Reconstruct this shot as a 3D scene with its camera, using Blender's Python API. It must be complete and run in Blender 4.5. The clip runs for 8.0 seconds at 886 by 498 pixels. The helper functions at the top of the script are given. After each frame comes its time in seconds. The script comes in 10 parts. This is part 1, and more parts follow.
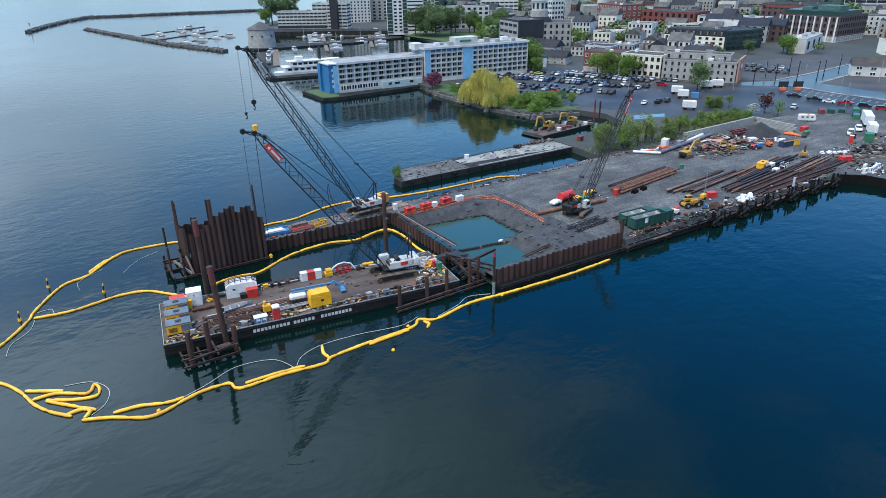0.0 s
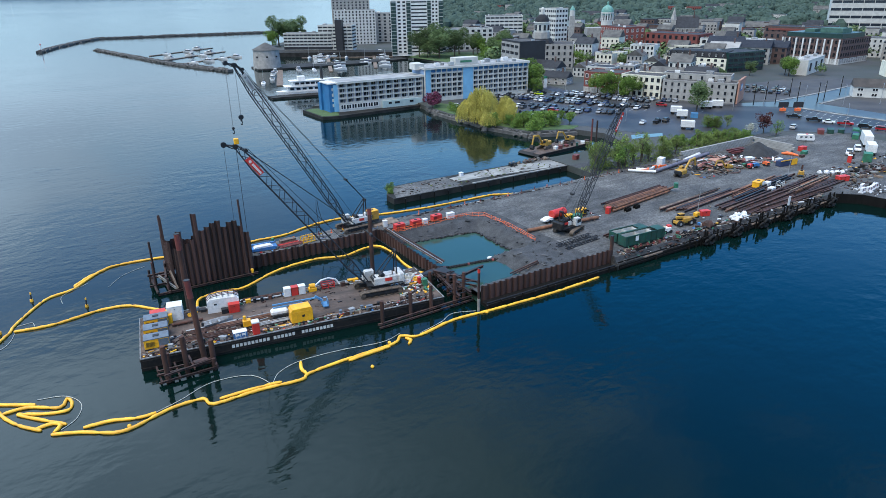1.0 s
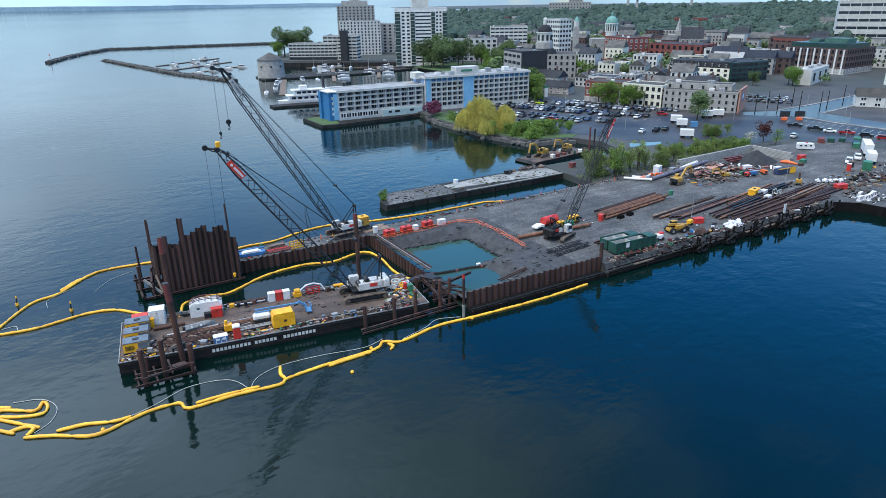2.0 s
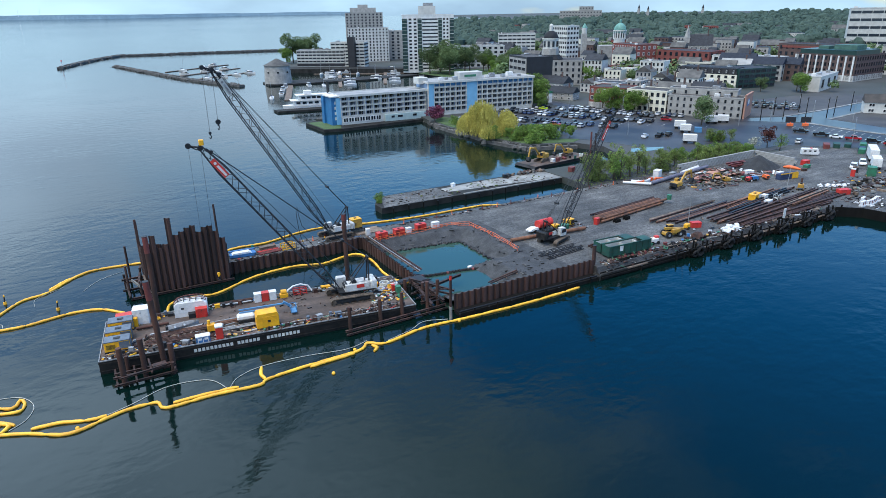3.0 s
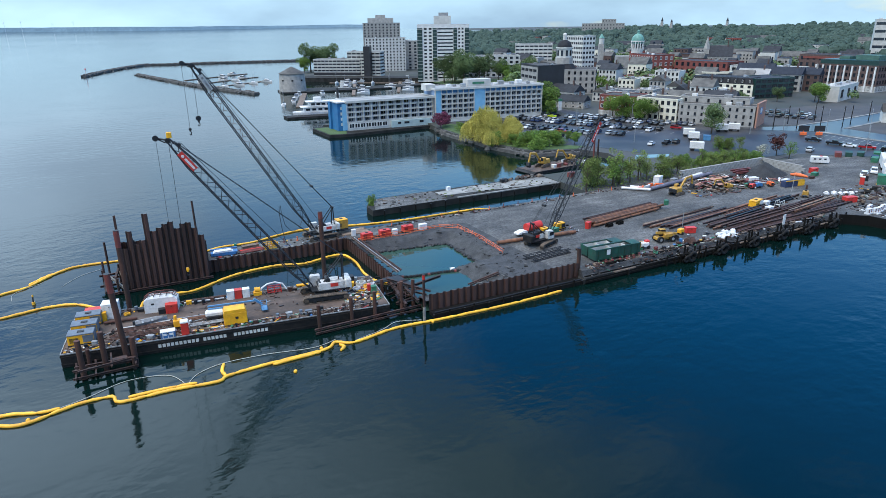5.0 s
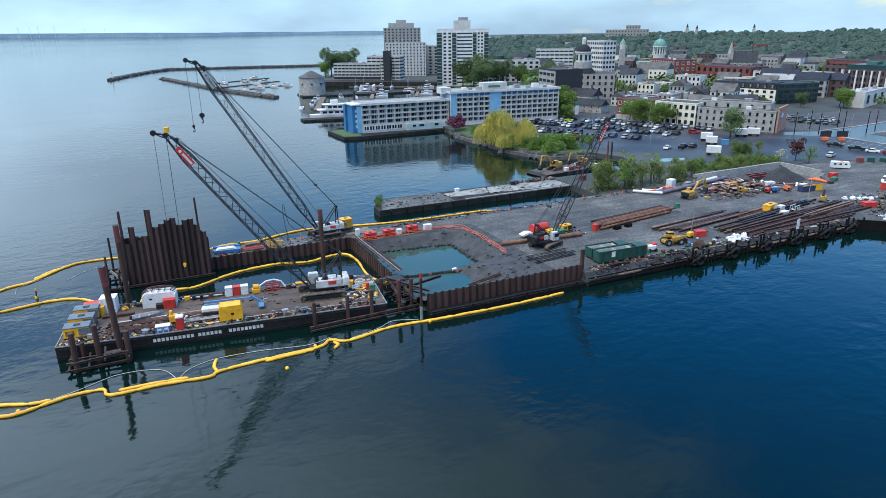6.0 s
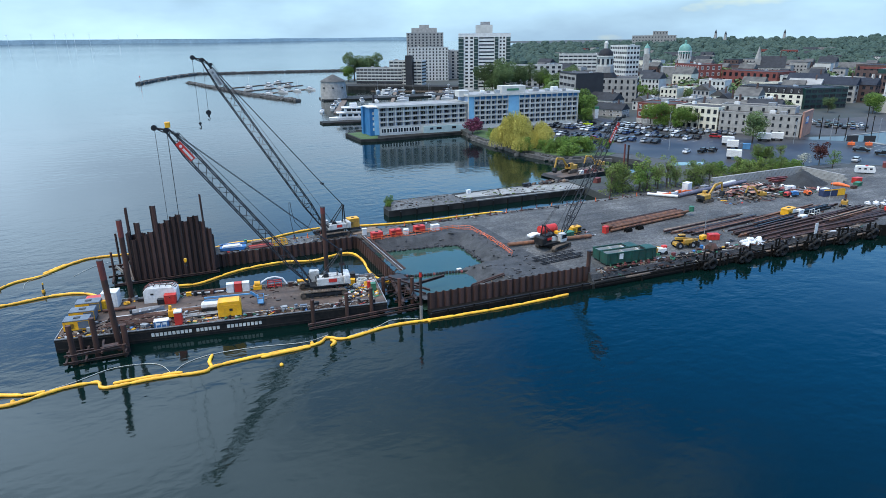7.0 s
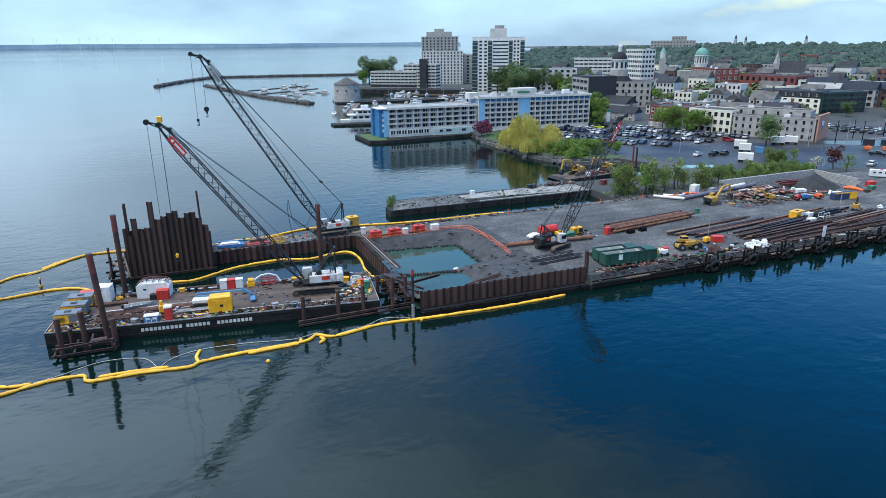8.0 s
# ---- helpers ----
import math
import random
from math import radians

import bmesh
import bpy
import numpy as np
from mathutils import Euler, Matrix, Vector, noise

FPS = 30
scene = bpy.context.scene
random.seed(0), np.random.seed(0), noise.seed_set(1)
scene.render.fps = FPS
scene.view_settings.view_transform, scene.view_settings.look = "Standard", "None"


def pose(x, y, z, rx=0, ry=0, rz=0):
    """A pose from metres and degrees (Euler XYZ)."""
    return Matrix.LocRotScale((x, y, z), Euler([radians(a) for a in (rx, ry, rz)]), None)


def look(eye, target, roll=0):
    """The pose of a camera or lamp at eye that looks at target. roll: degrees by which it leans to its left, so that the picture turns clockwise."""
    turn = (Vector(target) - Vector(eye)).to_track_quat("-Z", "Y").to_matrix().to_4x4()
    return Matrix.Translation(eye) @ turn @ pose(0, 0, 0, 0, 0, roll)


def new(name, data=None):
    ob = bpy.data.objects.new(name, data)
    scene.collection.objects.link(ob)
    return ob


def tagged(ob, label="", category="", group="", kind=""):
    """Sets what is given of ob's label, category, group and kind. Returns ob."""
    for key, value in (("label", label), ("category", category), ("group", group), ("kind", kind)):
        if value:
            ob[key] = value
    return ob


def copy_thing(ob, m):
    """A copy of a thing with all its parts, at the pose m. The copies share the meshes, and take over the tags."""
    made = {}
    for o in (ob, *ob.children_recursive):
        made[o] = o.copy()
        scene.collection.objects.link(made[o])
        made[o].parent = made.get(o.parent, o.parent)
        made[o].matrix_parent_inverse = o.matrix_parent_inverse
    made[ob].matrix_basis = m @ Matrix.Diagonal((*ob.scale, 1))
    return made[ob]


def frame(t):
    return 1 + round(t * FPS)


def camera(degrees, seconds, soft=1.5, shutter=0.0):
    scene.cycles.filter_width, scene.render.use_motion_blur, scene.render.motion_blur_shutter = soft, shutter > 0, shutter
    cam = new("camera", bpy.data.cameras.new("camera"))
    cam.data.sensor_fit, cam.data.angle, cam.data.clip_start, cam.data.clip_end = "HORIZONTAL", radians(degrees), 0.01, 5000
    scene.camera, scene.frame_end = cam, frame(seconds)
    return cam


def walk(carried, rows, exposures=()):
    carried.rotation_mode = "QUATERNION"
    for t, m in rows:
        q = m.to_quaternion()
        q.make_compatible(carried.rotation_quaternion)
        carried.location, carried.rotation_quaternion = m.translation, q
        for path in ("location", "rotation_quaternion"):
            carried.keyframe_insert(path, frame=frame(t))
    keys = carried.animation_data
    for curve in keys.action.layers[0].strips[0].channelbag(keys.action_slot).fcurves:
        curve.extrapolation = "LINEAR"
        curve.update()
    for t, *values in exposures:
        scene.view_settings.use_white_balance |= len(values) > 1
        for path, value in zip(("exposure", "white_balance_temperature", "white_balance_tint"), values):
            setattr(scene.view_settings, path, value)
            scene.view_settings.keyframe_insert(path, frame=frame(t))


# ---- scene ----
cam = camera(68.8, 8.0, soft=0.8)
PATH = [
    (0, (-2.987, -0.319, 56.416), (-2.019, 1.232, 55.603), -0.9),
    (0.5, (-1.066, -1.113, 55.686), (-0.1, 0.455, 54.906), -0.8),
    (1, (0.981, -1.857, 55.027), (1.943, -0.273, 54.274), -0.8),
    (1.5, (2.892, -2.774, 54.411), (3.848, -1.179, 53.676), -0.8),
    (3, (8.835, -4.815, 52.032), (9.759, -3.184, 51.333), -0.8),
    (3.5, (10.906, -5.511, 51.268), (11.818, -3.87, 50.579), -0.7),
    (4, (12.844, -6.142, 50.492), (13.746, -4.491, 49.812), -0.7),
    (4.5, (14.888, -6.702, 49.696), (15.778, -5.041, 49.024), -0.7),
    (6, (20.911, -8.204, 47.22), (21.725, -6.494, 46.575), -0.6),
    (6.5, (22.946, -8.606, 46.405), (23.726, -6.878, 45.768), -0.6),
    (7, (24.895, -8.909, 45.549), (25.644, -7.163, 44.922), -0.6),
    (7.5, (26.904, -9.259, 44.77), (27.625, -7.5, 44.151), -0.5),
    (8, (28.933, -9.555, 43.987), (29.636, -7.785, 43.375), -0.5),
]
walk(cam, [(t, look(eye, target, roll)) for t, eye, target, roll in PATH])

# ---- world, sun ----
world = bpy.data.worlds.new("sky")
scene.world = world
world.use_nodes = True
wn, wl = world.node_tree.nodes, world.node_tree.links
wn.clear()
w_out = wn.new("ShaderNodeOutputWorld")
sky = wn.new("ShaderNodeTexSky")
sky.sky_type, sky.sun_disc = "NISHITA", False
SUN_EL, SUN_AZ = radians(64), radians(-112)
sky.sun_elevation, sky.sun_rotation, sky.air_density, sky.dust_density, sky.ozone_density = SUN_EL, SUN_AZ, 1.7, 0.3, 2.5
bg_sky, bg_cloud, w_mix = wn.new("ShaderNodeBackground"), wn.new("ShaderNodeBackground"), wn.new("ShaderNodeMixShader")
bg_sky.inputs["Strength"].default_value = 0.15
w_sat = wn.new("ShaderNodeHueSaturation")
w_sat.inputs["Hue"].default_value, w_sat.inputs["Saturation"].default_value = 0.522, 1.75
wl.new(sky.outputs[0], w_sat.inputs["Color"])
wl.new(w_sat.outputs[0], bg_sky.inputs["Color"])
w_tc, w_map = wn.new("ShaderNodeTexCoord"), wn.new("ShaderNodeMapping")
w_map.inputs["Scale"].default_value = (1.0, 1.0, 3.0)
wl.new(w_tc.outputs["Generated"], w_map.inputs["Vector"])
w_noise = wn.new("ShaderNodeTexNoise")
w_noise.inputs["Scale"].default_value, w_noise.inputs["Detail"].default_value = 1.9, 6.0
wl.new(w_map.outputs[0], w_noise.inputs["Vector"])
# the overcast is thickest towards the open lake
w_dot = wn.new("ShaderNodeVectorMath")
w_dot.operation = "DOT_PRODUCT"
w_dot.inputs[1].default_value = (-0.95, 0.20, 0.0)
wl.new(w_tc.outputs["Generated"], w_dot.inputs[0])
w_add = wn.new("ShaderNodeMath")
w_add.operation = "MULTIPLY_ADD"
w_add.inputs[1].default_value = 0.66
wl.new(w_dot.outputs["Value"], w_add.inputs[0])
# and haze closes in towards the horizon
w_sep, w_low = wn.new("ShaderNodeSeparateXYZ"), wn.new("ShaderNodeMapRange")
wl.new(w_tc.outputs["Generated"], w_sep.inputs[0])
w_low.interpolation_type = "SMOOTHSTEP"
w_low.inputs["From Min"].default_value, w_low.inputs["From Max"].default_value = 0.0, 0.24
w_low.inputs["To Min"].default_value, w_low.inputs["To Max"].default_value = 0.85, 0.0
wl.new(w_sep.outputs["Z"], w_low.inputs["Value"])
w_sum = wn.new("ShaderNodeMath")
w_con = wn.new("ShaderNodeMath")
w_con.operation = "MULTIPLY_ADD"
w_con.inputs[1].default_value, w_con.inputs[2].default_value = 2.2, -0.60
wl.new(w_noise.outputs["Fac"], w_con.inputs[0])
wl.new(w_con.outputs[0], w_sum.inputs[0])
wl.new(w_low.outputs[0], w_sum.inputs[1])
# a thin veil again overhead
w_high, w_veil = wn.new("ShaderNodeMapRange"), wn.new("ShaderNodeMath")
w_high.interpolation_type = "SMOOTHSTEP"
w_high.inputs["From Min"].default_value, w_high.inputs["From Max"].default_value = 0.32, 0.70
w_high.inputs["To Min"].default_value, w_high.inputs["To Max"].default_value = 0.0, 0.42
wl.new(w_sep.outputs["Z"], w_high.inputs["Value"])
wl.new(w_sum.outputs[0], w_veil.inputs[0])
wl.new(w_high.outputs[0], w_veil.inputs[1])
wl.new(w_veil.outputs[0], w_add.inputs[2])
w_ramp = wn.new("ShaderNodeValToRGB")
w_ramp.color_ramp.elements[0].position, w_ramp.color_ramp.elements[1].position = 0.25, 0.72
w_ramp.color_ramp.elements[0].color, w_ramp.color_ramp.elements[1].color = (0.02, 0.02, 0.02, 1), (0.97, 0.97, 0.97, 1)
wl.new(w_add.outputs[0], w_ramp.inputs["Fac"])
w_ramp2 = wn.new("ShaderNodeValToRGB")
w_ramp2.color_ramp.elements[0].color, w_ramp2.color_ramp.elements[1].color = (0.210, 0.302, 0.442, 1), (0.480, 0.650, 0.838, 1)
w_ramp2.color_ramp.elements[0].position, w_ramp2.color_ramp.elements[1].position = 0.34, 0.63
wl.new(w_noise.outputs["Fac"], w_ramp2.inputs["Fac"])
# the low air towards the horizon is clear and faintly green-blue
w_air = wn.new("ShaderNodeMix")
w_air.data_type, w_air.blend_type = "RGBA", "MULTIPLY"
w_air.inputs["B"].default_value = (0.82, 0.95, 0.95, 1)
w_airf = wn.new("ShaderNodeMapRange")
w_airf.interpolation_type = "SMOOTHSTEP"
w_airf.inputs["From Min"].default_value, w_airf.inputs["From Max"].default_value = 0.04, 0.15
w_airf.inputs["To Min"].default_value, w_airf.inputs["To Max"].default_value = 1.0, 0.0
wl.new(w_sep.outputs["Z"], w_airf.inputs["Value"])
wl.new(w_airf.outputs[0], w_air.inputs["Factor"])
wl.new(w_ramp2.outputs["Color"], w_air.inputs["A"])
wl.new(w_air.outputs["Result"], bg_cloud.inputs["Color"])
# an added bright patch of cloud, out of view, brightens the lake's reflection
GLOW_EL, GLOW_AZ = radians(50), radians(-38)
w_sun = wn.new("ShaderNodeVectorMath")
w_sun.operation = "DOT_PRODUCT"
w_sun.inputs[1].default_value = (math.sin(GLOW_AZ) * math.cos(GLOW_EL), math.cos(GLOW_AZ) * math.cos(GLOW_EL), math.sin(GLOW_EL))
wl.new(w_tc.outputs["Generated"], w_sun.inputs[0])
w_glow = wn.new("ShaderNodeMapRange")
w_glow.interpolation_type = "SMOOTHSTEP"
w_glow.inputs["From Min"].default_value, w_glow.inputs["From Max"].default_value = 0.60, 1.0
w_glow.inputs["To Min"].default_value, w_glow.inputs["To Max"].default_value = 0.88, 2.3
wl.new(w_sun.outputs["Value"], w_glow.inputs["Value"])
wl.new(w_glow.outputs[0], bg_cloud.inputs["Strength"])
wl.new(w_ramp.outputs["Color"], w_mix.inputs["Fac"])
wl.new(bg_sky.outputs[0], w_mix.inputs[1])
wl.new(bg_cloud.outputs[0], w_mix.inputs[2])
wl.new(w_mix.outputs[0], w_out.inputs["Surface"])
sun = new("sun", bpy.data.lights.new("sun", "SUN"))
sun.data.energy, sun.data.angle, sun.data.color = 1.4, radians(40), (1.0, 0.88, 0.75)
sun.matrix_world = look(Vector((math.sin(SUN_AZ) * math.cos(SUN_EL), math.cos(SUN_AZ) * math.cos(SUN_EL), math.sin(SUN_EL))) * 300, (0, 0, 0))
scene.view_settings.exposure = 1.12


# ---- materials ----
def mat(name, col, col2=None, rough=0.7, metal=0.0, scale=0.6, bump=0.15, fine=14.0, stretch=(1, 1, 1), rnd=0.0, grain=0.25, spec=0.5, lo=0.35, hi=0.65, depth=0.03, dirt=0.0):
    """A procedural surface: two colours in patches, fine grain, relief, and a shade of its own for each object."""
    m = bpy.data.materials.new(name)
    m.use_nodes = True
    n, l = m.node_tree.nodes, m.node_tree.links
    b = n["Principled BSDF"]
    col2 = col2 or tuple(c * 0.72 for c in col)
    tc, mp = n.new("ShaderNodeTexCoord"), n.new("ShaderNodeMapping")
    mp.inputs["Scale"].default_value = stretch
    l.new(tc.outputs["Object"], mp.inputs["Vector"])
    big, small = n.new("ShaderNodeTexNoise"), n.new("ShaderNodeTexNoise")
    big.inputs["Scale"].default_value, big.inputs["Detail"].default_value = scale, 6.0
    small.inputs["Scale"].default_value, small.inputs["Detail"].default_value = scale * fine, 3.0
    l.new(mp.outputs[0], big.inputs["Vector"])
    l.new(mp.outputs[0], small.inputs["Vector"])
    r = n.new("ShaderNodeValToRGB")
    r.color_ramp.elements[0].position, r.color_ramp.elements[1].position = lo, hi
    r.color_ramp.elements[0].color, r.color_ramp.elements[1].color = (*col2, 1), (*col, 1)
    l.new(big.outputs["Fac"], r.inputs["Fac"])
    g = n.new("ShaderNodeMapRange")
    g.inputs["To Min"].default_value, g.inputs["To Max"].default_value = 1 - grain, 1 + grain
    l.new(small.outputs["Fac"], g.inputs["Value"])
    value = g.outputs[0]
    if rnd:
        oi, rr, mul = n.new("ShaderNodeObjectInfo"), n.new("ShaderNodeMapRange"), n.new("ShaderNodeMath")
        rr.inputs["To Min"].default_value, rr.inputs["To Max"].default_value = 1 - rnd, 1 + rnd
        mul.operation = "MULTIPLY"
        l.new(oi.outputs["Random"], rr.inputs["Value"])
        l.new(rr.outputs[0], mul.inputs[0])
        l.new(value, mul.inputs[1])
        value = mul.outputs[0]
    hsv = n.new("ShaderNodeHueSaturation")
    l.new(r.outputs["Color"], hsv.inputs["Color"])
    l.new(value, hsv.inputs["Value"])
    l.new(hsv.outputs[0], b.inputs["Base Color"])
    if dirt:
        gn, gr, gm = n.new("ShaderNodeTexNoise"), n.new("ShaderNodeMapRange"), n.new("ShaderNodeMix")
        gn.inputs["Scale"].default_value, gn.inputs["Detail"].default_value = 1.7, 7.0
        gr.inputs["From Min"].default_value, gr.inputs["From Max"].default_value = 0.44, 0.70
        gr.inputs["To Max"].default_value = dirt
        gm.data_type = "RGBA"
        gm.inputs["B"].default_value = (0.055, 0.042, 0.034, 1)
        l.new(tc.outputs["Object"], gn.inputs["Vector"])
        l.new(gn.outputs["Fac"], gr.inputs["Value"])
        l.new(gr.outputs[0], gm.inputs["Factor"])
        l.new(hsv.outputs[0], gm.inputs["A"])
        l.new(gm.outputs["Result"], b.inputs["Base Color"])
    b.inputs["Roughness"].default_value, b.inputs["Metallic"].default_value = rough, metal
    b.inputs["Specular IOR Level"].default_value = spec
    if bump:
        bp = n.new("ShaderNodeBump")
        bp.inputs["Strength"].default_value, bp.inputs["Distance"].default_value = bump, depth
        l.new(small.outputs["Fac"], bp.inputs["Height"])
        l.new(bp.outputs[0], b.inputs["Normal"])
    return m


def water_mat(name, body, rough, short, long, ripple):
    """Deep water: a dark body, mirror gloss, smooth low ripples of two lengths that come and go in wind patches."""
    m = bpy.data.materials.new(name)
    m.use_nodes = True
    n, l = m.node_tree.nodes, m.node_tree.links
    b = n["Principled BSDF"]
    tc = n.new("ShaderNodeTexCoord")
    def waves(turn, size, stretch, detail):
        mp, tx = n.new("ShaderNodeMapping"), n.new("ShaderNodeTexNoise")
        mp.inputs["Rotation"].default_value = (0, 0, radians(turn))
        mp.inputs["Scale"].default_value = (1.0, stretch, 1.0)
        tx.inputs["Scale"].default_value, tx.inputs["Detail"].default_value, tx.inputs["Roughness"].default_value = size, detail, 0.45
        tx.inputs["Distortion"].default_value = 0.35
        l.new(tc.outputs["Object"], mp.inputs["Vector"])
        l.new(mp.outputs[0], tx.inputs["Vector"])
        return tx.outputs["Fac"]
    def mad(x, k, y):
        ad = n.new("ShaderNodeMath")
        ad.operation = "MULTIPLY_ADD"
        ad.inputs[1].default_value = k
        l.new(x, ad.inputs[0])
        if y is not None:
            l.new(y, ad.inputs[2])
        return ad.outputs[0]
    fine = waves(28, short, 1.7, 1.5)
    cross = waves(-34, short * 0.62, 1.5, 1.0)
    swell = waves(14, long, 1.5, 1.0)
    wind = waves(10, 0.02, 1.7, 4.0)
    pr = n.new("ShaderNodeMapRange")
    pr.inputs["From Min"].default_value, pr.inputs["From Max"].default_value = 0.38, 0.66
    pr.inputs["To Min"].default_value, pr.inputs["To Max"].default_value = ripple * 0.28, ripple
    l.new(wind, pr.inputs["Value"])
    height = mad(fine, 0.45, mad(cross, 0.7, mad(swell, 1.5, None)))
    bp = n.new("ShaderNodeBump")
    bp.inputs["Distance"].default_value = 0.12
    l.new(pr.outputs[0], bp.inputs["Strength"])
    l.new(height, bp.inputs["Height"])
    l.new(bp.outputs[0], b.inputs["Normal"])
    cr = n.new("ShaderNodeValToRGB")
    cr.color_ramp.elements[0].color, cr.color_ramp.elements[1].color = (*[v * 0.8 for v in body], 1), (*[v * 1.2 for v in body], 1)
    l.new(wind, cr.inputs["Fac"])
    l.new(cr.outputs[0], b.inputs["Base Color"])
    b.inputs["Roughness"].default_value, b.inputs["IOR"].default_value = rough, 1.333
    return m


def leaf_mat(name, col, col2):
    m = mat(name, col, col2, rough=0.75, scale=0.35, fine=6, bump=0.0, rnd=0.22, grain=0.35, spec=0.1)
    n, l = m.node_tree.nodes, m.node_tree.links
    geo, mr = n.new("ShaderNodeNewGeometry"), n.new("ShaderNodeMapRange")
    mr.inputs["To Min"].default_value, mr.inputs["To Max"].default_value = 0.65, 1.3
    l.new(geo.outputs["Random Per Island"], mr.inputs["Value"])
    h2 = n.new("ShaderNodeHueSaturation")
    b = n["Principled BSDF"]
    src = b.inputs["Base Color"].links[0].from_socket
    l.new(src, h2.inputs["Color"])
    l.new(mr.outputs[0], h2.inputs["Value"])
    l.new(h2.outputs[0], b.inputs["Base Color"])
    return m


M = {}
M["lake"] = water_mat("lake_water", (0.0012, 0.0082, 0.0070), 0.07, 0.62, 0.15, 0.60)
M["pond"] = water_mat("pond_water", (0.030, 0.066, 0.052), 0.04, 0.6, 0.2, 0.08)
def worked_gravel(name, pale, dark):
    """Packed gravel: broad damp patches, wheel tracks along the pier, loose stones."""
    m = mat(name, pale, dark, 0.85, scale=0.11, fine=60, lo=0.32, hi=0.68, bump=0.9, grain=0.8, depth=0.10, dirt=0.25)
    n, l = m.node_tree.nodes, m.node_tree.links
    b = n["Principled BSDF"]
    tc = n.new("ShaderNodeTexCoord")
    col = b.inputs["Base Color"].links[0].from_socket
    for turn, stretch, size, low, high in ((6, (0.35, 1.0, 1), 0.42, 0.78, 1.22), (-24, (0.22, 1.0, 1), 0.5, 0.84, 1.16), (0, (1, 1, 1), 0.04, 0.74, 1.22), (0, (1, 1, 1), 1.9, 0.62, 1.34)):
        mp, tx, mr, hs = n.new("ShaderNodeMapping"), n.new("ShaderNodeTexNoise"), n.new("ShaderNodeMapRange"), n.new("ShaderNodeHueSaturation")
        mp.inputs["Rotation"].default_value, mp.inputs["Scale"].default_value = (0, 0, radians(turn)), stretch
        tx.inputs["Scale"].default_value, tx.inputs["Detail"].default_value, tx.inputs["Distortion"].default_value = size, 6.0, 0.4
        mr.inputs["From Min"].default_value, mr.inputs["From Max"].default_value = 0.36, 0.64
        mr.inputs["To Min"].default_value, mr.inputs["To Max"].default_value = low, high
        l.new(tc.outputs["Object"], mp.inputs["Vector"])
        l.new(mp.outputs[0], tx.inputs["Vector"])
        l.new(tx.outputs["Fac"], mr.inputs["Value"])
        l.new(col, hs.inputs["Color"])
        l.new(mr.outputs[0], hs.inputs["Value"])
        col = hs.outputs[0]
    l.new(col, b.inputs["Base Color"])
    return m


M["gravel"] = worked_gravel("pier_gravel", (0.101, 0.101, 0.099), (0.046, 0.048, 0.050))
M["bank"] = mat("gravel_bank", (0.054, 0.056, 0.060), (0.026, 0.028, 0.031), 0.9, scale=0.5, fine=9, bump=0.9, grain=0.6, depth=0.15)
M["block"] = mat("pale_cast_concrete", (0.30, 0.295, 0.28), (0.19, 0.187, 0.18), 0.85, scale=0.5, fine=12, bump=0.2, rnd=0.1)
M["heap"] = mat("aggregate_heap", (0.028, 0.029, 0.031), (0.017, 0.018, 0.020), 0.9, scale=0.6, fine=12, bump=0.8, grain=0.4, depth=0.1)
M["asphalt"] = mat("wet_asphalt", (0.052, 0.050, 0.049), (0.022, 0.022, 0.024), 0.30, spec=0.3, scale=0.05, fine=70, bump=0.15, grain=0.25, lo=0.4, hi=0.6)
nt = M["asphalt"].node_tree
wet, wr_ = nt.nodes.new("ShaderNodeTexNoise"), nt.nodes.new("ShaderNodeMapRange")
wet.inputs["Scale"].default_value, wet.inputs["Detail"].default_value = 0.06, 5.0
wr_.inputs["From Min"].default_value, wr_.inputs["From Max"].default_value = 0.46, 0.62
wr_.inputs["To Min"].default_value, wr_.inputs["To Max"].default_value = 0.5, 0.8
nt.links.new(wet.outputs["Fac"], wr_.inputs["Value"])
nt.links.new(wr_.outputs[0], nt.nodes["Principled BSDF"].inputs["Roughness"])
M["wet_road"] = mat("rain_wet_road", (0.036, 0.036, 0.042), (0.022, 0.023, 0.028), 0.30, spec=0.4, scale=0.06, fine=60, bump=0.12, grain=0.25, lo=0.4, hi=0.6)
M["road"] = mat("road_asphalt", (0.062, 0.058, 0.054), (0.032, 0.031, 0.031), 0.75, scale=0.08, fine=30, bump=0.2, grain=0.4, dirt=0.3)
M["town_ground"] = mat("town_ground", (0.050, 0.052, 0.052), (0.030, 0.036, 0.028), 0.85, scale=0.03, fine=40, bump=0.2)
M["grass"] = mat("grass", (0.06, 0.105, 0.03), (0.035, 0.07, 0.02), 0.9, scale=0.3, fine=14, bump=0.6, grain=0.4, depth=0.1)
M["concrete"] = mat("weathered_concrete", (0.27, 0.27, 0.255), (0.13, 0.13, 0.125), 0.85, scale=0.3, fine=20, bump=0.3)
M["dark_concrete"] = mat("wet_dark_concrete", (0.030, 0.030, 0.028), (0.011, 0.011, 0.011), 0.8, spec=0.25, scale=0.3, fine=15, bump=0.4)
M["rock"] = mat("breakwater_rock", (0.115, 0.11, 0.105), (0.055, 0.055, 0.055), 0.9, scale=0.4, fine=6, bump=0.8, depth=0.2)
M["rock_dark"] = mat("wet_dark_stone", (0.030, 0.031, 0.033), (0.014, 0.014, 0.016), 0.7, scale=1.0, bump=0.4)
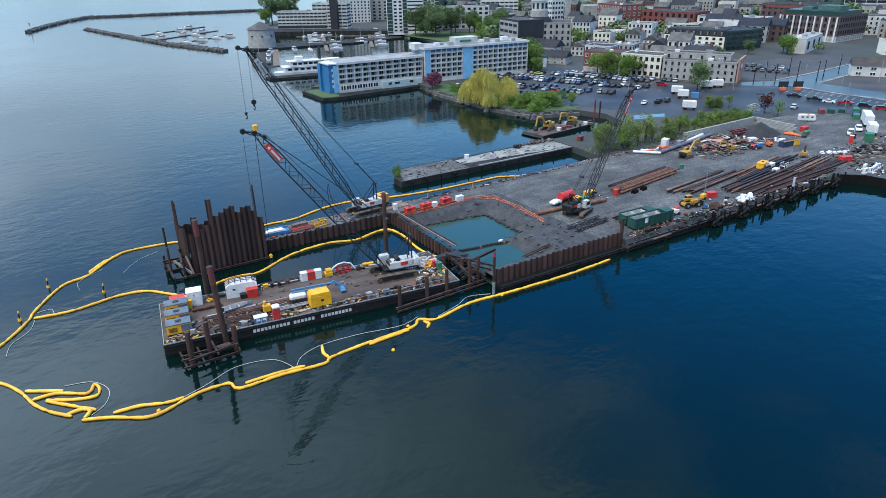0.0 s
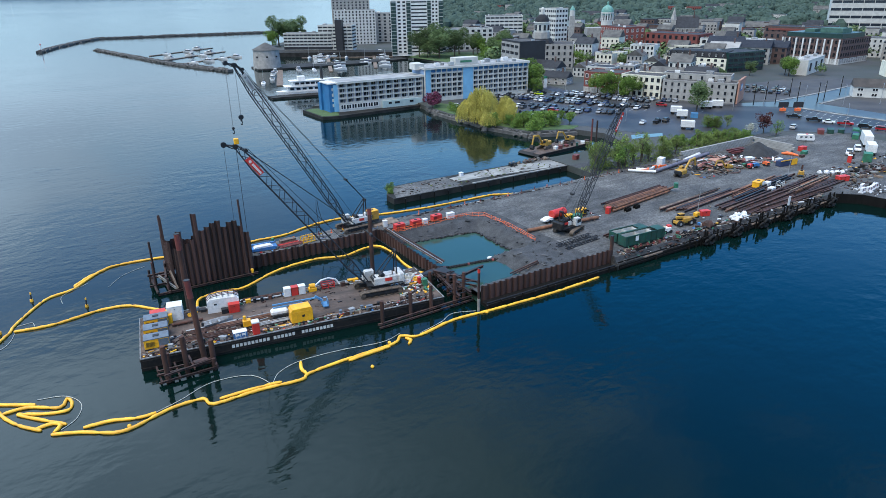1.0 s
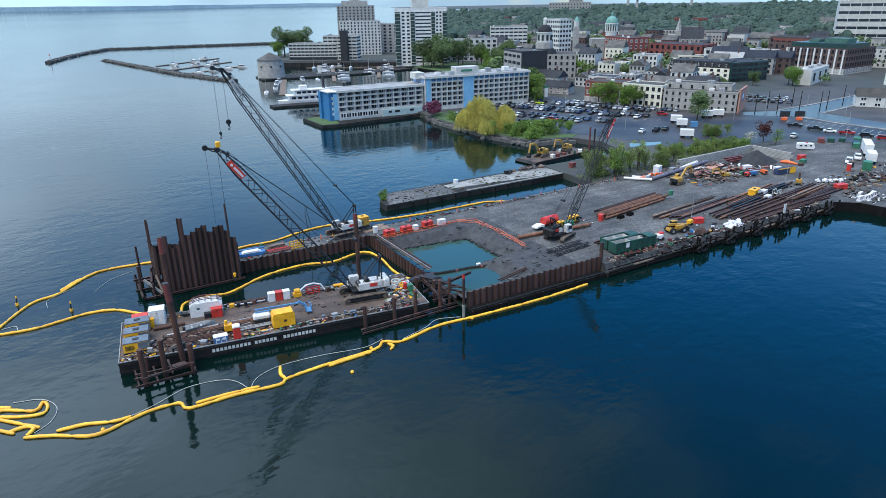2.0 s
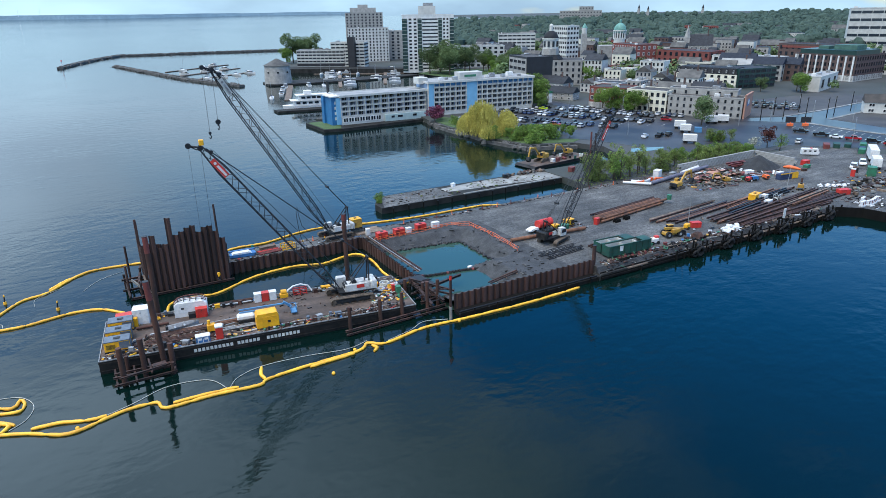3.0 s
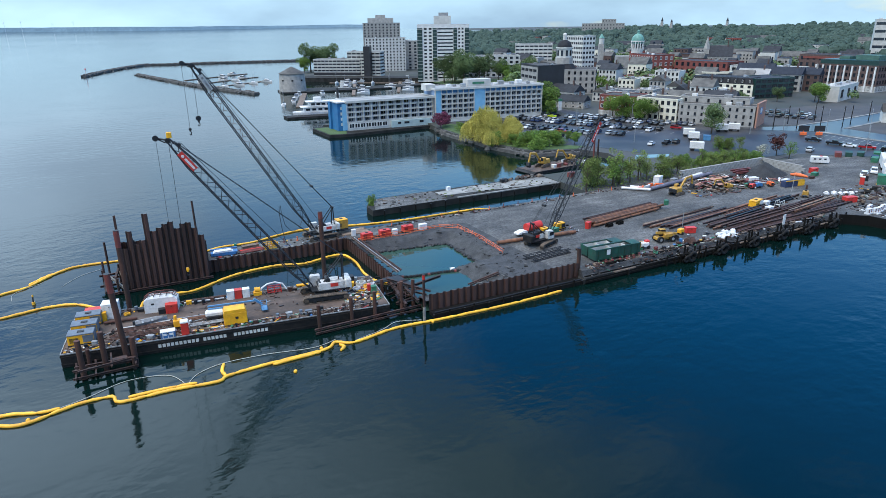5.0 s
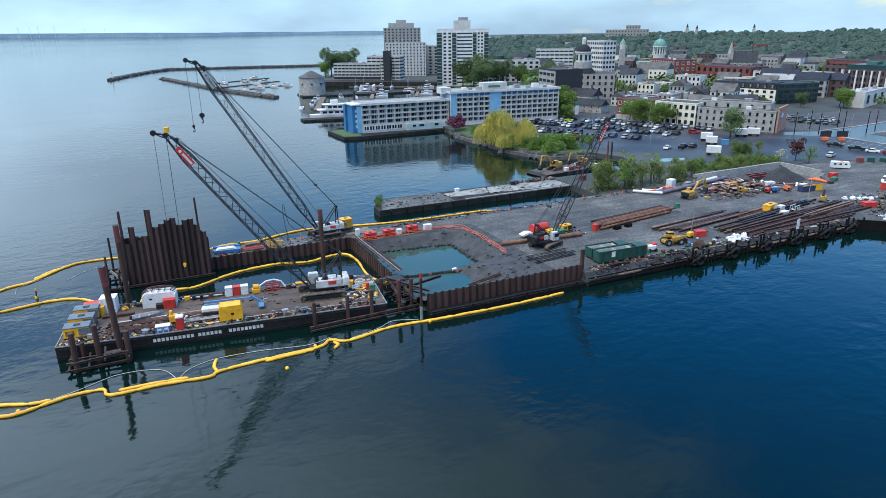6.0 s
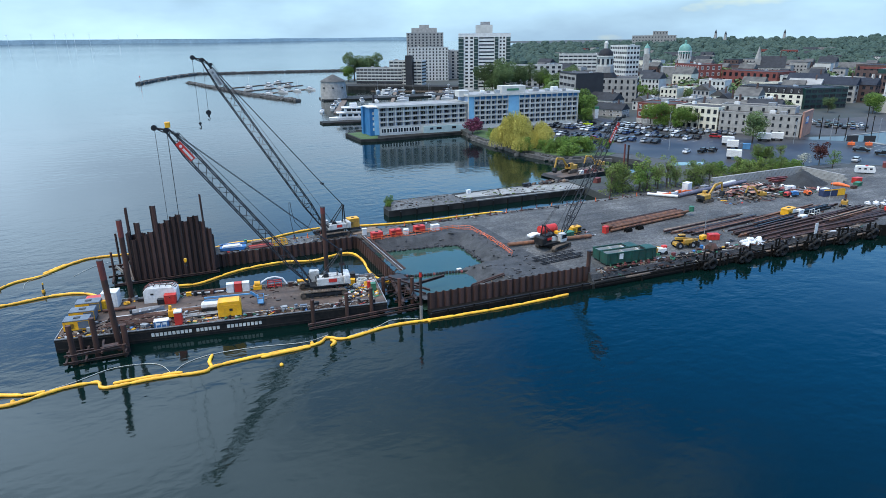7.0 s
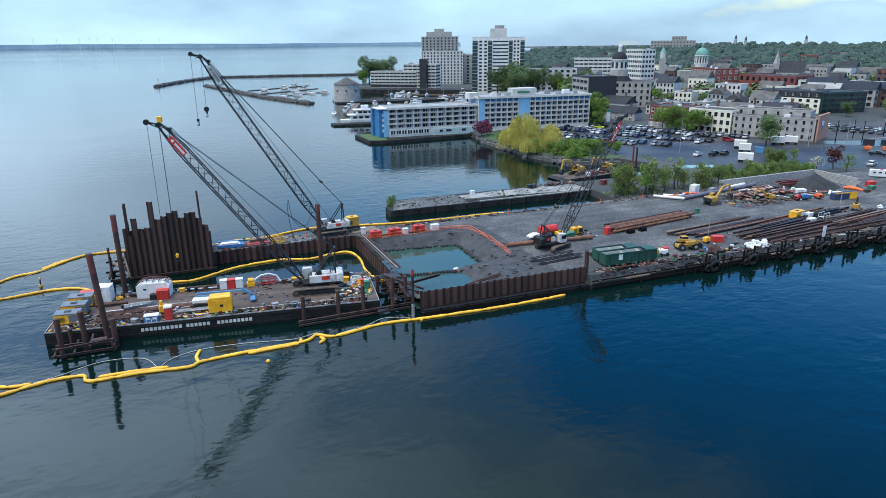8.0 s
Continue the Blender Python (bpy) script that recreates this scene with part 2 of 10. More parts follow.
M["sheet"] = mat("rusted_sheet_steel", (0.072, 0.035, 0.028), (0.020, 0.0140, 0.0140), 0.75, 0.2, scale=0.9, fine=8, bump=0.3, stretch=(1, 1, 0.12), rnd=0.42, grain=0.3)
M["rust"] = mat("rusted_steel", (0.080, 0.034, 0.024), (0.030, 0.017, 0.014), 0.8, 0.15, scale=0.8, fine=10, bump=0.35, stretch=(1, 1, 0.3), rnd=0.25, grain=0.3)
M["rust_red"] = mat("red_primed_pile", (0.20, 0.045, 0.038), (0.10, 0.028, 0.025), 0.65, 0.1, scale=0.8, fine=9, bump=0.25, stretch=(1, 1, 0.25))
M["dark_steel"] = mat("dark_steel", (0.022, 0.024, 0.028), (0.012, 0.013, 0.016), 0.55, 0.3, scale=1.0, bump=0.1)
M["boom_steel"] = mat("crane_boom_paint", (0.012, 0.015, 0.021), (0.007, 0.009, 0.013), 0.75, 0.0, scale=1.0, bump=0.05)
M["hull"] = mat("black_hull_paint", (0.0065, 0.007, 0.008), (0.014, 0.012, 0.011), 0.6, 0.0, scale=0.5, fine=10, bump=0.2, stretch=(1, 1, 0.4), lo=0.3, hi=0.55, spec=0.3, dirt=0.3)
M["deck"] = mat("barge_deck_planks", (0.112, 0.078, 0.062), (0.034, 0.026, 0.023), 0.85, scale=0.42, fine=12, bump=0.4, stretch=(0.35, 1, 1), grain=0.45, lo=0.3, hi=0.62, dirt=0.7)
M["yellow"] = mat("yellow_paint", (0.86, 0.43, 0.010), (0.66, 0.31, 0.009), 0.5, scale=0.8, bump=0.05, grain=0.12, dirt=0.22)
M["boom_yellow"] = mat("yellow_boom_fabric", (0.90, 0.475, 0.03), (0.70, 0.34, 0.025), 0.55, scale=0.7, fine=5, bump=0.25, rnd=0.12, grain=0.15)
M["ochre"] = mat("ochre_machine_paint", (0.50, 0.28, 0.03), (0.36, 0.19, 0.025), 0.55, scale=0.8, bump=0.05, grain=0.15, dirt=0.5)
M["orange_rust"] = mat("orange_rusted_pipe", (0.20, 0.088, 0.045), (0.085, 0.04, 0.027), 0.8, scale=0.8, fine=10, bump=0.3, rnd=0.3, grain=0.3)
M["red"] = mat("red_paint", (0.62, 0.03, 0.022), (0.45, 0.028, 0.02), 0.5, scale=0.8, bump=0.05, grain=0.12, dirt=0.3)
M["orange"] = mat("orange_plastic", (0.80, 0.16, 0.04), (0.6, 0.11, 0.03), 0.6, scale=1.0, bump=0.1)
M["white"] = mat("white_paint", (0.70, 0.70, 0.69), (0.60, 0.595, 0.58), 0.5, scale=0.35, bump=0.04, grain=0.1, dirt=0.2)
M["crane_white"] = mat("dirty_white_machine_paint", (0.60, 0.60, 0.585), (0.42, 0.415, 0.40), 0.55, scale=0.9, bump=0.05, grain=0.12, dirt=0.55)
M["off_white"] = mat("off_white_wall", (0.54, 0.54, 0.51), (0.42, 0.42, 0.40), 0.8, scale=0.3, bump=0.1, grain=0.08, rnd=0.12)
M["blue"] = mat("blue_paint", (0.03, 0.17, 0.42), (0.025, 0.12, 0.3), 0.5, scale=0.8, bump=0.05, dirt=0.5)
M["slate_blue"] = mat("slate_blue_roof_panel", (0.16, 0.22, 0.30), (0.12, 0.165, 0.23), 0.5, 0.1, scale=0.8, bump=0.05)
M["lilac_steel"] = mat("lilac_grey_coating", (0.17, 0.165, 0.21), (0.11, 0.105, 0.14), 0.6, scale=0.5, bump=0.1, dirt=0.5)
M["gen_slate"] = mat("slate_generator_panel", (0.13, 0.165, 0.21), (0.085, 0.11, 0.145), 0.5, 0.1, scale=0.8, bump=0.05, dirt=0.4)
M["green"] = mat("green_bin_paint", (0.010, 0.078, 0.055), (0.007, 0.045, 0.034), 0.55, 0.1, scale=0.6, bump=0.1, stretch=(1, 1, 0.4), dirt=0.5)
M["light_green"] = mat("bright_green_paint", (0.025, 0.19, 0.10), (0.02, 0.12, 0.065), 0.55, scale=0.8, bump=0.05, dirt=0.5)
M["grey"] = mat("grey_paint", (0.30, 0.31, 0.32), (0.21, 0.22, 0.23), 0.55, scale=0.7, bump=0.05, dirt=0.6)
M["galv"] = mat("galvanised_steel", (0.42, 0.43, 0.44), (0.3, 0.31, 0.32), 0.45, 0.6, scale=1.0, bump=0.05)
M["rubber"] = mat("black_rubber", (0.008, 0.008, 0.0085), None, 0.85, scale=2.0, bump=0.1)
M["glass_dark"] = mat("dark_window_glass", (0.018, 0.025, 0.034), (0.010, 0.014, 0.02), 0.12, scale=0.5, bump=0.0, rnd=0.5, grain=0.1)
M["timber"] = mat("black_creosote_timber", (0.008, 0.0075, 0.007), (0.004, 0.004, 0.004), 0.92, spec=0.15, scale=1.0, bump=0.4, stretch=(1, 1, 0.2), rnd=0.3)
M["lumber"] = mat("weathered_lumber", (0.20, 0.145, 0.105), (0.095, 0.07, 0.055), 0.85, scale=0.8, bump=0.3, rnd=0.3)
M["rope"] = mat("pale_rope", (0.55, 0.54, 0.48), None, 0.8, scale=3.0, bump=0.2)
M["tarp"] = mat("white_tarpaulin", (0.72, 0.73, 0.74), (0.55, 0.56, 0.58), 0.6, scale=0.8, bump=0.35, depth=0.06, grain=0.2, dirt=0.22)
# the far shore's pale blue is distance haze put into the base colour
M["far_wood"] = mat("haze_blue_far_shore", (0.15, 0.235, 0.29), (0.12, 0.195, 0.25), 0.95, scale=0.01, fine=8, bump=0.0)
# ridge woods: bluish haze is mixed into their green
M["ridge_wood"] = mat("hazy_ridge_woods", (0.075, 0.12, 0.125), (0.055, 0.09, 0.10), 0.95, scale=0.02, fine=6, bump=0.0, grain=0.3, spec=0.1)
# turbine colour paled towards the sky, standing for haze
M["haze_grey"] = mat("hazy_pale_grey", (0.62, 0.70, 0.76), (0.56, 0.64, 0.70), 0.8, scale=0.1, bump=0.0)
M["lift_blue"] = mat("pale_blue_enamel", (0.075, 0.24, 0.43), (0.06, 0.18, 0.34), 0.45, scale=0.8, bump=0.03)
M["track"] = mat("worn_track_steel", (0.115, 0.085, 0.062), (0.05, 0.04, 0.032), 0.85, 0.0, scale=1.2, bump=0.4)
M["brick"] = mat("red_brick_wall", (0.22, 0.058, 0.046), (0.15, 0.045, 0.038), 0.85, scale=0.5, fine=12, bump=0.3, grain=0.2, rnd=0.15)
M["brown_brick"] = mat("brown_brick_wall", (0.10, 0.062, 0.056), (0.07, 0.045, 0.04), 0.85, scale=0.5, fine=12, bump=0.3, rnd=0.15)
M["pink_brick"] = mat("pink_brick_wall", (0.40, 0.21, 0.15), (0.31, 0.16, 0.12), 0.85, scale=0.5, fine=12, bump=0.3)
M["limestone"] = mat("grey_limestone_wall", (0.34, 0.33, 0.31), (0.24, 0.235, 0.225), 0.85, scale=0.4, fine=10, bump=0.4, rnd=0.15)
M["cream"] = mat("cream_wall", (0.70, 0.67, 0.55), (0.58, 0.55, 0.45), 0.8, scale=0.4, bump=0.1, grain=0.1, rnd=0.1)
M["roof_grey"] = mat("grey_roof_felt", (0.100, 0.097, 0.092), (0.050, 0.049, 0.048), 0.85, scale=0.25, fine=14, bump=0.2, rnd=0.35)
M["roof_tar"] = mat("brown_black_tar_roof", (0.052, 0.045, 0.041), (0.026, 0.024, 0.023), 0.85, scale=0.25, fine=14, bump=0.2, rnd=0.3, dirt=0.3)
M["roof_dark"] = mat("dark_slate_roof", (0.032, 0.035, 0.042), (0.020, 0.022, 0.027), 0.8, spec=0.25, scale=0.4, fine=14, bump=0.3, rnd=0.3)
M["roof_white"] = mat("white_roof_membrane", (0.30, 0.30, 0.295), (0.20, 0.20, 0.20), 0.7, scale=0.2, bump=0.05, grain=0.1)
M["roof_green"] = mat("green_copper_roof", (0.14, 0.30, 0.26), (0.09, 0.22, 0.19), 0.7, scale=0.5, bump=0.1)
M["copper_dark"] = mat("dull_green_copper", (0.055, 0.13, 0.105), (0.035, 0.09, 0.075), 0.75, scale=0.5, bump=0.1)
M["dark_green"] = mat("dark_green_cladding", (0.012, 0.045, 0.04), (0.008, 0.03, 0.028), 0.4, scale=0.5, bump=0.05)
M["dark_clad"] = mat("black_cladding", (0.018, 0.019, 0.024), (0.012, 0.012, 0.015), 0.55, scale=0.3, bump=0.05)
M["hotel_blue"] = mat("blue_panel", (0.018, 0.15, 0.34), (0.015, 0.11, 0.26), 0.6, scale=0.3, bump=0.05, grain=0.08)
M["hotel_pale"] = mat("pale_blue_panel", (0.18, 0.41, 0.60), (0.15, 0.34, 0.51), 0.65, scale=0.3, bump=0.05, grain=0.08)
M["annex_green"] = mat("pale_green_panel", (0.42, 0.52, 0.50), (0.33, 0.42, 0.41), 0.6, scale=0.4, bump=0.05, grain=0.1)
M["hotel_inner"] = mat("blue_grey_balcony_wall", (0.20, 0.30, 0.46), (0.15, 0.23, 0.36), 0.75, scale=0.3, bump=0.1, grain=0.1)
M["lavender"] = mat("pale_lavender_wall", (0.34, 0.37, 0.46), (0.26, 0.29, 0.37), 0.75, scale=0.3, bump=0.1, grain=0.1)
M["bark"] = mat("bark", (0.09, 0.07, 0.05), (0.05, 0.04, 0.03), 0.9, scale=2.0, bump=0.5, stretch=(1, 1, 0.3))
M["leaf"] = leaf_mat("green_leaves", (0.15, 0.235, 0.05), (0.085, 0.15, 0.035))
M["leaf_dark"] = leaf_mat("dark_green_leaves", (0.115, 0.165, 0.07), (0.075, 0.115, 0.05))
M["leaf_willow"] = leaf_mat("yellow_green_willow_leaves", (0.66, 0.58, 0.15), (0.44, 0.41, 0.10))
M["leaf_scrub"] = leaf_mat("thin_spring_leaves", (0.17, 0.225, 0.062), (0.10, 0.14, 0.042))
M["blossom"] = leaf_mat("magenta_blossom", (0.19, 0.055, 0.10), (0.11, 0.035, 0.06))
M["leaf_red"] = leaf_mat("dark_red_leaves", (0.12, 0.05, 0.04), (0.08, 0.03, 0.03))
M["leaf_white"] = leaf_mat("white_blossom", (0.55, 0.56, 0.5), (0.4, 0.42, 0.36))
M["line_paint"] = mat("faded_road_paint", (0.5, 0.5, 0.47), (0.3, 0.3, 0.29), 0.7, scale=1.0, bump=0.0)
for k, c in (("silver", (0.42, 0.43, 0.45)), ("black", (0.012, 0.013, 0.016)), ("red", (0.35, 0.015, 0.02)), ("navy", (0.02, 0.04, 0.11)), ("white", (0.75, 0.76, 0.78)), ("grey", (0.10, 0.105, 0.115)), ("lime", (0.5, 0.62, 0.03))):
    M["car_" + k] = mat(k + "_car_paint", c, tuple(v * 0.85 for v in c), 0.25, 0.1, scale=0.6, bump=0.0, grain=0.05)
M["navy_canvas"] = mat("navy_canvas", (0.02, 0.035, 0.09), None, 0.8, scale=1.5, bump=0.2)
M["pond2"] = water_mat("standing_water", (0.03, 0.07, 0.10), 0.04, 0.5, 0.2, 0.04)
# far crowns tinted blue-green, with the haze of distance painted in
M["leaf_far"] = mat("haze_tinted_leaves", (0.060, 0.090, 0.074), (0.042, 0.070, 0.060), 0.9, scale=0.03, fine=5, bump=0.0, grain=0.2, spec=0.1)
M["navy_roof"] = mat("dark_blue_metal_roof", (0.030, 0.036, 0.050), (0.02, 0.025, 0.037), 0.85, spec=0.2, scale=0.5, bump=0.05)


# ---- mesh building ----
class G:
    """Collects vertices and faces of one mesh."""

    def __init__(self):
        self.v, self.f = [], []

    def add(self, verts, faces):
        k = len(self.v)
        self.v += [tuple(p) for p in verts]
        self.f += [tuple(i + k for i in q) for q in faces]
        return self

    def box(self, cx, cy, cz, sx, sy, sz, rz=0.0, ch=0.0):
        """A box by its centre and size, with chamfered upright and top edges where ch is given."""
        c, s = math.cos(radians(rz)), math.sin(radians(rz))
        def place(pts):
            return [(cx + x * c - y * s, cy + x * s + y * c, cz + z) for x, y, z in pts]
        x, y, z = sx / 2, sy / 2, sz / 2
        if not ch:
            p = [(-x, -y, -z), (x, -y, -z), (x, y, -z), (-x, y, -z), (-x, -y, z), (x, -y, z), (x, y, z), (-x, y, z)]
            return self.add(place(p), [(3, 2, 1, 0), (4, 5, 6, 7), (0, 1, 5, 4), (1, 2, 6, 5), (2, 3, 7, 6), (3, 0, 4, 7)])
        def ring(ax, ay, zz):
            return [(-ax + ch, -ay, zz), (ax - ch, -ay, zz), (ax, -ay + ch, zz), (ax, ay - ch, zz), (ax - ch, ay, zz), (-ax + ch, ay, zz), (-ax, ay - ch, zz), (-ax, -ay + ch, zz)]
        p = ring(x, y, -z) + ring(x, y, z - ch) + ring(x - ch * 0.8, y - ch * 0.8, z)
        f = [tuple(range(7, -1, -1)), tuple(range(16, 24))]
        for k in (0, 8):
            f += [(k + i, k + (i + 1) % 8, k + 8 + (i + 1) % 8, k + 8 + i) for i in range(8)]
        return self.add(place(p), f)

    def cyl(self, p, q, r, r2=None, n=8, caps=True):
        p, q = Vector(p), Vector(q)
        r2 = r if r2 is None else r2
        d = (q - p).normalized()
        a = d.cross(Vector((0, 0, 1)) if abs(d.z) < 0.9 else Vector((1, 0, 0))).normalized()
        b = d.cross(a)
        pts = []
        for base, rad in ((p, r), (q, r2)):
            pts += [base + (a * math.cos(2 * math.pi * i / n) + b * math.sin(2 * math.pi * i / n)) * rad for i in range(n)]
        f = [(i, i + n, (i + 1) % n + n, (i + 1) % n) for i in range(n)]
        if caps:
            f += [tuple(range(n)), tuple(range(2 * n - 1, n - 1, -1))]
        return self.add(pts, f)

    def tube(self, pts, r, n=6):
        """A round tube along a line of points, with closed ends; r may be a list."""
        pts = [Vector(p) for p in pts]
        rs = r if isinstance(r, (list, tuple)) else [r] * len(pts)
        out = []
        for i, p in enumerate(pts):
            d = (pts[min(i + 1, len(pts) - 1)] - pts[max(i - 1, 0)]).normalized()
            a = d.cross(Vector((0, 0, 1)) if abs(d.z) < 0.95 else Vector((1, 0, 0))).normalized()
            b = d.cross(a)
            out += [p + (a * math.cos(2 * math.pi * j / n) + b * math.sin(2 * math.pi * j / n)) * rs[i] for j in range(n)]
        f = []
        for i in range(len(pts) - 1):
            f += [(i * n + j, (i + 1) * n + j, (i + 1) * n + (j + 1) % n, i * n + (j + 1) % n) for j in range(n)]
        f += [tuple(range(n)), tuple(range(len(out) - 1, len(out) - n - 1, -1))]
        return self.add(out, f)

    def prism(self, poly, z0, z1):
        """An upright prism over a polygon given counter-clockwise."""
        n = len(poly)
        p = [(x, y, z0) for x, y in poly] + [(x, y, z1) for x, y in poly]
        f = [tuple(range(n - 1, -1, -1)), tuple(range(n, 2 * n))]
        f += [(i, (i + 1) % n, (i + 1) % n + n, i + n) for i in range(n)]
        return self.add(p, f)

    def side(self, prof, p, q, w):
        """A profile of (along, up) points, extruded sideways by w, standing on the line p to q."""
        p, q = Vector(p), Vector(q)
        d = (q - p).normalized()
        s = Vector((-d.y, d.x, 0)) * w / 2
        n = len(prof)
        pts = [p + d * a + Vector((0, 0, u)) - s for a, u in prof] + [p + d * a + Vector((0, 0, u)) + s for a, u in prof]
        f = [tuple(range(n)), tuple(range(2 * n - 1, n - 1, -1))] + [(i, i + n, (i + 1) % n + n, (i + 1) % n) for i in range(n)]
        return self.add(pts, f)

    def ball(self, c, r, n=8, m=5, sz=1.0, rough=0.0, rng=None):
        pts = [(c[0], c[1], c[2] - r * sz)]
        for i in range(1, m):
            t = math.pi * i / m
            for j in range(n):
                k = 1 + (rng.uniform(-rough, rough) if rng else 0)
                pts.append((c[0] + r * k * math.sin(t) * math.cos(2 * math.pi * j / n), c[1] + r * k * math.sin(t) * math.sin(2 * math.pi * j / n), c[2] - r * k * sz * math.cos(t)))
        pts.append((c[0], c[1], c[2] + r * sz))
        f = [(0, 1 + (j + 1) % n, 1 + j) for j in range(n)]
        for i in range(m - 2):
            f += [(1 + i * n + j, 1 + i * n + (j + 1) % n, 1 + (i + 1) * n + (j + 1) % n, 1 + (i + 1) * n + j) for j in range(n)]
        k = 1 + (m - 2) * n
        f += [(k + j, k + (j + 1) % n, len(pts) - 1) for j in range(n)]
        return self.add(pts, f)

    def gable(self, cx, cy, z0, z1, sx, sy, rz=0.0):
        """A gable roof with its ridge along x."""
        c, s = math.cos(radians(rz)), math.sin(radians(rz))
        x, y = sx / 2, sy / 2
        p = [(-x, -y, z0), (x, -y, z0), (x, y, z0), (-x, y, z0), (-x, 0, z1), (x, 0, z1)]
        return self.add([(cx + a * c - b * s, cy + a * s + b * c, z) for a, b, z in p], [(3, 2, 1, 0), (0, 1, 5, 4), (2, 3, 4, 5), (1, 2, 5), (3, 0, 4)])

    def mesh(self, name, material, smooth=0):
        me = bpy.data.meshes.new(name)
        me.from_pydata(self.v, [], self.f)
        bm = bmesh.new()
        bm.from_mesh(me)
        bmesh.ops.recalc_face_normals(bm, faces=bm.faces)
        bm.to_mesh(me)
        bm.free()
        me.materials.append(material)
        if smooth:
            me.polygons.foreach_set("use_smooth", [True] * len(me.polygons))
            me.set_sharp_from_angle(angle=radians(smooth))
        return me


def part(name, g, material, parent=None, label="", smooth=0, m=None):
    """Links one mesh as a thing, or as a part under its thing. g: a G, or a mesh to share."""
    me = g if isinstance(g, bpy.types.Mesh) else g.mesh(name, M[material], smooth)
    ob = new(name, me)
    if parent:
        ob.parent = parent
    if m is not None:
        ob.matrix_basis = m
    return tagged(ob, label)


def thing(name, label, category, m=None, group="", kind=""):
    """An empty at a thing's base that holds its parts."""
    ob = tagged(new(name), label, category, group, kind)
    if m is not None:
        ob.matrix_basis = m
    return ob


def solid(name, g, material, label, category, kind="", smooth=0, m=None, group=""):
    return tagged(part(name, g, material, None, label, smooth, m), category=category, kind=kind, group=group)


# ---- water, land, piers ----
g = G()
# far out the sheet lifts a little, as the true horizon lies beyond the reach of the lens
for y, z in ((-700, 0), (2200, 0), (3000, 4), (3700, 11), (4700, 24)):
    g.v += [(-4800, y, z), (1750, y, z), (2050, y, 0), (4800, y, 0)]
g.f += [(4 * i + k, 4 * i + k + 1, 4 * i + k + 5, 4 * i + k + 4) for i in range(4) for k in range(3)]
solid("water", g, "lake", "dark blue lake water with light wind ripples", "water", "structure")
shore = [(172, 92), (181, 87.2), (186.5, 75), (232, 62), (420, 10), (1200, -400), (4600, -600), (4700, 2500), (3600, 4300),
         (2150, 4300), (900, 1650), (560, 960), (400, 800), (262, 735), (205, 668), (184, 640), (184, 567), (230, 569), (283, 496), (268, 480),
         (262, 400), (232, 345), (166, 326), (130, 318), (112, 301)]
shore += [(159, 282), (155.5, 262), (154.6, 244), (156, 228), (155.3, 214), (160, 194), (178, 188), (182, 176), (176, 159), (139, 159), (139, 147.6), (138, 137), (140, 128)]
solid("ground", G().prism(shore, -4, 2.0), "town_ground", "grey-brown town ground behind the stone shore", "ground", "structure")
far = thing("far_shore", "low wooded far shore across the lake", "shore", kind="structure")
rng = random.Random(5)
g = G()
prev = None
for i in range(121):
    x = -4700 + i * 55.0
    hgt = 46 - max(0, x + 500) * 0.004 + 5 * noise.noise((i * 0.11, 3, 0)) + 2.5 * noise.noise((i * 0.9, 1, 0))
    cur = (x, 4350 + 160 * noise.noise((i * 0.06, 7, 0)), max(hgt, 4))
    if prev and x < 2000:
        k = len(g.v)
        g.add([(prev[0], prev[1], 0), (cur[0], cur[1], 0), (cur[0], cur[1] + 30, cur[2] * 0.95), (prev[0], prev[1] + 30, prev[2] * 0.95), (cur[0], cur[1] + 250, 10), (prev[0], prev[1] + 250, 10)],
              [(0, 1, 2, 3), (3, 2, 4, 5)])
    prev = cur
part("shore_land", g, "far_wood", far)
for i, x in enumerate((-690, -574, -460, -404, -364, -286, -136, -34)):
    h = rng.uniform(40, 52)
    wt = thing("wind_turbine", "slim hazy grey wind turbine on the far shore", "wind turbine", Matrix.Translation((x, 4380, 22)), "far turbines")
    part("mast", G().cyl((0, 0, 0), (0, 0, h), 0.9, 0.5, 6), "haze_grey", wt)
    for k in range(3):
        t = 2.09 * k + i
        part("blade", G().cyl((0, -2, h), (math.sin(t) * 11, -2, h + math.cos(t) * 11), 0.6, 0.3, 4), "haze_grey", wt)
# low wooded rise behind the town
def land(x, y):
    """Height of the ground under the far woods."""
    D_ = math.hypot(x - 20, y)
    az = math.degrees(math.atan2(x - 20, y))
    k_ = min(max((az - 37) / 9, 0), 1)
    k_ = 0.25 + 0.75 * k_ * k_ * (3 - 2 * k_) - 0.3 * math.exp(-((az - 53) / 1.2) ** 2) + 0.25 * min(max((az - 54) / 2, 0), 1)
    return 1.5 + max(0, D_ - 620) * 0.0035 + k_ * max(0, D_ - 1100) * 0.0125
g = G()
STEPS = (1080, 1250, 1450, 1650, 1850, 2050, 2350, 2800)
for i in range(161):
    a = radians(29 + i * 0.22)
    for d in STEPS:
        x, y = 20 + d * math.sin(a), d * math.cos(a)
        g.v.append((x, y, 0.8 if d in (1080, 2800) else land(x, y) + 1.5 * noise.noise((i * 0.3, d * 0.01, 0))))
w_ = len(STEPS)
g.f += [(i * w_ + j, i * w_ + j + 1, (i + 1) * w_ + j + 1, (i + 1) * w_ + j) for i in range(160) for j in range(w_ - 1)]
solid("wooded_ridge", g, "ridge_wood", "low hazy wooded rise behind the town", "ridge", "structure")
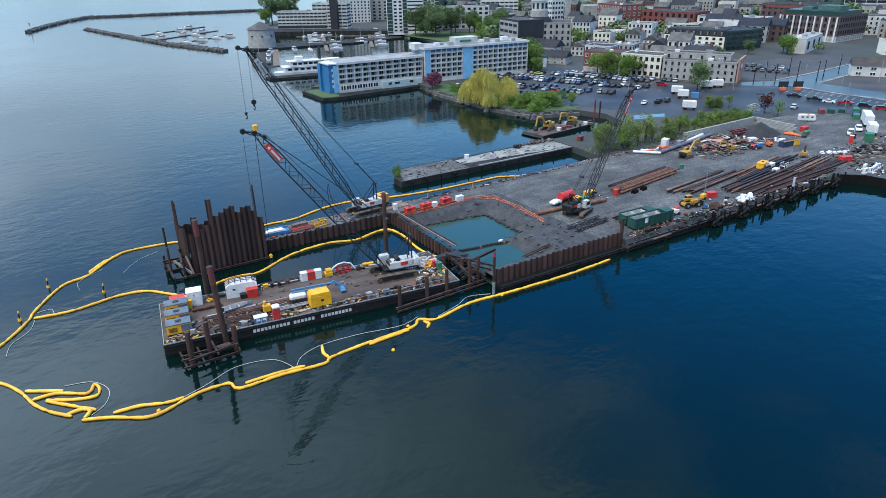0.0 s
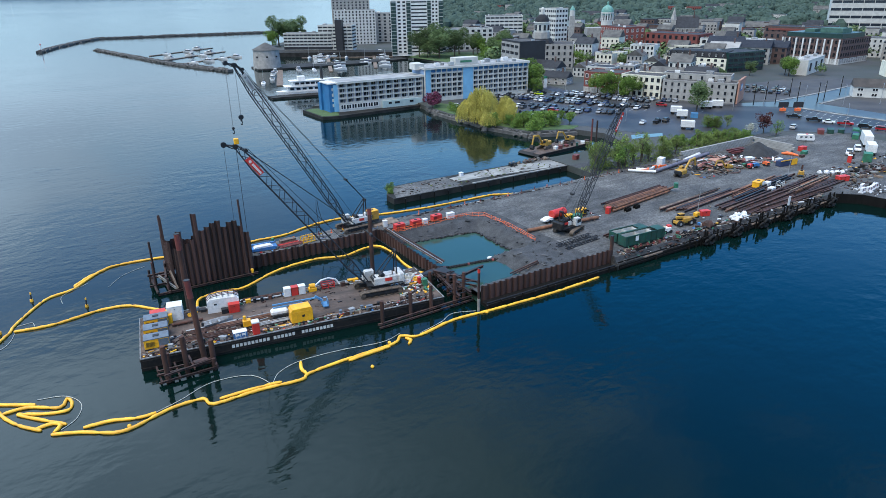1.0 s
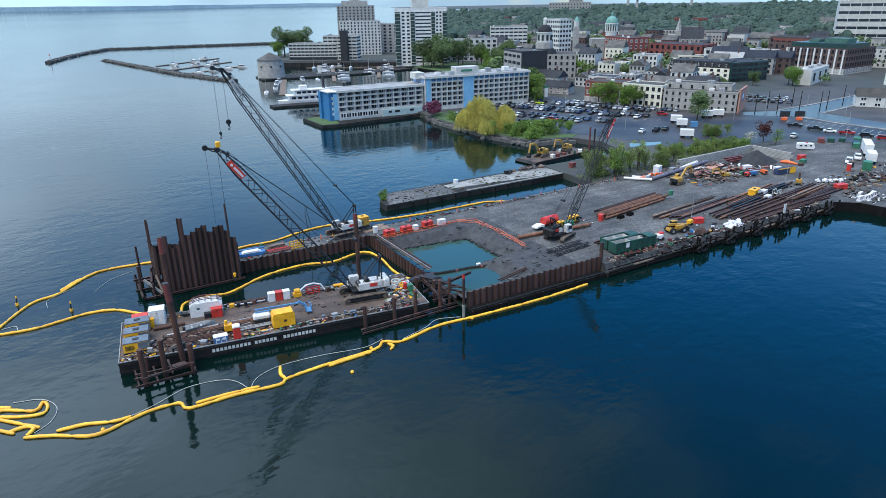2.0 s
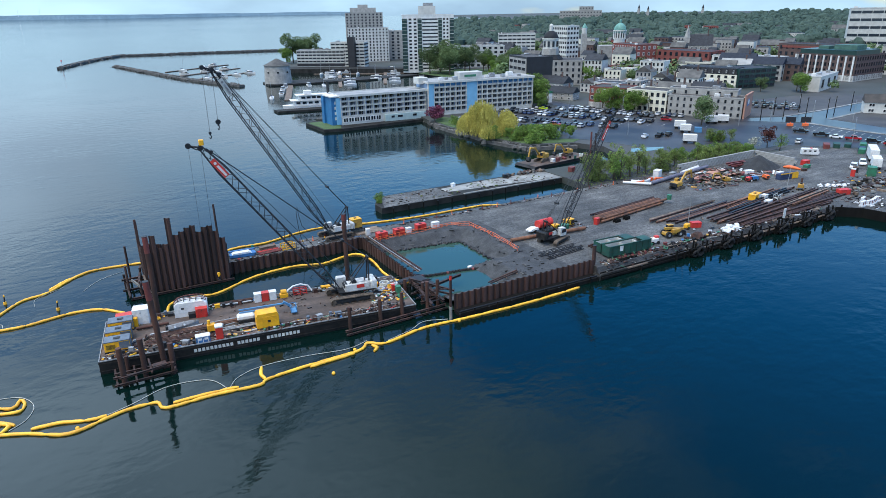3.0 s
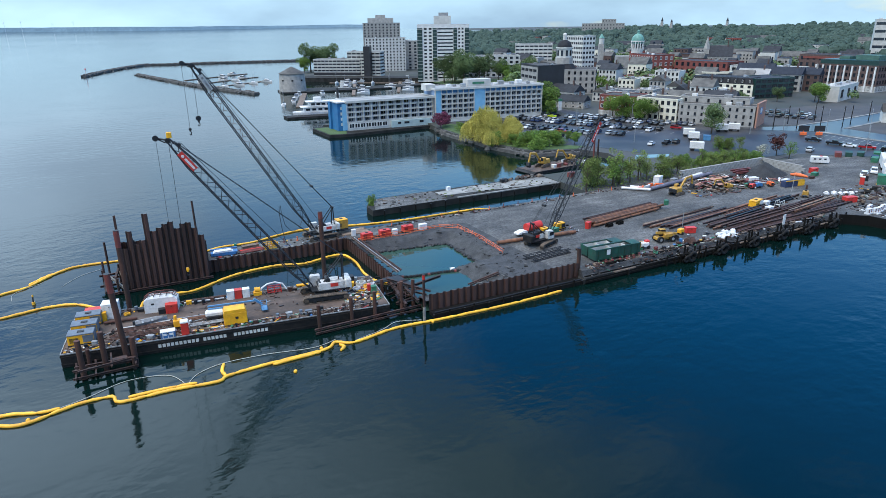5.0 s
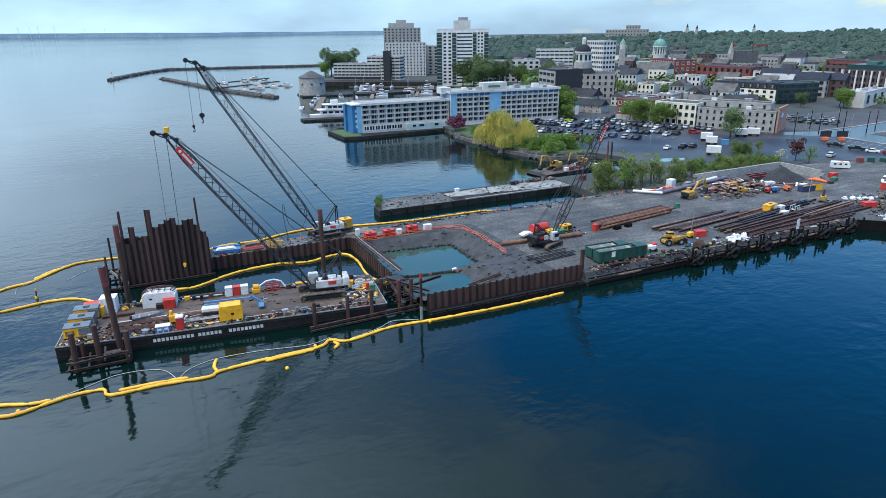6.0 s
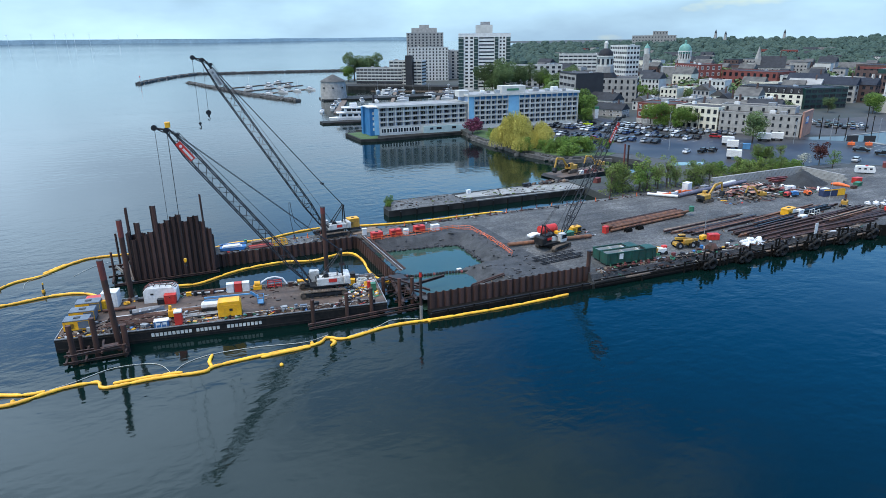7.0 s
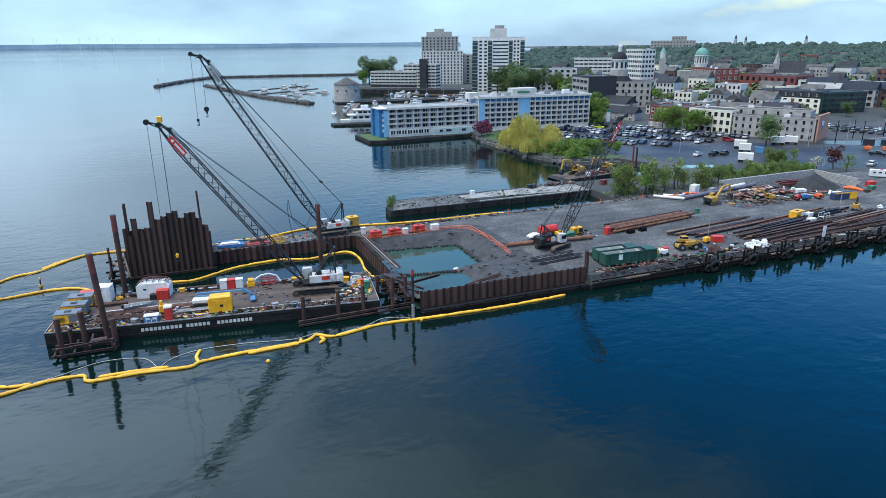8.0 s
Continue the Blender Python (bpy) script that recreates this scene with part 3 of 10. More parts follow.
solid("pier_quay", G().prism([(62.5, 127.2), (92, 125), (92, 87.2), (96, 87.2), (96, 85.3), (172, 85.3), (181, 86.9), (196, 86), (214, 92), (252, 108), (252, 126), (240, 134), (205, 136), (140, 133.6), (66, 132.6), (60, 133.8), (31, 133.8), (31, 127.2)], -4, 2.3),
      "gravel", "long work pier of packed dark grey gravel", "pier", "structure")

# gravel banks round the flooded pit
def pit(x, y):
    """Height of the dug ground: two shallow basins with sloping banks."""
    def inside(x0, x1, y0, y1):
        return max(x0 - x, x - x1, y0 - y, y - y1)
    d1 = inside(63.5, 82.6, 104.5, 120.2 - max(0, x - 65) * 0.14)
    d2 = inside(64.5, 76.5, 93.5, 105.5)
    d = min(d1, d2)
    h = -0.7 + 0.62 * (d + 0.9) + 0.28 * noise.noise((x * 0.35, y * 0.35, 0)) + 0.2 * noise.noise((x * 1.1, y * 1.1, 4))
    edge = min(x - 62.5, 92 - x, y - 87.2, 125.0 - y)
    h = min(h, 2.27)
    return max(h, 2.3 - max(edge, 0) * 1.6) if x > 70 or y > 121 else h
g = G()
nx, ny = 60, 76
for j in range(ny):
    for i in range(nx):
        x, y = 62.5 + i * 0.5, 87.2 + j * 0.504
        g.v.append((x, y, pit(x, y)))
g.f += [(j * nx + i, j * nx + i + 1, (j + 1) * nx + i + 1, (j + 1) * nx + i) for j in range(ny - 1) for i in range(nx - 1)]
solid("gravel_bank", g, "bank", "dark gravel banks sloping into a flooded pit", "bank", "structure", smooth=60)
g = G().add([(62.6, 87.4, 0.25), (91, 87.4, 0.25), (91, 124, 0.25), (62.6, 124, 0.25)], [(0, 1, 2, 3)])
solid("pit_water", g, "pond", "murky teal water standing in the pit", "water", "structure")

# sheet pile walls, one piece after another
def sheet_mesh(width):
    """One pair of sheet piles, 1 m high, standing on its base, with its folds towards -y."""
    t, d = 0.05, 0.42
    line = [(0, 0), (width * 0.26, 0), (width * 0.40, -d), (width * 0.86, -d), (width, 0)]
    back = [(x, y + t) for x, y in line]
    n = len(line)
    g = G()
    p = [(x, y, z) for z in (0, 1) for x, y in line + back[::-1]]
    m = 2 * n
    f = [tuple(range(m - 1, -1, -1)), tuple(range(m, 2 * m))] + [(i, (i + 1) % m, (i + 1) % m + m, i + m) for i in range(m)]
    return g.add(p, f).mesh("sheet_pile", M["sheet"])
SHEET = sheet_mesh(1.36)
def sheet_wall(name, label, p, q, z0, tops, jitter=0.0, pitch=1.36):
    p, q = Vector(p), Vector(q)
    wall = thing(name, label, "sheet wall", kind="structure")
    d = (q - p)
    count = round(d.length / pitch)
    rot = Matrix.Rotation(math.atan2(d.y, d.x), 4, "Z")
    for i in range(count):
        at = p + d * (i / count)
        top = tops[i % len(tops)] if isinstance(tops, list) else tops + random.uniform(-jitter, jitter)
        part("sheet_pile", SHEET, "sheet", wall, m=Matrix.Translation((at.x, at.y, z0)) @ rot @ Matrix.Diagonal((d.length / count / 1.36, 1, top - z0, 1)))
    return wall
front = sheet_wall("wall_front", "rusted brown steel sheet pile wall beside the pit", (63, 86.9), (96, 86.9), -2, 3.6, 0.06)
rear = sheet_wall("wall_rear", "rusted brown steel sheet pile wall along the slip", (31, 127.0), (62.2, 127.0), -2, 2.75, 0.05)
inner = sheet_wall("wall_inner", "rusted steel sheet pile wall closing the slip", (62.3, 127), (62.3, 101), -2, 2.6, 0.05)


# ---- cranes ----
def lattice(g, p, q, w0, w, panels, chord=0.085, lace=0.042):
    """A square lattice boom from p to q, tapering to w0 at both ends."""
    p, q = Vector(p), Vector(q)
    d = (q - p).normalized()
    a = d.cross(Vector((0, 0, 1))).normalized()
    b = d.cross(a)
    def corner(i, k):
        t = i / panels
        ww = (w0 + (w - w0) * min(1, t / 0.14, (1 - t) / 0.14)) / 2
        return p + (q - p) * t + a * (ww if k in (0, 1) else -ww) + b * (ww if k in (0, 3) else -ww)
    knees = [0, max(1, round(panels * 0.14)), panels - max(1, round(panels * 0.14)), panels]
    for k in range(4):
        for i, j in zip(knees, knees[1:]):
            g.cyl(corner(i, k), corner(j, k), chord, n=6)
    for i in range(panels):
        for k in range(4):
            k2 = (k + 1) % 4
            s, e = (corner(i, k), corner(i + 1, k2)) if i % 2 == 0 else (corner(i, k2), corner(i + 1, k))
            g.cyl(s, e, lace, n=4, caps=False)
        if i in knees[1:3]:
            for k in range(4):
                g.cyl(corner(i, k), corner(i, (k + 1) % 4), lace * 1.3, n=4, caps=False)
    return g


def track_profile(length, height):
    r = height / 2
    pts = []
    for i in range(9):
        t = -math.pi / 2 + math.pi * i / 8
        pts.append((length - r + r * math.cos(t), r + r * math.sin(t)))
    for i in range(9):
        t = math.pi / 2 + math.pi * i / 8
        pts.append((r + r * math.cos(t), r + r * math.sin(t)))
    return pts


def crawler_track(parent, m, length, height, width, y, rollers=6):
    """A crawler track: a cleated belt round a frame with rollers."""
    out, inn = [], []
    prof = track_profile(length, height)
    dense = []
    for (ax, az), (bx, bz) in zip(prof, prof[1:] + prof[:1]):
        k = max(1, round(math.hypot(bx - ax, bz - az) / 0.16))
        dense += [(ax + (bx - ax) * i / k, az + (bz - az) * i / k) for i in range(k)]
    for i, (ax, az) in enumerate(dense):
        cx = min(max(ax, height / 2), length - height / 2)
        d = Vector((ax - cx, az - height / 2)).normalized()
        k = -0.05 if i % 3 == 2 else 0.0
        out.append((ax + d.x * k, az + d.y * k))
        inn.append((ax - d.x * 0.17, az - d.y * 0.17))
    g = G()
    n = len(out)
    g.v = [(ax - length / 2, y + sy * width / 2, az) for sy in (-1, 1) for ax, az in out] + [(ax - length / 2, y + sy * width / 2, az) for sy in (-1, 1) for ax, az in inn]
    for i in range(n):
        j = (i + 1) % n
        g.f += [(i, j, n + j, n + i), (2 * n + i, 3 * n + i, 3 * n + j, 2 * n + j), (i, 2 * n + i, 2 * n + j, j), (n + i, n + j, 3 * n + j, 3 * n + i)]
    tr = part("track", g, "track", parent, "worn tan steel crawler track", m=m)
    part("track_frame", G().box(0, y, height * 0.5, length - height * 0.7, width * 0.7, height * 0.36, ch=0.05), "dark_steel", tr)
    for i in range(rollers):
        x = -length / 2 + height / 2 + i * (length - height) / (rollers - 1)
        r = height * (0.30 if i in (0, rollers - 1) else 0.17)
        z = height * (0.5 if i in (0, rollers - 1) else 0.34)
        part("roller", G().cyl((x, y - width * 0.46, z), (x, y + width * 0.46, z), r, n=12), "track" if i in (0, rollers - 1) else "dark_steel", tr, smooth=40)
    return tr


def crawler_crane(label, at, heading, foot, tip, gantry, house="crane_white", size=1.0, boom_mat="boom_steel", drops=(), banner=None, head_box=False, boom_w=1.5, track_len=7.6, swing=0.0, cw="crane_white", cab="crane_white"):
    """A lattice crawler crane at a place, its boom from foot to tip in world places. drops: lines from the tip down to a height, with or without a hook."""
    base = Vector(at)
    cr = thing("crawler_crane", label, "crane", Matrix.Translation(base))
    rot = Matrix.Rotation(radians(heading), 4, "Z")
    und = Matrix.Rotation(radians(heading + swing), 4, "Z")
    s = size
    for sgn in (-1, 1):
        crawler_track(cr, und, track_len * s, 1.2 * s, 0.95 * s, sgn * 2.2 * s)
    part("car_body", G().box(0, 0, 0.85 * s, 3.2 * s, 3.6 * s, 0.7 * s, ch=0.1).cyl((0, 0, 1.1 * s), (0, 0, 1.55 * s), 1.2 * s, n=20), "dark_steel", cr, m=und)
    part("house", G().box(-1.2 * s, 0.4 * s, 2.25 * s, 4.4 * s, 1.9 * s, 1.3 * s, ch=0.14).box(-1.5 * s, 0.3 * s, 3.0 * s, 2.4 * s, 1.4 * s, 0.4 * s, ch=0.1), house, cr, m=rot)
    part("counterweight", G().box(-3.9 * s, 0, 2.35 * s, 1.1 * s, 3.1 * s, 1.6 * s, ch=0.18), cw, cr, m=rot)
    part("cab", G().side([(0, 0), (1.9 * s, 0), (1.9 * s, 0.9 * s), (1.5 * s, 1.9 * s), (0, 1.9 * s)], (0.4 * s, -1.35 * s, 1.6 * s), (2.3 * s, -1.35 * s, 1.6 * s), 1.05 * s), cab, cr, m=rot)
    if house != cab:
        part("side_door", G().box(0.0, -0.66 * s, 2.3 * s, 2.2 * s, 0.2, 1.1 * s, ch=0.04), cab, cr, m=rot)
    part("cab_window", G().box(1.45 * s, -1.9 * s, 2.75 * s, 1.3 * s, 0.06, 0.85 * s).box(2.2 * s, -1.35 * s, 2.85 * s, 0.1, 0.85 * s, 0.75 * s), "glass_dark", cr, m=rot)
    part("winch_drum", G().cyl((-0.6 * s, -0.5 * s, 3.15 * s), (-0.6 * s, 1.1 * s, 3.15 * s), 0.42 * s, n=14), "dark_steel", cr, m=rot, smooth=40)
    part("winch_drum", G().cyl((0.7 * s, -0.5 * s, 2.5 * s), (0.7 * s, 1.1 * s, 2.5 * s), 0.45 * s, n=14), "dark_steel", cr, m=rot, smooth=40)
    part("exhaust", G().cyl((-2.4 * s, 0.9 * s, 2.9 * s), (-2.4 * s, 0.9 * s, 3.7 * s), 0.1 * s, n=8), "rust", cr, m=rot, smooth=40)
    part("bed_frame", G().box(-1.2 * s, 0, 1.55 * s, 6.6 * s, 2.6 * s, 0.22 * s), "dark_steel", cr, m=rot)
    for sgn in (-1, 1):
        part("walkway", G().box(-1.4 * s, sgn * 1.62 * s, 1.66 * s, 5.4 * s, 0.16, 0.16), "dark_steel", cr, m=rot)
    for y_ in (-0.58, 1.38):
        part("emblem", G().box(-1.6 * s, y_ * s, 2.4 * s, 1.3 * s, 0.05, 0.6 * s), "red", cr, "red panel on the house side", m=rot)
    lf, lt, lg = Vector(foot) - base, Vector(tip) - base, Vector(gantry) - base
    back = rot @ Vector((-3.2 * s, 0, 2.2 * s))
    fwd = rot @ Vector((0.3 * s, 0, 2.6 * s))
    side = rot.to_3x3() @ Vector((0, 0.85 * s, 0))
    g = G()
    for sd in (side, -side):
        g.cyl(back + sd, lg + sd * 0.5, 0.13, n=6).cyl(fwd + sd, lg + sd * 0.5, 0.11, n=6)
    g.cyl(lg - side * 0.7, lg + side * 0.7, 0.2, n=8)
    part("gantry", g, "dark_steel", cr)
    L = (lt - lf).length
    bm_ = part("boom", lattice(G(), lf, lt, 0.55, boom_w, int(L / 1.55), 0.1, 0.052), boom_mat, cr, "dark lattice boom")
    d = (lt - lf).normalized()
    a = d.cross(Vector((0, 0, 1))).normalized()
    up = a.cross(d)
    g = G()
    for k in (-0.35, 0, 0.35):
        g.cyl(lt + a * (k - 0.07) - up * 0.1, lt + a * (k + 0.07) - up * 0.1, 0.42, n=14)
    nose = lt + d * 0.5 + Vector((d.x, d.y, 0)).normalized() * 1.5
    g.cyl(lt, nose, 0.16, n=6).cyl(lt - up * 0.6, nose, 0.1, n=6)
    g.cyl(nose - a * 0.25, nose + a * 0.25, 0.44, n=14)
    g.cyl(lt - a * 0.5, lt + a * 0.5, 0.14, n=8)
    part("boom_head", g, "dark_steel", bm_)
    part("guide_sheave", G().cyl(lt - d * 1.5 - a * 0.45 + up * 0.7, lt - d * 1.5 + a * 0.45 + up * 0.7, 0.32, n=12), "dark_steel", bm_)
    if head_box:
        part("head_box", G().box(lt.x + 0.2, lt.y, lt.z + 0.8, 0.75, 0.7, 0.85, heading, 0.08), "yellow", bm_, "yellow box on the boom head")
    g = G()
    mid = lg + (lt - lg) * 0.17
    for k in (-0.35, 0.35):
        g.cyl(mid + a * k, lt - d * 0.6 + a * k + up * 0.5, 0.048, n=5, caps=False)
    for k in (-0.3, -0.1, 0.1, 0.3):
        g.cyl(lg + a * k, mid + a * k, 0.04, n=4, caps=False)
    g.cyl(mid - a * 0.5, mid + a * 0.5, 0.28, n=8)
    part("pendant", g, "dark_steel", cr)
    part("hoist_line", G().cyl(fwd + up * 0.8, lt - d * 1.5 + up * 1.1, 0.04, n=4, caps=False), "dark_steel", cr)
    for off, zlow, hook in drops:
        top = (nose if off > 0.6 else lt) + a * off * 0.3 - Vector((0, 0, 0.3))
        low = Vector((top.x, top.y, zlow - base.z))
        part("fall_line", G().cyl(top - a * 0.12, low - a * 0.1, 0.017, n=4, caps=False).cyl(top + a * 0.12, low + a * 0.1, 0.017, n=4, caps=False), "dark_steel", cr)
        if hook:
            r = 0.5 if hook == "big" else 0.26
            hk = part("hook_block", G().cyl(low - a * 0.16, low + a * 0.16, r, n=14).box(low.x, low.y, low.z - r * 0.4, 0.34, 0.34, r * 2.4, heading, 0.06), "yellow" if hook == "yellow" else "dark_steel", cr)
            ring = [low + Vector((math.cos(t) * 0.34 * d.x, math.cos(t) * 0.34 * d.y, -r * 1.6 - 0.36 + math.sin(t) * 0.34)) for t in [1.6 + 0.45 * i for i in range(11)]]
            part("hook", G().tube(ring, 0.09, 6), "dark_steel", hk)
    if banner:
        t0, t1, colour = banner
        c0, c1 = lf + (lt - lf) * t0, lf + (lt - lf) * t1
        off = -a * (boom_w / 2 + 0.13) if (a.dot(Vector((0, -1, 0))) < 0) else a * (boom_w / 2 + 0.13)
        hw = up * boom_w * 0.30
        k = off.normalized() * 0.05
        pts = [c0 + off - hw, c1 + off - hw, c1 + off + hw, c0 + off + hw]
        bn = part("banner", G().add(pts + [p + k for p in pts], [(0, 1, 2, 3), (4, 5, 6, 7), (0, 1, 5, 4), (1, 2, 6, 5), (2, 3, 7, 6), (3, 0, 4, 7)]), colour, bm_, "banner with a pale mark on the boom side")
        m0 = c0 + (c1 - c0) * 0.80 + off * 1.1
        g = G().cyl(m0, m0 + k, boom_w * 0.15, n=16)
        for i in range(5):
            q = c0 + (c1 - c0) * (0.12 + i * 0.115) + off * 1.1
            e = (c1 - c0).normalized() * boom_w * 0.16
            h = up * boom_w * 0.11
            g.add([q - e - h, q + e - h, q + e + h, q - e + h, q - e - h + k, q + e - h + k, q + e + h + k, q - e + h + k], [(0, 1, 2, 3), (4, 5, 6, 7), (0, 1, 5, 4), (1, 2, 6, 5), (2, 3, 7, 6), (3, 0, 4, 7)])
        part("mark", g, "white" if colour == "red" else "grey", bn)
    return cr


crawler_crane("white lattice boom crawler crane standing on the pier tongue", (57.5, 131.6, 2.3), 184, (55.6, 131.3, 4.6), (33.8, 128.2, 41.6), (60.2, 130.6, 9.4),
              drops=((0.0, 31.6, "big"), (1.0, 29.6, "small")), banner=(0.87, 0.95, "off_white"), size=0.96, boom_w=1.6)
crawler_crane("white crawler crane with lattice boom on the barge deck", (47.6, 98.6, 2.1), 171, (45.4, 98.6, 4.3), (25.6, 101.4, 32.0), (51.2, 98.2, 9.6),
              drops=((0.0, 10.6, "yellow"), (1.0, 12.0, None), (-0.8, 12.5, None)), banner=(0.83, 0.93, "red"), head_box=True, size=1.08, boom_w=1.55, swing=-1)
crawler_crane("black and white crawler crane with a raised dark boom on gravel", (98.4, 102.6, 2.3), 8, (100.2, 102.4, 4.6), (115.0, 105.2, 28.2), (95.6, 102.2, 7.6),
              house="hull", cw="hull", size=0.95, boom_w=1.3, track_len=6.4, swing=14, banner=(0.80, 0.97, "red"))

# ---- work barge ----
BM = Matrix.Translation((5.6, 96.4, 0)) @ Matrix.Rotation(radians(-7.85), 4, "Z")
BROT = -7.85
def on_barge(a, b, z=2.1, rz=0.0):
    return BM @ Matrix.Translation((a, b, z)) @ Matrix.Rotation(radians(rz), 4, "Z")
BL, BW, BZ = 51.4, 14.7, 2.1
barge = thing("work_barge", "black flat steel work barge with a worn brown deck", "barge", BM)
g = G().side([(0, -1.2), (0, BZ - 0.06), (BL, BZ - 0.06), (BL, 0.9), (BL - 4, -1.2)], (0, BW / 2, 0), (BL, BW / 2, 0), BW)
part("hull", g, "hull", barge)
part("deck_surface", G().box(BL / 2, BW / 2, BZ - 0.03, BL - 0.3, BW - 0.3, 0.06), "deck", barge, "worn brown timbered deck")
g = G()
for x, y, sx, sy in ((BL / 2, 0.06, BL, 0.12), (BL / 2, BW - 0.06, BL, 0.12), (0.06, BW / 2, 0.12, BW - 0.24), (BL - 0.06, BW / 2, 0.12, BW - 0.24)):
    g.box(x, y, BZ + 0.05, sx, sy, 0.16)
part("coaming", g, "grey", barge, "pale scuffed steel deck rim")
g = G()
for z in (0.45, 1.72):
    g.box(BL / 2, -0.05, z, BL - 0.4, 0.14, 0.16).box(-0.05, BW / 2, z, 0.14, BW - 0.4, 0.16)
part("rubbing_strip", g, "hull", barge)
# the maker's name on the side, as plain blocks
words = ((13.6, 10), (20.3, 6), (25.0, 9))
for x0, letters in words:
    for i in range(letters):
        if x0 + i * 0.62 < 30.4:
            part("letter_bar", G().box(x0 + i * 0.62 + 0.24, -0.035, 1.12, 0.44, 0.05, 0.56), "off_white", barge)
for i in range(9):
    part("bollard", G().cyl((2 + i * 5.9, 0.55, BZ), (2 + i * 5.9, 0.55, BZ + 0.5), 0.16, n=10).cyl((2 + i * 5.9, 0.55, BZ + 0.5), (2 + i * 5.9, 0.55, BZ + 0.6), 0.24, n=10), "dark_steel", barge, smooth=40)

def pipe_pile(label, x, y, z0, z1, r, material="rust", lean=(0, 0), cap=None, group=""):
    ob = thing("pipe_pile", label, "pile", Matrix.Translation((x, y, 0)), group)
    top = (lean[0], lean[1], z1)
    part("shaft", G().cyl((0, 0, z0), top, r, n=14), material, ob, smooth=40)
    if cap:
        zc = z1 - cap[1]
        k = (zc - z0) / (z1 - z0)
        part("painted_top", G().cyl((lean[0] * k, lean[1] * k, zc), (lean[0], lean[1], z1 + 0.02), r * 1.03, n=14), cap[0], ob, smooth=40)
    part("rim", G().cyl((lean[0], lean[1], z1), (lean[0], lean[1], z1 + 0.04), r * 1.06, r * 1.06, n=14), "dark_steel", ob)
    return ob
pipe_pile("tall rust-brown steel spud pile beside the barge", 14.7, 93.6, -3, 14.6, 0.45, "rust", lean=(-0.8, 0.2), cap=("rust_red", 3.0))
pipe_pile("tall rust-brown steel spud pile beside the barge", 16.0, 111.5, -3, 16.0, 0.45, "rust", cap=("rust_red", 3.0))
pipe_pile("tall rust-brown steel spud pile beside the slip", 50.2, 106.3, -3, 15.7, 0.42, "rust", cap=("rust_red", 1.2))
pipe_pile("slender dark guide pile with a pale foot and red tip", 60.9, 84.6, -3, 8.5, 0.24, "sheet", cap=("red", 0.8))
part("pale_sleeve", G().cyl((60.9, 84.6, 0), (60.9, 84.6, 2.6), 0.27, n=14), "concrete", bpy.data.objects["pipe_pile.003"], m=Matrix.Translation((-60.9, -84.6, 0)), smooth=40)

def h_beam(g, p, q, w=0.5):
    """A rolled steel beam: two flanges and a web."""
    p, q = Vector(p), Vector(q)
    d = (q - p).normalized()
    up = Vector((0, 0, 1)) if abs(d.z) < 0.9 else Vector((0, 1, 0))
    a = d.cross(up).normalized()
    u = a.cross(d)
    def bar(c, sa, su):
        pts = [e + a * (i * sa / 2) + u * (c + j * su / 2) for e in (p, q) for i, j in ((-1, -1), (1, -1), (1, 1), (-1, 1))]
        g.add(pts, [(0, 1, 2, 3), (7, 6, 5, 4), (0, 1, 5, 4), (1, 2, 6, 5), (2, 3, 7, 6), (3, 0, 4, 7)])
    bar(w * 0.45, w, w * 0.1)
    bar(-w * 0.45, w, w * 0.1)
    bar(0, w * 0.1, w * 0.8)
    return g

# guide frame of short piles outside the barge
fr = thing("pile_gate", "dark rust-brown steel pile guide frame at the barge side", "pile gate")
for x, y, top, r in ((8.6, 91.2, 6.2, 0.40), (11.6, 92.3, 6.4, 0.40), (15.6, 92.3, 4.6, 0.42), (9.4, 94.6, 3.0, 0.3), (15.4, 90.9, 2.0, 0.3)):
    part("post", G().cyl((x, y, -3), (x, y, top), r, n=12), "rust" if top < 7 else "rust_red", fr, smooth=40)
for p, q, z, w in (((7.2, 90.6), (15.9, 90.6), 0.55, 0.34), ((7.2, 92.0), (15.9, 91.6), 1.1, 0.34), ((7.4, 93.4), (15.4, 92.9), 1.0, 0.3), ((7.6, 90.2), (7.6, 95.4), 0.7, 0.3), ((10.2, 90.2), (10.2, 95.2), 0.75, 0.3), ((12.4, 90.2), (12.4, 94.8), 1.5, 0.3), ((15.6, 90.0), (15.6, 94.4), 1.2, 0.3), ((8.0, 90.2), (15.2, 91.2), 1.75, 0.3)):
    part("beam", h_beam(G(), (*p, z), (*q, z), w * 0.9), "sheet", fr)
part("plate", G().box(13.6, 91.6, 1.92, 2.0, 1.0, 0.08, 4), "sheet", fr)
fr = thing("mooring_dolphin", "rust-brown steel posts on a long waler beam", "dolphin")
for x, y, top in ((43.6, 88.9, 5.0), (49.4, 89.3, 5.0), (53.7, 89.4, 5.2), (58.9, 89.6, 6.0), (61.6, 90.6, 5.4), (60.6, 94.6, 3.6), (58.8, 98.5, 3.2)):
    part("post", G().cyl((x, y, -3), (x, y, top), 0.33, n=12), "rust", fr, smooth=40)
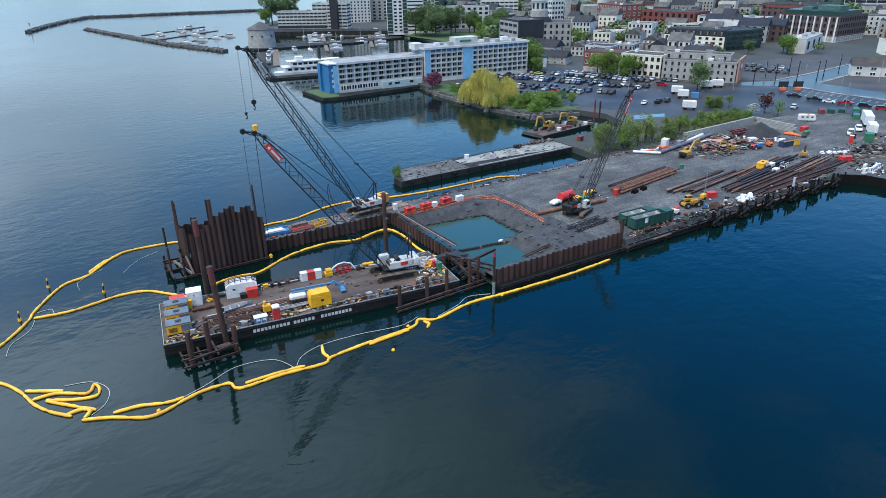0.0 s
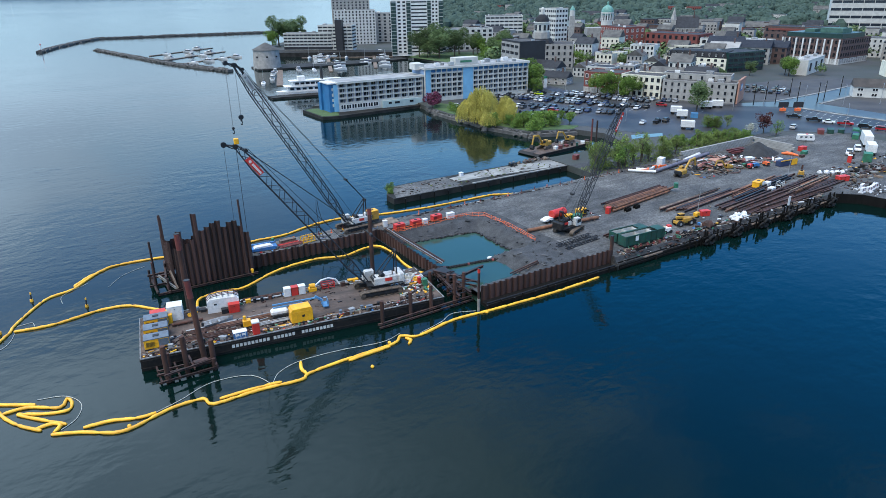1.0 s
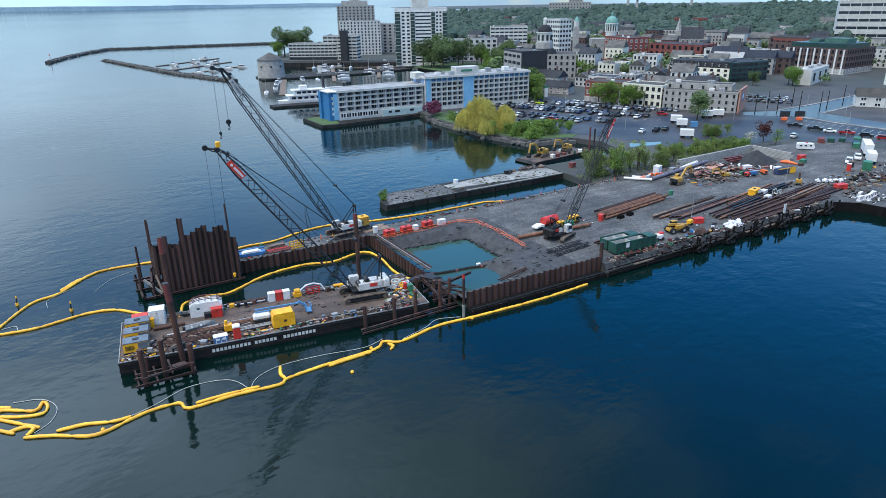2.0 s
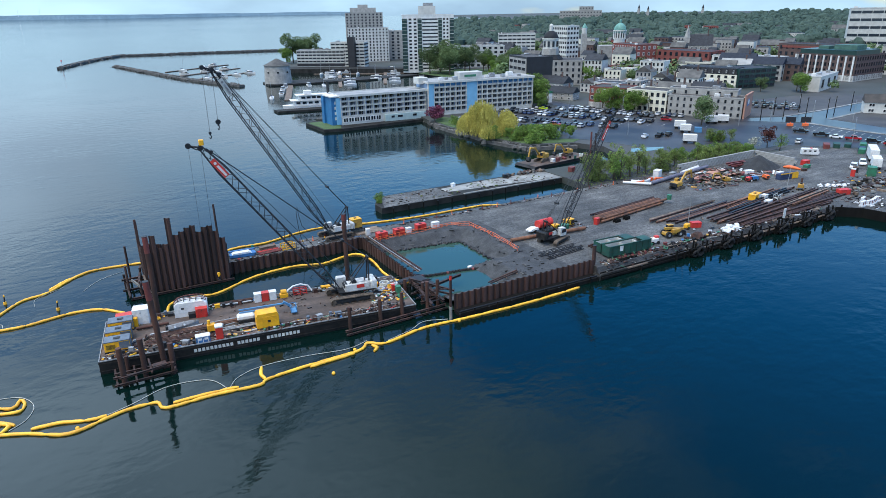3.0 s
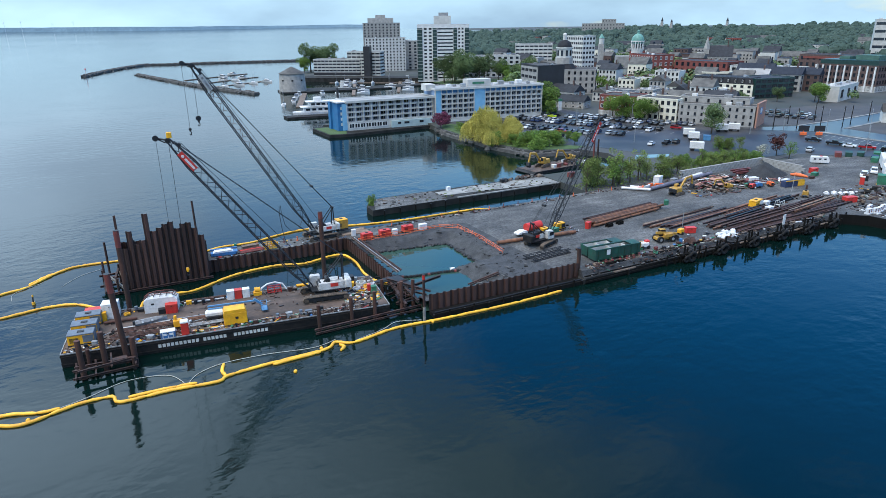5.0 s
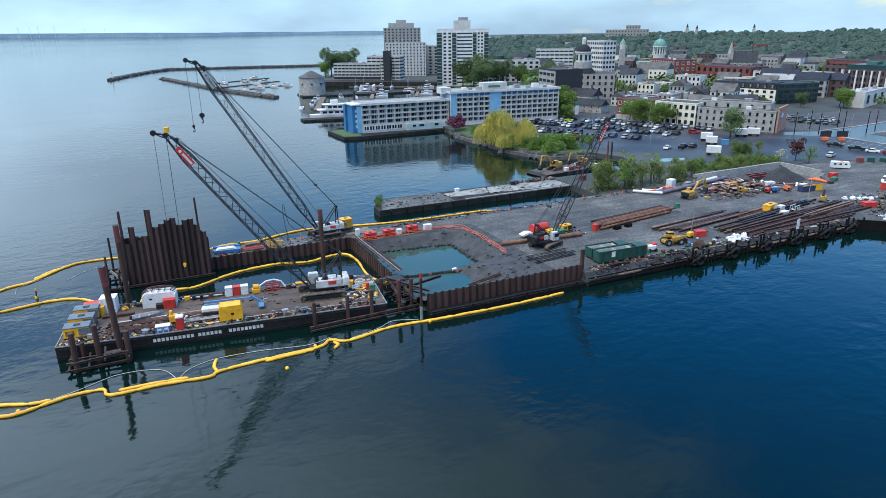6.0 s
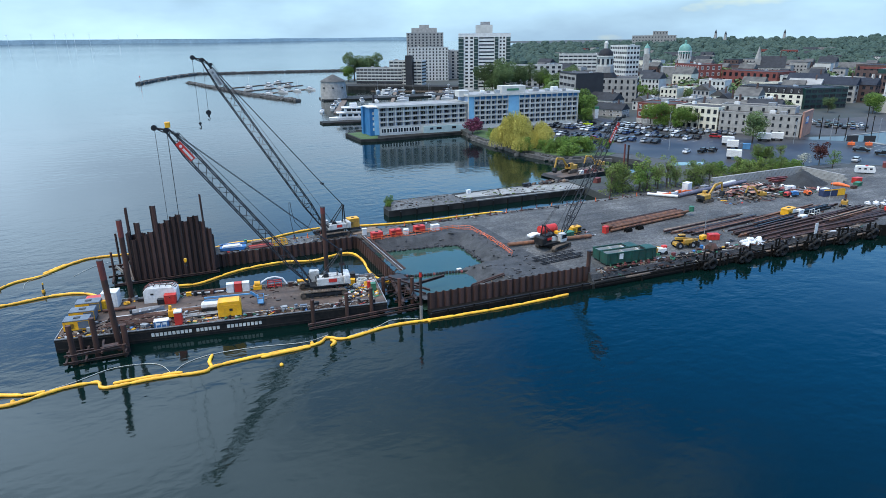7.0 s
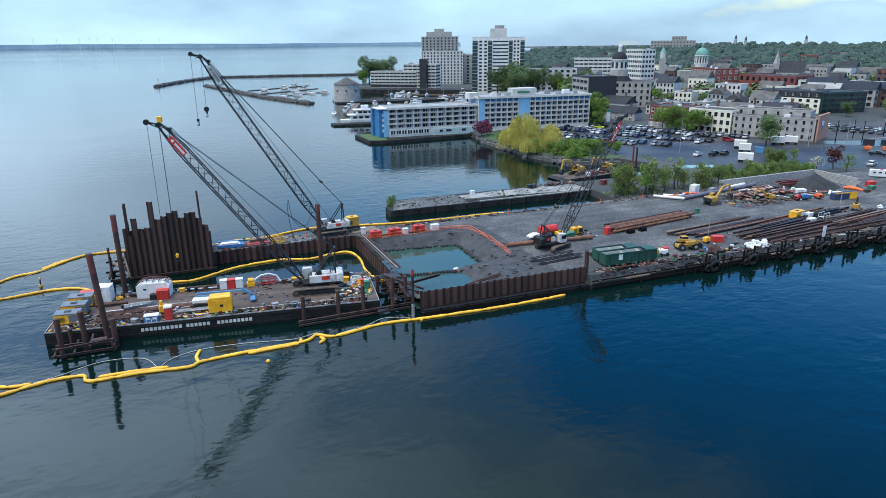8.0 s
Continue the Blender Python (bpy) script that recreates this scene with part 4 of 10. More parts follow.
for p, q, w in (((42.6, 88.6, 0.8), (62.5, 89.2, 0.8), 0.34), ((42.6, 88.1, 0.35), (62.5, 88.6, 0.35), 0.28), ((59, 88, 2.0), (61, 101, 2.2), 0.55), ((61.4, 88, 2.2), (62.2, 101, 2.3), 0.5), ((56.5, 100.6, 1.6), (63.5, 101.4, 1.7), 0.5),
                ((58.5, 95.2, 1.4), (70.5, 97.0, 2.2), 0.45), ((58.8, 92.0, 0.8), (63, 92.5, 0.9), 0.45), ((60.2, 99.5, 2.7), (64.6, 89.6, 2.9), 0.35), ((61.4, 98.0, 1.2), (63.6, 89.2, 2.6), 0.3)):
    part("beam", h_beam(G(), p, q, w), "sheet", fr)
part("plate", G().box(62, 97.5, 2.62, 2.6, 5.4, 0.1, 6).box(60.4, 100.8, 1.95, 4.2, 1.8, 0.1, 12), "dark_steel", fr)
# diagonal rails down the inner wall
fr = thing("guide_rail", "pale scuffed steel rails laid along the slip wall", "rail")
for k, c_ in ((0, "lumber"), (0.35, "rust"), (0.7, "galv"), (1.05, "sheet"), (1.4, "rust")):
    part("rail", h_beam(G(), (62.7 + k, 126.6 - k, 3.0 - k * 0.15), (63.3 + k * 1.1, 101.4 + k, 2.75 - k * 0.15), 0.13 + 0.04 * (k > 0.9)), c_, fr)
for i in range(9):
    part("tie", h_beam(G(), (62.7, 125 - i * 2.8, 2.72), (64.5, 125 - i * 2.8, 2.55), 0.18), "sheet", fr)

# ---- tall cofferdam ----
TALL = [8.7, 12.0, 9.3, 9.9, 15.0, 11.4, 11.9, 12.5, 12.8, 11.3, 12.1, 12.2, 10.9, 9.3]
sheet_wall("wall_cofferdam_front", "tall uneven wall of rusted brown sheet piles", (16.4, 124.4), (31.4, 124.4), 0.45, TALL, 0, 1.07)
sheet_wall("wall_cofferdam_side", "tall uneven wall of rusted brown sheet piles", (16.2, 134.0), (16.2, 124.6), 0.45, [9.0, 13.2, 13.0, 8.4, 8.8, 8.0, 8.6, 9.2, 8.9, 9.6, 9.9], 0, 0.82)
sheet_wall("wall_cofferdam_end", "rusted brown sheet piles at the cofferdam end", (31.3, 124.6), (31.3, 134), 0.45, [7.6, 6.4, 5.2, 4.6, 5.0, 4.4, 4.8])
sheet_wall("wall_cofferdam_back", "rusted brown sheet piles at the cofferdam back", (31.3, 134.2), (16.2, 134.2), 0.45, [6.8, 7.2, 7.0, 6.5])
pipe_pile("slender dark steel pile standing out of the cofferdam", 30.2, 124.0, -2, 16.4, 0.2, "sheet", lean=(-0.25, 0))
fr = thing("cofferdam_waler", "dark steel waler frame at the cofferdam foot", "waler")
for p, q in (((12.5, 123.4, 0.35), (32, 123.4, 0.35)), ((11.5, 126.5, 1.1), (16, 126.5, 1.1)), ((12, 130.5, 1.2), (16, 130.5, 1.2)), ((12.4, 122.8, 1.0), (12.4, 134, 1.0)), ((14.6, 122.8, 0.6), (14.6, 134, 0.6)), ((11.6, 128.5, 2.6), (16, 128.5, 2.6)), ((14.4, 124, 3.2), (15.6, 133, 3.2))):
    part("beam", h_beam(G(), p, q, 0.38), "sheet", fr)
for x, y, top in ((12.6, 126.2, 6.2), (13.4, 133.0, 8.0), (14.6, 123.6, 3.2), (12.2, 130.6, 3.0), (15.2, 129.4, 4.2)):
    part("post", G().cyl((x, y, -3), (x, y, top), 0.22, n=10), "sheet", fr, smooth=40)
part("brace", h_beam(G(), (13.2, 125.2, 3.6), (15.9, 123.2, 0.9), 0.35), "concrete", fr, "pale leaning steel brace")
part("brace", h_beam(G(), (15.4, 124.4, 4.4), (16.0, 122.4, 1.2), 0.3), "lumber", fr, "tan leaning timber brace")

# ---- floating containment booms ----
def floating_boom(label, pts, r=0.25, seg=6.2, z=0.12, sag=True):
    """Yellow sausage floats end to end along a line on the water."""
    boom = thing("containment_boom", label, "boom")
    line = [Vector((x, y, z if len(p) < 1 else z)) for p in pts for x, y in (p,)]
    # resample by a smooth curve
    fine = []
    for i in range(len(line) - 1):
        p0, p1, p2, p3 = line[max(i - 1, 0)], line[i], line[i + 1], line[min(i + 2, len(line) - 1)]
        k = max(2, int((p2 - p1).length / 0.55))
        for j in range(k):
            t = j / k
            fine.append(0.5 * ((2 * p1) + (p2 - p0) * t + (2 * p0 - 5 * p1 + 4 * p2 - p3) * t * t + (3 * p1 - p0 - 3 * p2 + p3) * t ** 3))
    fine.append(line[-1])
    run, piece = 0.0, [fine[0]]
    for a_, b_ in zip(fine, fine[1:]):
        run += (b_ - a_).length
        piece.append(b_)
        if run >= seg or b_ is fine[-1]:
            n = len(piece)
            rr = [r * (0.62 if i in (0, n - 1) else (0.97 if i in (1, n - 2) else 1 + random.uniform(-0.08, 0.08))) for i in range(n)]
            part("float", G().tube([p + Vector((0, 0, random.uniform(-0.03, 0.03))) for p in piece], rr, 9), "boom_yellow", boom, smooth=50)
            piece, run = [b_], 0.0
    return boom
floating_boom("long yellow floating containment boom beside the barge", [(-7.2, 86.3), (-3.6, 84.6), (1.0, 81.9), (5.9, 83.3), (8.4, 83.9), (12.0, 83.7), (13.0, 81.6), (19.4, 81.5), (25.8, 80.7), (27.2, 81.7), (32.8, 82.3), (42.3, 82.6), (44.6, 84.2), (47.4, 82.7), (55.2, 84.2), (63.1, 83.6), (77.0, 83.0), (89.5, 83.4)])
floating_boom("slack yellow boom end folded back on itself", [(-3.4, 85.6), (0.1, 85.2), (3.4, 83.9), (5.6, 83.9)])
floating_boom("short yellow boom tail turned outwards", [(27.0, 81.9), (26.8, 83.6), (27.4, 85.6)], 0.28)
floating_boom("short yellow boom tail turned outwards", [(45.0, 83.2), (45.4, 82.0), (44.5, 81.2)], 0.28)
floating_boom("doubled yellow boom laid beside the main run", [(14.0, 82.4), (19.5, 82.2), (23.0, 81.7)], 0.25)
floating_boom("doubled yellow boom laid beside the main run", [(34.0, 81.8), (38.0, 82.0), (41.5, 82.1)], 0.25)
floating_boom("yellow floating boom round the cofferdam", [(-34, 98), (-25, 106), (-16.6, 114.8), (-12.4, 121.6), (-11.2, 125.1), (-6.3, 133.6), (-1.7, 135.9), (2.0, 140.4), (6.6, 144.3), (15.5, 143.9), (22, 141.5), (29.5, 140.0), (36.9, 142.4), (43.7, 142.3), (52, 145.2), (59.1, 146.0), (66, 144.4), (74, 142.4), (84, 141.2), (94, 141.0), (104, 141.0)])
floating_boom("yellow boom lying loose across the main one", [(-1.2, 137.4), (2.0, 141.2), (5.0, 143.3)], 0.28)
floating_boom("yellow floating boom tied to the barge corner", [(-11.5, 122.1), (-5.4, 121.4), (2.4, 123.0), (7.1, 122.0), (10.5, 118.4), (13.2, 115.2), (15.6, 112.6)])
floating_boom("yellow floating boom in the slip", [(17.5, 112.6), (18.8, 117.6), (23, 118.6), (27.6, 118.2), (33.6, 121.6), (38, 123.3), (44.8, 124.0), (49.0, 122.6), (52, 122.4), (57.0, 124.0), (59.8, 123.2), (60.6, 118.0), (59.8, 110.5), (60.4, 105.5), (62.0, 103.4)], 0.25)
floating_boom("yellow floating boom trailing towards the open lake", [(-34, 122), (-26, 111), (-20.5, 105.6), (-16.6, 102.6), (-14.2, 98.5), (-12.6, 94.0), (-10.7, 90.7), (-8.3, 88.0)])
floating_boom("folded heap of yellow floating boom", [(-13.5, 98.2), (-8.8, 95.2)], 0.27)
floating_boom("folded heap of yellow floating boom", [(-12.8, 95.2), (-9.6, 95.0), (-5.9, 92.6), (-4.9, 94.4), (-4.3, 93.2), (-4.9, 91.2), (-8.0, 92.2), (-11.0, 94.0), (-9.4, 92.0), (-5.3, 87.7)], 0.25)
floating_boom("folded heap of yellow floating boom", [(-8.9, 88.8), (-6.8, 88.9), (-6.0, 87.8), (-6.9, 86.6)], 0.28)

def line_on_water(label, pts, r=0.045):
    rp = [Vector((x, y, 0.07)) for x, y in pts]
    fine = []
    for i in range(len(rp) - 1):
        p0, p1, p2, p3 = rp[max(i - 1, 0)], rp[i], rp[i + 1], rp[min(i + 2, len(rp) - 1)]
        for j in range(8):
            t = j / 8
            fine.append(0.5 * ((2 * p1) + (p2 - p0) * t + (2 * p0 - 5 * p1 + 4 * p2 - p3) * t * t + (3 * p1 - p0 - 3 * p2 + p3) * t ** 3))
    solid("floating_rope", G().tube(fine + [rp[-1]], r, 5), "rope", label, "rope", smooth=60)
line_on_water("pale rope drifting on the water", [(5.2, 83.9), (9.0, 85.2), (14.0, 87.4), (19.5, 86.2), (21.6, 82.0)])
line_on_water("pale rope drifting on the water", [(21.8, 82.2), (23.6, 84.6), (27.5, 86.0), (34.0, 85.6), (41.0, 84.2), (45.0, 85.2)])
line_on_water("pale rope drifting on the water", [(48, 83.4), (53.0, 84.8), (56.4, 86.4), (60.5, 85.0)])
line_on_water("pale rope drifting on the water", [(-11.4, 121.4), (-12.4, 117.6), (-15.0, 114.4), (-15.8, 110.6)])
line_on_water("pale rope drifting on the water", [(-11.0, 124.2), (-8.8, 124.4), (-8.4, 122.6)])
line_on_water("pale rope drifting on the water", [(-8.6, 96.6), (-5.0, 95.4), (-3.2, 92.0), (-4.0, 88.6), (-6.0, 86.8)])
line_on_water("dark mooring line drooping to the water", [(12.4, 140.6), (8.0, 138.2), (4.6, 133.4)], 0.03)
line_on_water("dark mooring line drooping to the water", [(1.2, 137.6), (-3.4, 134.0), (-3.6, 129.8)], 0.03)

def buoy(x, y, label, tall=True):
    b = thing("marker_buoy", label, "buoy", Matrix.Translation((x, y, 0)))
    if tall:
        part("float_body", G().cyl((0, 0, -0.3), (0, 0, 0.45), 0.34, 0.28, 12), "boom_yellow", b, smooth=40)
        part("mast", G().cyl((0, 0, 0.45), (0.1, 0, 1.5), 0.14, 0.10, 8), "dark_steel", b, smooth=40)
        part("top_light", G().cyl((0.1, 0, 1.5), (0.1, 0, 1.85), 0.16, 0.12, 8), "boom_yellow", b, smooth=40)
    else:
        part("float_body", G().ball((0, 0, 0.08), 0.3, 12, 7), "boom_yellow", b, smooth=60)
for x, y in ((-8.6, 134.6), (0.2, 126.2), (-13.6, 122.8)):
    buoy(x, y, "yellow marker buoy with a dark post")
for x, y in ((2.0, 82.7), (36.4, 78.2), (61.9, 83.4), (42.0, 83.3)):
    buoy(x, y, "small round yellow buoy floating by the boom", False)


# ---- buildings ----
def multi(name, pieces):
    """One mesh of several materials: (G, material) pairs."""
    me = bpy.data.meshes.new(name)
    v, f, idx = [], [], []
    for k, (g, m_) in enumerate(pieces):
        n = len(v)
        v += g.v
        f += [tuple(i + n for i in q) for q in g.f]
        idx += [k] * len(g.f)
        me.materials.append(M[m_])
    me.from_pydata(v, [], f)
    me.polygons.foreach_set("material_index", idx)
    return me


def window_mesh(frame_m, mull=1):
    """A window of 1 m by 1 m facing -y: one proud moulded frame and sill round panes set back."""
    t = 0.08
    xs = [-0.5] + [v for i in range(mull) for v in (-0.5 + (i + 1) / (mull + 1) - t / 2, -0.5 + (i + 1) / (mull + 1) + t / 2)] + [0.5]
    xs = [-0.5, -0.5 + t] + xs[1:-1] + [0.5 - t, 0.5]
    zs = [-0.5, -0.5 + t, 0.5 - t, 0.5]
    v, f, idx = [], [], []
    for j, z in enumerate(zs):
        for i, x in enumerate(xs):
            v.append((x, -0.11, z))
    n = len(xs)
    for j in range(3):
        for i in range(n - 1):
            hole = j == 1 and i % 2 == 1
            q = (j * n + i, j * n + i + 1, (j + 1) * n + i + 1, (j + 1) * n + i)
            if not hole:
                f.append(q)
                idx.append(1)
            else:
                k = len(v)
                v += [(v[a][0], -0.02, v[a][2]) for a in q]
                f.append((k, k + 1, k + 2, k + 3))
                idx.append(0)
                for a in range(4):
                    f.append((q[a], q[(a + 1) % 4], k + (a + 1) % 4, k + a))
                    idx.append(1)
    ring = [0, n - 1, 4 * n - 1, 3 * n]
    k = len(v)
    v += [(v[a][0], 0.05, v[a][2]) for a in ring]
    for a in range(4):
        f.append((ring[a], ring[(a + 1) % 4], k + (a + 1) % 4, k + a))
        idx.append(1)
    me = bpy.data.meshes.new("window")
    me.from_pydata(v, [], f)
    me.materials.append(M["glass_dark"])
    me.materials.append(M[frame_m])
    me.polygons.foreach_set("material_index", idx)
    return me
WIN = {"white": window_mesh("white"), "dark": window_mesh("roof_dark"), "stone": window_mesh("limestone", 0)}
LOT_RNG = random.Random(11)


def building(label, A, B, depth, z0, z1, wall="limestone", roof="roof_grey", storeys=3, bays=6, win="white", ww=0.42, wh=0.55, sides=True, shape="flat", name="building", base=None, cat="building", stuff=True, rise=None, far=False, skip=()):
    """A house front from A to B (left to right seen from the water), its depth behind it."""
    A, B = Vector((*A, 0)), Vector((*B, 0))
    d = B - A
    L = d.length
    m = Matrix.Translation((A.x, A.y, 0)) @ Matrix.Rotation(math.atan2(d.y, d.x), 4, "Z")
    b = thing(name, label, cat, m)
    H = z1 - z0
    gw = G().box(L / 2, depth / 2, (z0 + z1) / 2 - 0.5, L, depth, H + 1.0)
    if far and shape == "flat":
        for x, y, sx, sy in ((L / 2, 0.1, L + 0.3, 0.4), (L / 2, depth - 0.1, L + 0.3, 0.4), (0.1, depth / 2, 0.4, depth - 0.2), (L - 0.1, depth / 2, 0.4, depth - 0.2)):
            gw.box(x, y, z1 + 0.2, sx, sy, 0.5)
    part("wall", gw, wall, b)
    if base:
        part("plinth", G().box(L / 2, depth / 2, z0 + H / storeys * 0.45, L + 0.16, depth + 0.16, H / storeys * 0.9), base, b)
    if shape == "flat":
        g = G().box(L / 2, depth / 2, z1 + 0.06, L - 0.5, depth - 0.5, 0.12)
        rf = part("roof", g, roof, b)
        g = G()
        for x, y, sx, sy in ((L / 2, 0.1, L + 0.3, 0.4), (L / 2, depth - 0.1, L + 0.3, 0.4), (0.1, depth / 2, 0.4, depth - 0.2), (L - 0.1, depth / 2, 0.4, depth - 0.2)):
            g.box(x, y, z1 + 0.2, sx, sy, 0.5)
        if not far:
            part("parapet", g, wall, rf)
        if stuff:
            for _ in range(LOT_RNG.randint(1, 3)):
                sx, sy, sz = LOT_RNG.uniform(1.2, 3.5), LOT_RNG.uniform(1, 2.5), LOT_RNG.uniform(0.8, 1.8)
                part("roof_unit", G().box(LOT_RNG.uniform(3, max(3.1, L - 3)), LOT_RNG.uniform(3, max(3.1, depth - 3)), z1 + sz / 2, sx, sy, sz, ch=0.05), LOT_RNG.choice(["grey", "white", "galv"]), rf)
    elif shape == "gable":
        rise = rise or min(L, depth) * 0.35
        g = G()
        if L >= depth:
            g.gable(L / 2, depth / 2, z1 - 0.05, z1 + rise, L + 0.6, depth + 0.8)
        else:
            g.gable(L / 2, depth / 2, z1 - 0.05, z1 + rise, depth + 0.6, L + 0.8, 90)
        rf = part("roof", g, roof, b)
        part("chimney", G().box(L * 0.8, depth * 0.45, z1 + rise * 0.9, 0.9, 0.7, rise * 1.1 + 1), "brown_brick" if wall != "brown_brick" else "limestone", rf)
    elif shape == "mansard":
        rise = rise or 3.2
        x0, k = 0, rise * 0.35
        pts = [(0, 0, z1), (L, 0, z1), (L, depth, z1), (0, depth, z1), (k, k, z1 + rise), (L - k, k, z1 + rise), (L - k, depth - k, z1 + rise), (k, depth - k, z1 + rise)]
        rf = part("roof", G().add(pts, [(3, 2, 1, 0), (4, 5, 6, 7), (0, 1, 5, 4), (1, 2, 6, 5), (2, 3, 7, 6), (3, 0, 4, 7)]), roof, b)
        for i in range(bays):
            x = (i + 0.5) * L / bays
            dm = part("dormer", G().box(x, k * 0.35, z1 + rise * 0.48, 1.3, 1.2, rise * 0.6).gable(x, k * 0.35, z1 + rise * 0.78, z1 + rise * 1.02, 1.5, 1.4, 90), roof, rf)
            part("window", WIN["white"], "", dm, m=Matrix.Translation((x, k * 0.35 - 0.62, z1 + rise * 0.48)) @ Matrix.Diagonal((0.8, 1, rise * 0.45, 1)))
    sh = H / storeys
    def row(face, length, n):
        for s in range(storeys):
            for i in range(n):
                if (face, s, i) in skip:
                    continue
                u = (i + 0.5) * length / n
                w_, h_ = length / n * ww, sh * wh
                z = z0 + (s + 0.52) * sh
                if face == "front":
                    mm = Matrix.Translation((u, -0.02, z))
                elif face == "right":
                    mm = Matrix.Translation((L + 0.02, u, z)) @ Matrix.Rotation(radians(90), 4, "Z")
                else:
                    mm = Matrix.Translation((-0.02, depth - u, z)) @ Matrix.Rotation(radians(-90), 4, "Z")
                if far:
                    mm = mm @ Matrix.Diagonal((w_, 1, h_, 1))
                    rest.add([mm @ Vector(p) for p in ((-0.5, 0.1, -0.5), (0.5, 0.1, -0.5), (0.5, 0.1, 0.5), (-0.5, 0.1, 0.5), (-0.5, -0.08, -0.5), (0.5, -0.08, -0.5), (0.5, -0.08, 0.5), (-0.5, -0.08, 0.5))], [(4, 5, 6, 7), (0, 1, 5, 4), (1, 2, 6, 5), (2, 3, 7, 6), (3, 0, 4, 7)])
                else:
                    part("window", WIN[win], "", b, m=mm @ Matrix.Diagonal((w_, 1, h_, 1)))
    rest = G()
    if bays:
        row("front", L, bays)
        if sides:
            row("left" if sides == "left" else "right", depth, max(2, round(bays * depth / L * 0.8)))
            if sides == "both":
                row("left", depth, max(2, round(bays * depth / L * 0.8)))
    if rest.v:
        tagged(part("window_rest", rest, "glass_dark", b), kind="stuff")
    return b


# the waterfront hotel: two wings with recessed balconies
def hotel_wing(label, A, B, depth, z0, floor0, floors, fh, bays, pale, inner="lavender"):
    A, B = Vector((*A, 0)), Vector((*B, 0))
    d = B - A
    L = d.length
    m = Matrix.Translation((A.x, A.y, 0)) @ Matrix.Rotation(math.atan2(d.y, d.x), 4, "Z")
    b = thing("hotel_wing", label, "hotel", m)
    z1 = floor0 + floors * fh
    part("wall", G().box(L / 2, depth / 2 + 0.6, (z0 + z1) / 2 - 0.5, L - 0.02, depth - 1.2, z1 - z0 + 1), inner, b)
    part("ground_storey", G().box(L / 2, depth / 2, (z0 + floor0) / 2 - 0.6, L, depth, floor0 - z0 + 1.2 - 0.1), "off_white", b)
    rf = part("roof", G().box(L / 2, depth / 2 + 0.2, z1 + 0.2, L + 1.2, depth + 1.6, 0.25), "roof_white", b)
    g = G()
    for x, y, sx, sy in ((L / 2, -0.45, L + 1.2, 0.35), (L / 2, depth + 0.85, L + 1.2, 0.35), (-0.45, depth / 2 + 0.2, 0.35, depth + 0.9), (L + 0.45, depth / 2 + 0.2, 0.35, depth + 0.9)):
        g.box(x, y, z1 + 0.25, sx, sy, 1.0)
    part("fascia", g, "off_white", rf, "broad pale roof edge")
    bw = L / bays
    fin = G().box(0, 0.6, (floor0 + z1) / 2, 0.34, 1.3, z1 - floor0).mesh("fin", M["off_white"])
    slab = G().box(bw / 2, 0.6, 0, bw - 0.36, 1.2, 0.24).mesh("balcony_slab", M["off_white"])
    rail_g = G().box(bw / 2, 0.06, 0.62, bw - 0.36, 0.05, 0.08)
    for i in range(9):
        rail_g.box(0.3 + i * (bw - 0.6) / 8, 0.06, 0.36, 0.05, 0.04, 0.5)
    rail_g.box(bw / 2, 0.05, 0.26, bw - 0.4, 0.03, 0.30)
    rail = rail_g.mesh("balcony_rail", M["off_white"])
    door = multi("balcony_door", [(G().box(bw * 0.54, 1.16, fh * 0.45, bw * 0.52, 0.08, fh * 0.72), "glass_dark"), (G().box(bw * 0.54, 1.14, fh * 0.83, bw * 0.58, 0.12, 0.1).box(bw * 0.62, 1.12, fh * 0.45, 0.08, 0.1, fh * 0.72), "white")])
    for i in range(bays + 1):
        if not (i - 1 in pale and i in pale):
            part("fin", fin, "", b, m=Matrix.Translation((i * bw, 0, 0)))
    for i in range(bays):
        if i in pale:
            part("blank_panel", G().box((i + 0.5) * bw, 0.45, (z0 + z1) / 2, bw + 0.02, 1.0, z1 - z0), "hotel_pale", b, "plain pale blue wall panel")
            continue
        for s in range(floors):
            z = floor0 + s * fh
            sl = part("balcony", slab, "", b, m=Matrix.Translation((i * bw, 0, z)))
            part("rail", rail, "", sl, m=Matrix.Translation((0, 0, 0.1)))
            part("balcony_door", door, "", b, m=Matrix.Translation((i * bw, 0, z + 0.1)))
    return b
wing = hotel_wing("long white and lavender hotel wing with rows of balconies", (118, 281.6), (162, 280.4), 14, 1.6, 4.9, 4, 2.32, 11, ())
for i in range(7):
    part("window", WIN["white"], "", wing, m=Matrix.Translation((2.0 + i * 2.75, -0.02, 3.45)) @ Matrix.Diagonal((2.6, 1, 2.1, 1)))
part("low_annex", G().box(32.4, -0.5, 2.9, 21.6, 1.0, 3.2), "annex_green", wing, "pale green glazed annex front")
for x, w_ in ((25.6, 1.6), (29.4, 2.6), (37.2, 2.0)):
    part("window", WIN["dark"], "", wing, m=Matrix.Translation((x, -1.02, 3.3)) @ Matrix.Diagonal((w_, 1, 1.0, 1)))
st = thing("stair_tower", "blue panelled stair tower at the hotel end", "stair tower", Matrix.Translation((117.6, 282.6, 0)))
part("wall", G().box(-1.9, 4.2, 7.8, 3.8, 8.4, 12.8), "hotel_blue", st)
part("wall_panel", G().box(-0.6, -0.4, 7.6, 2.2, 1.0, 12.0), "hotel_pale", st)
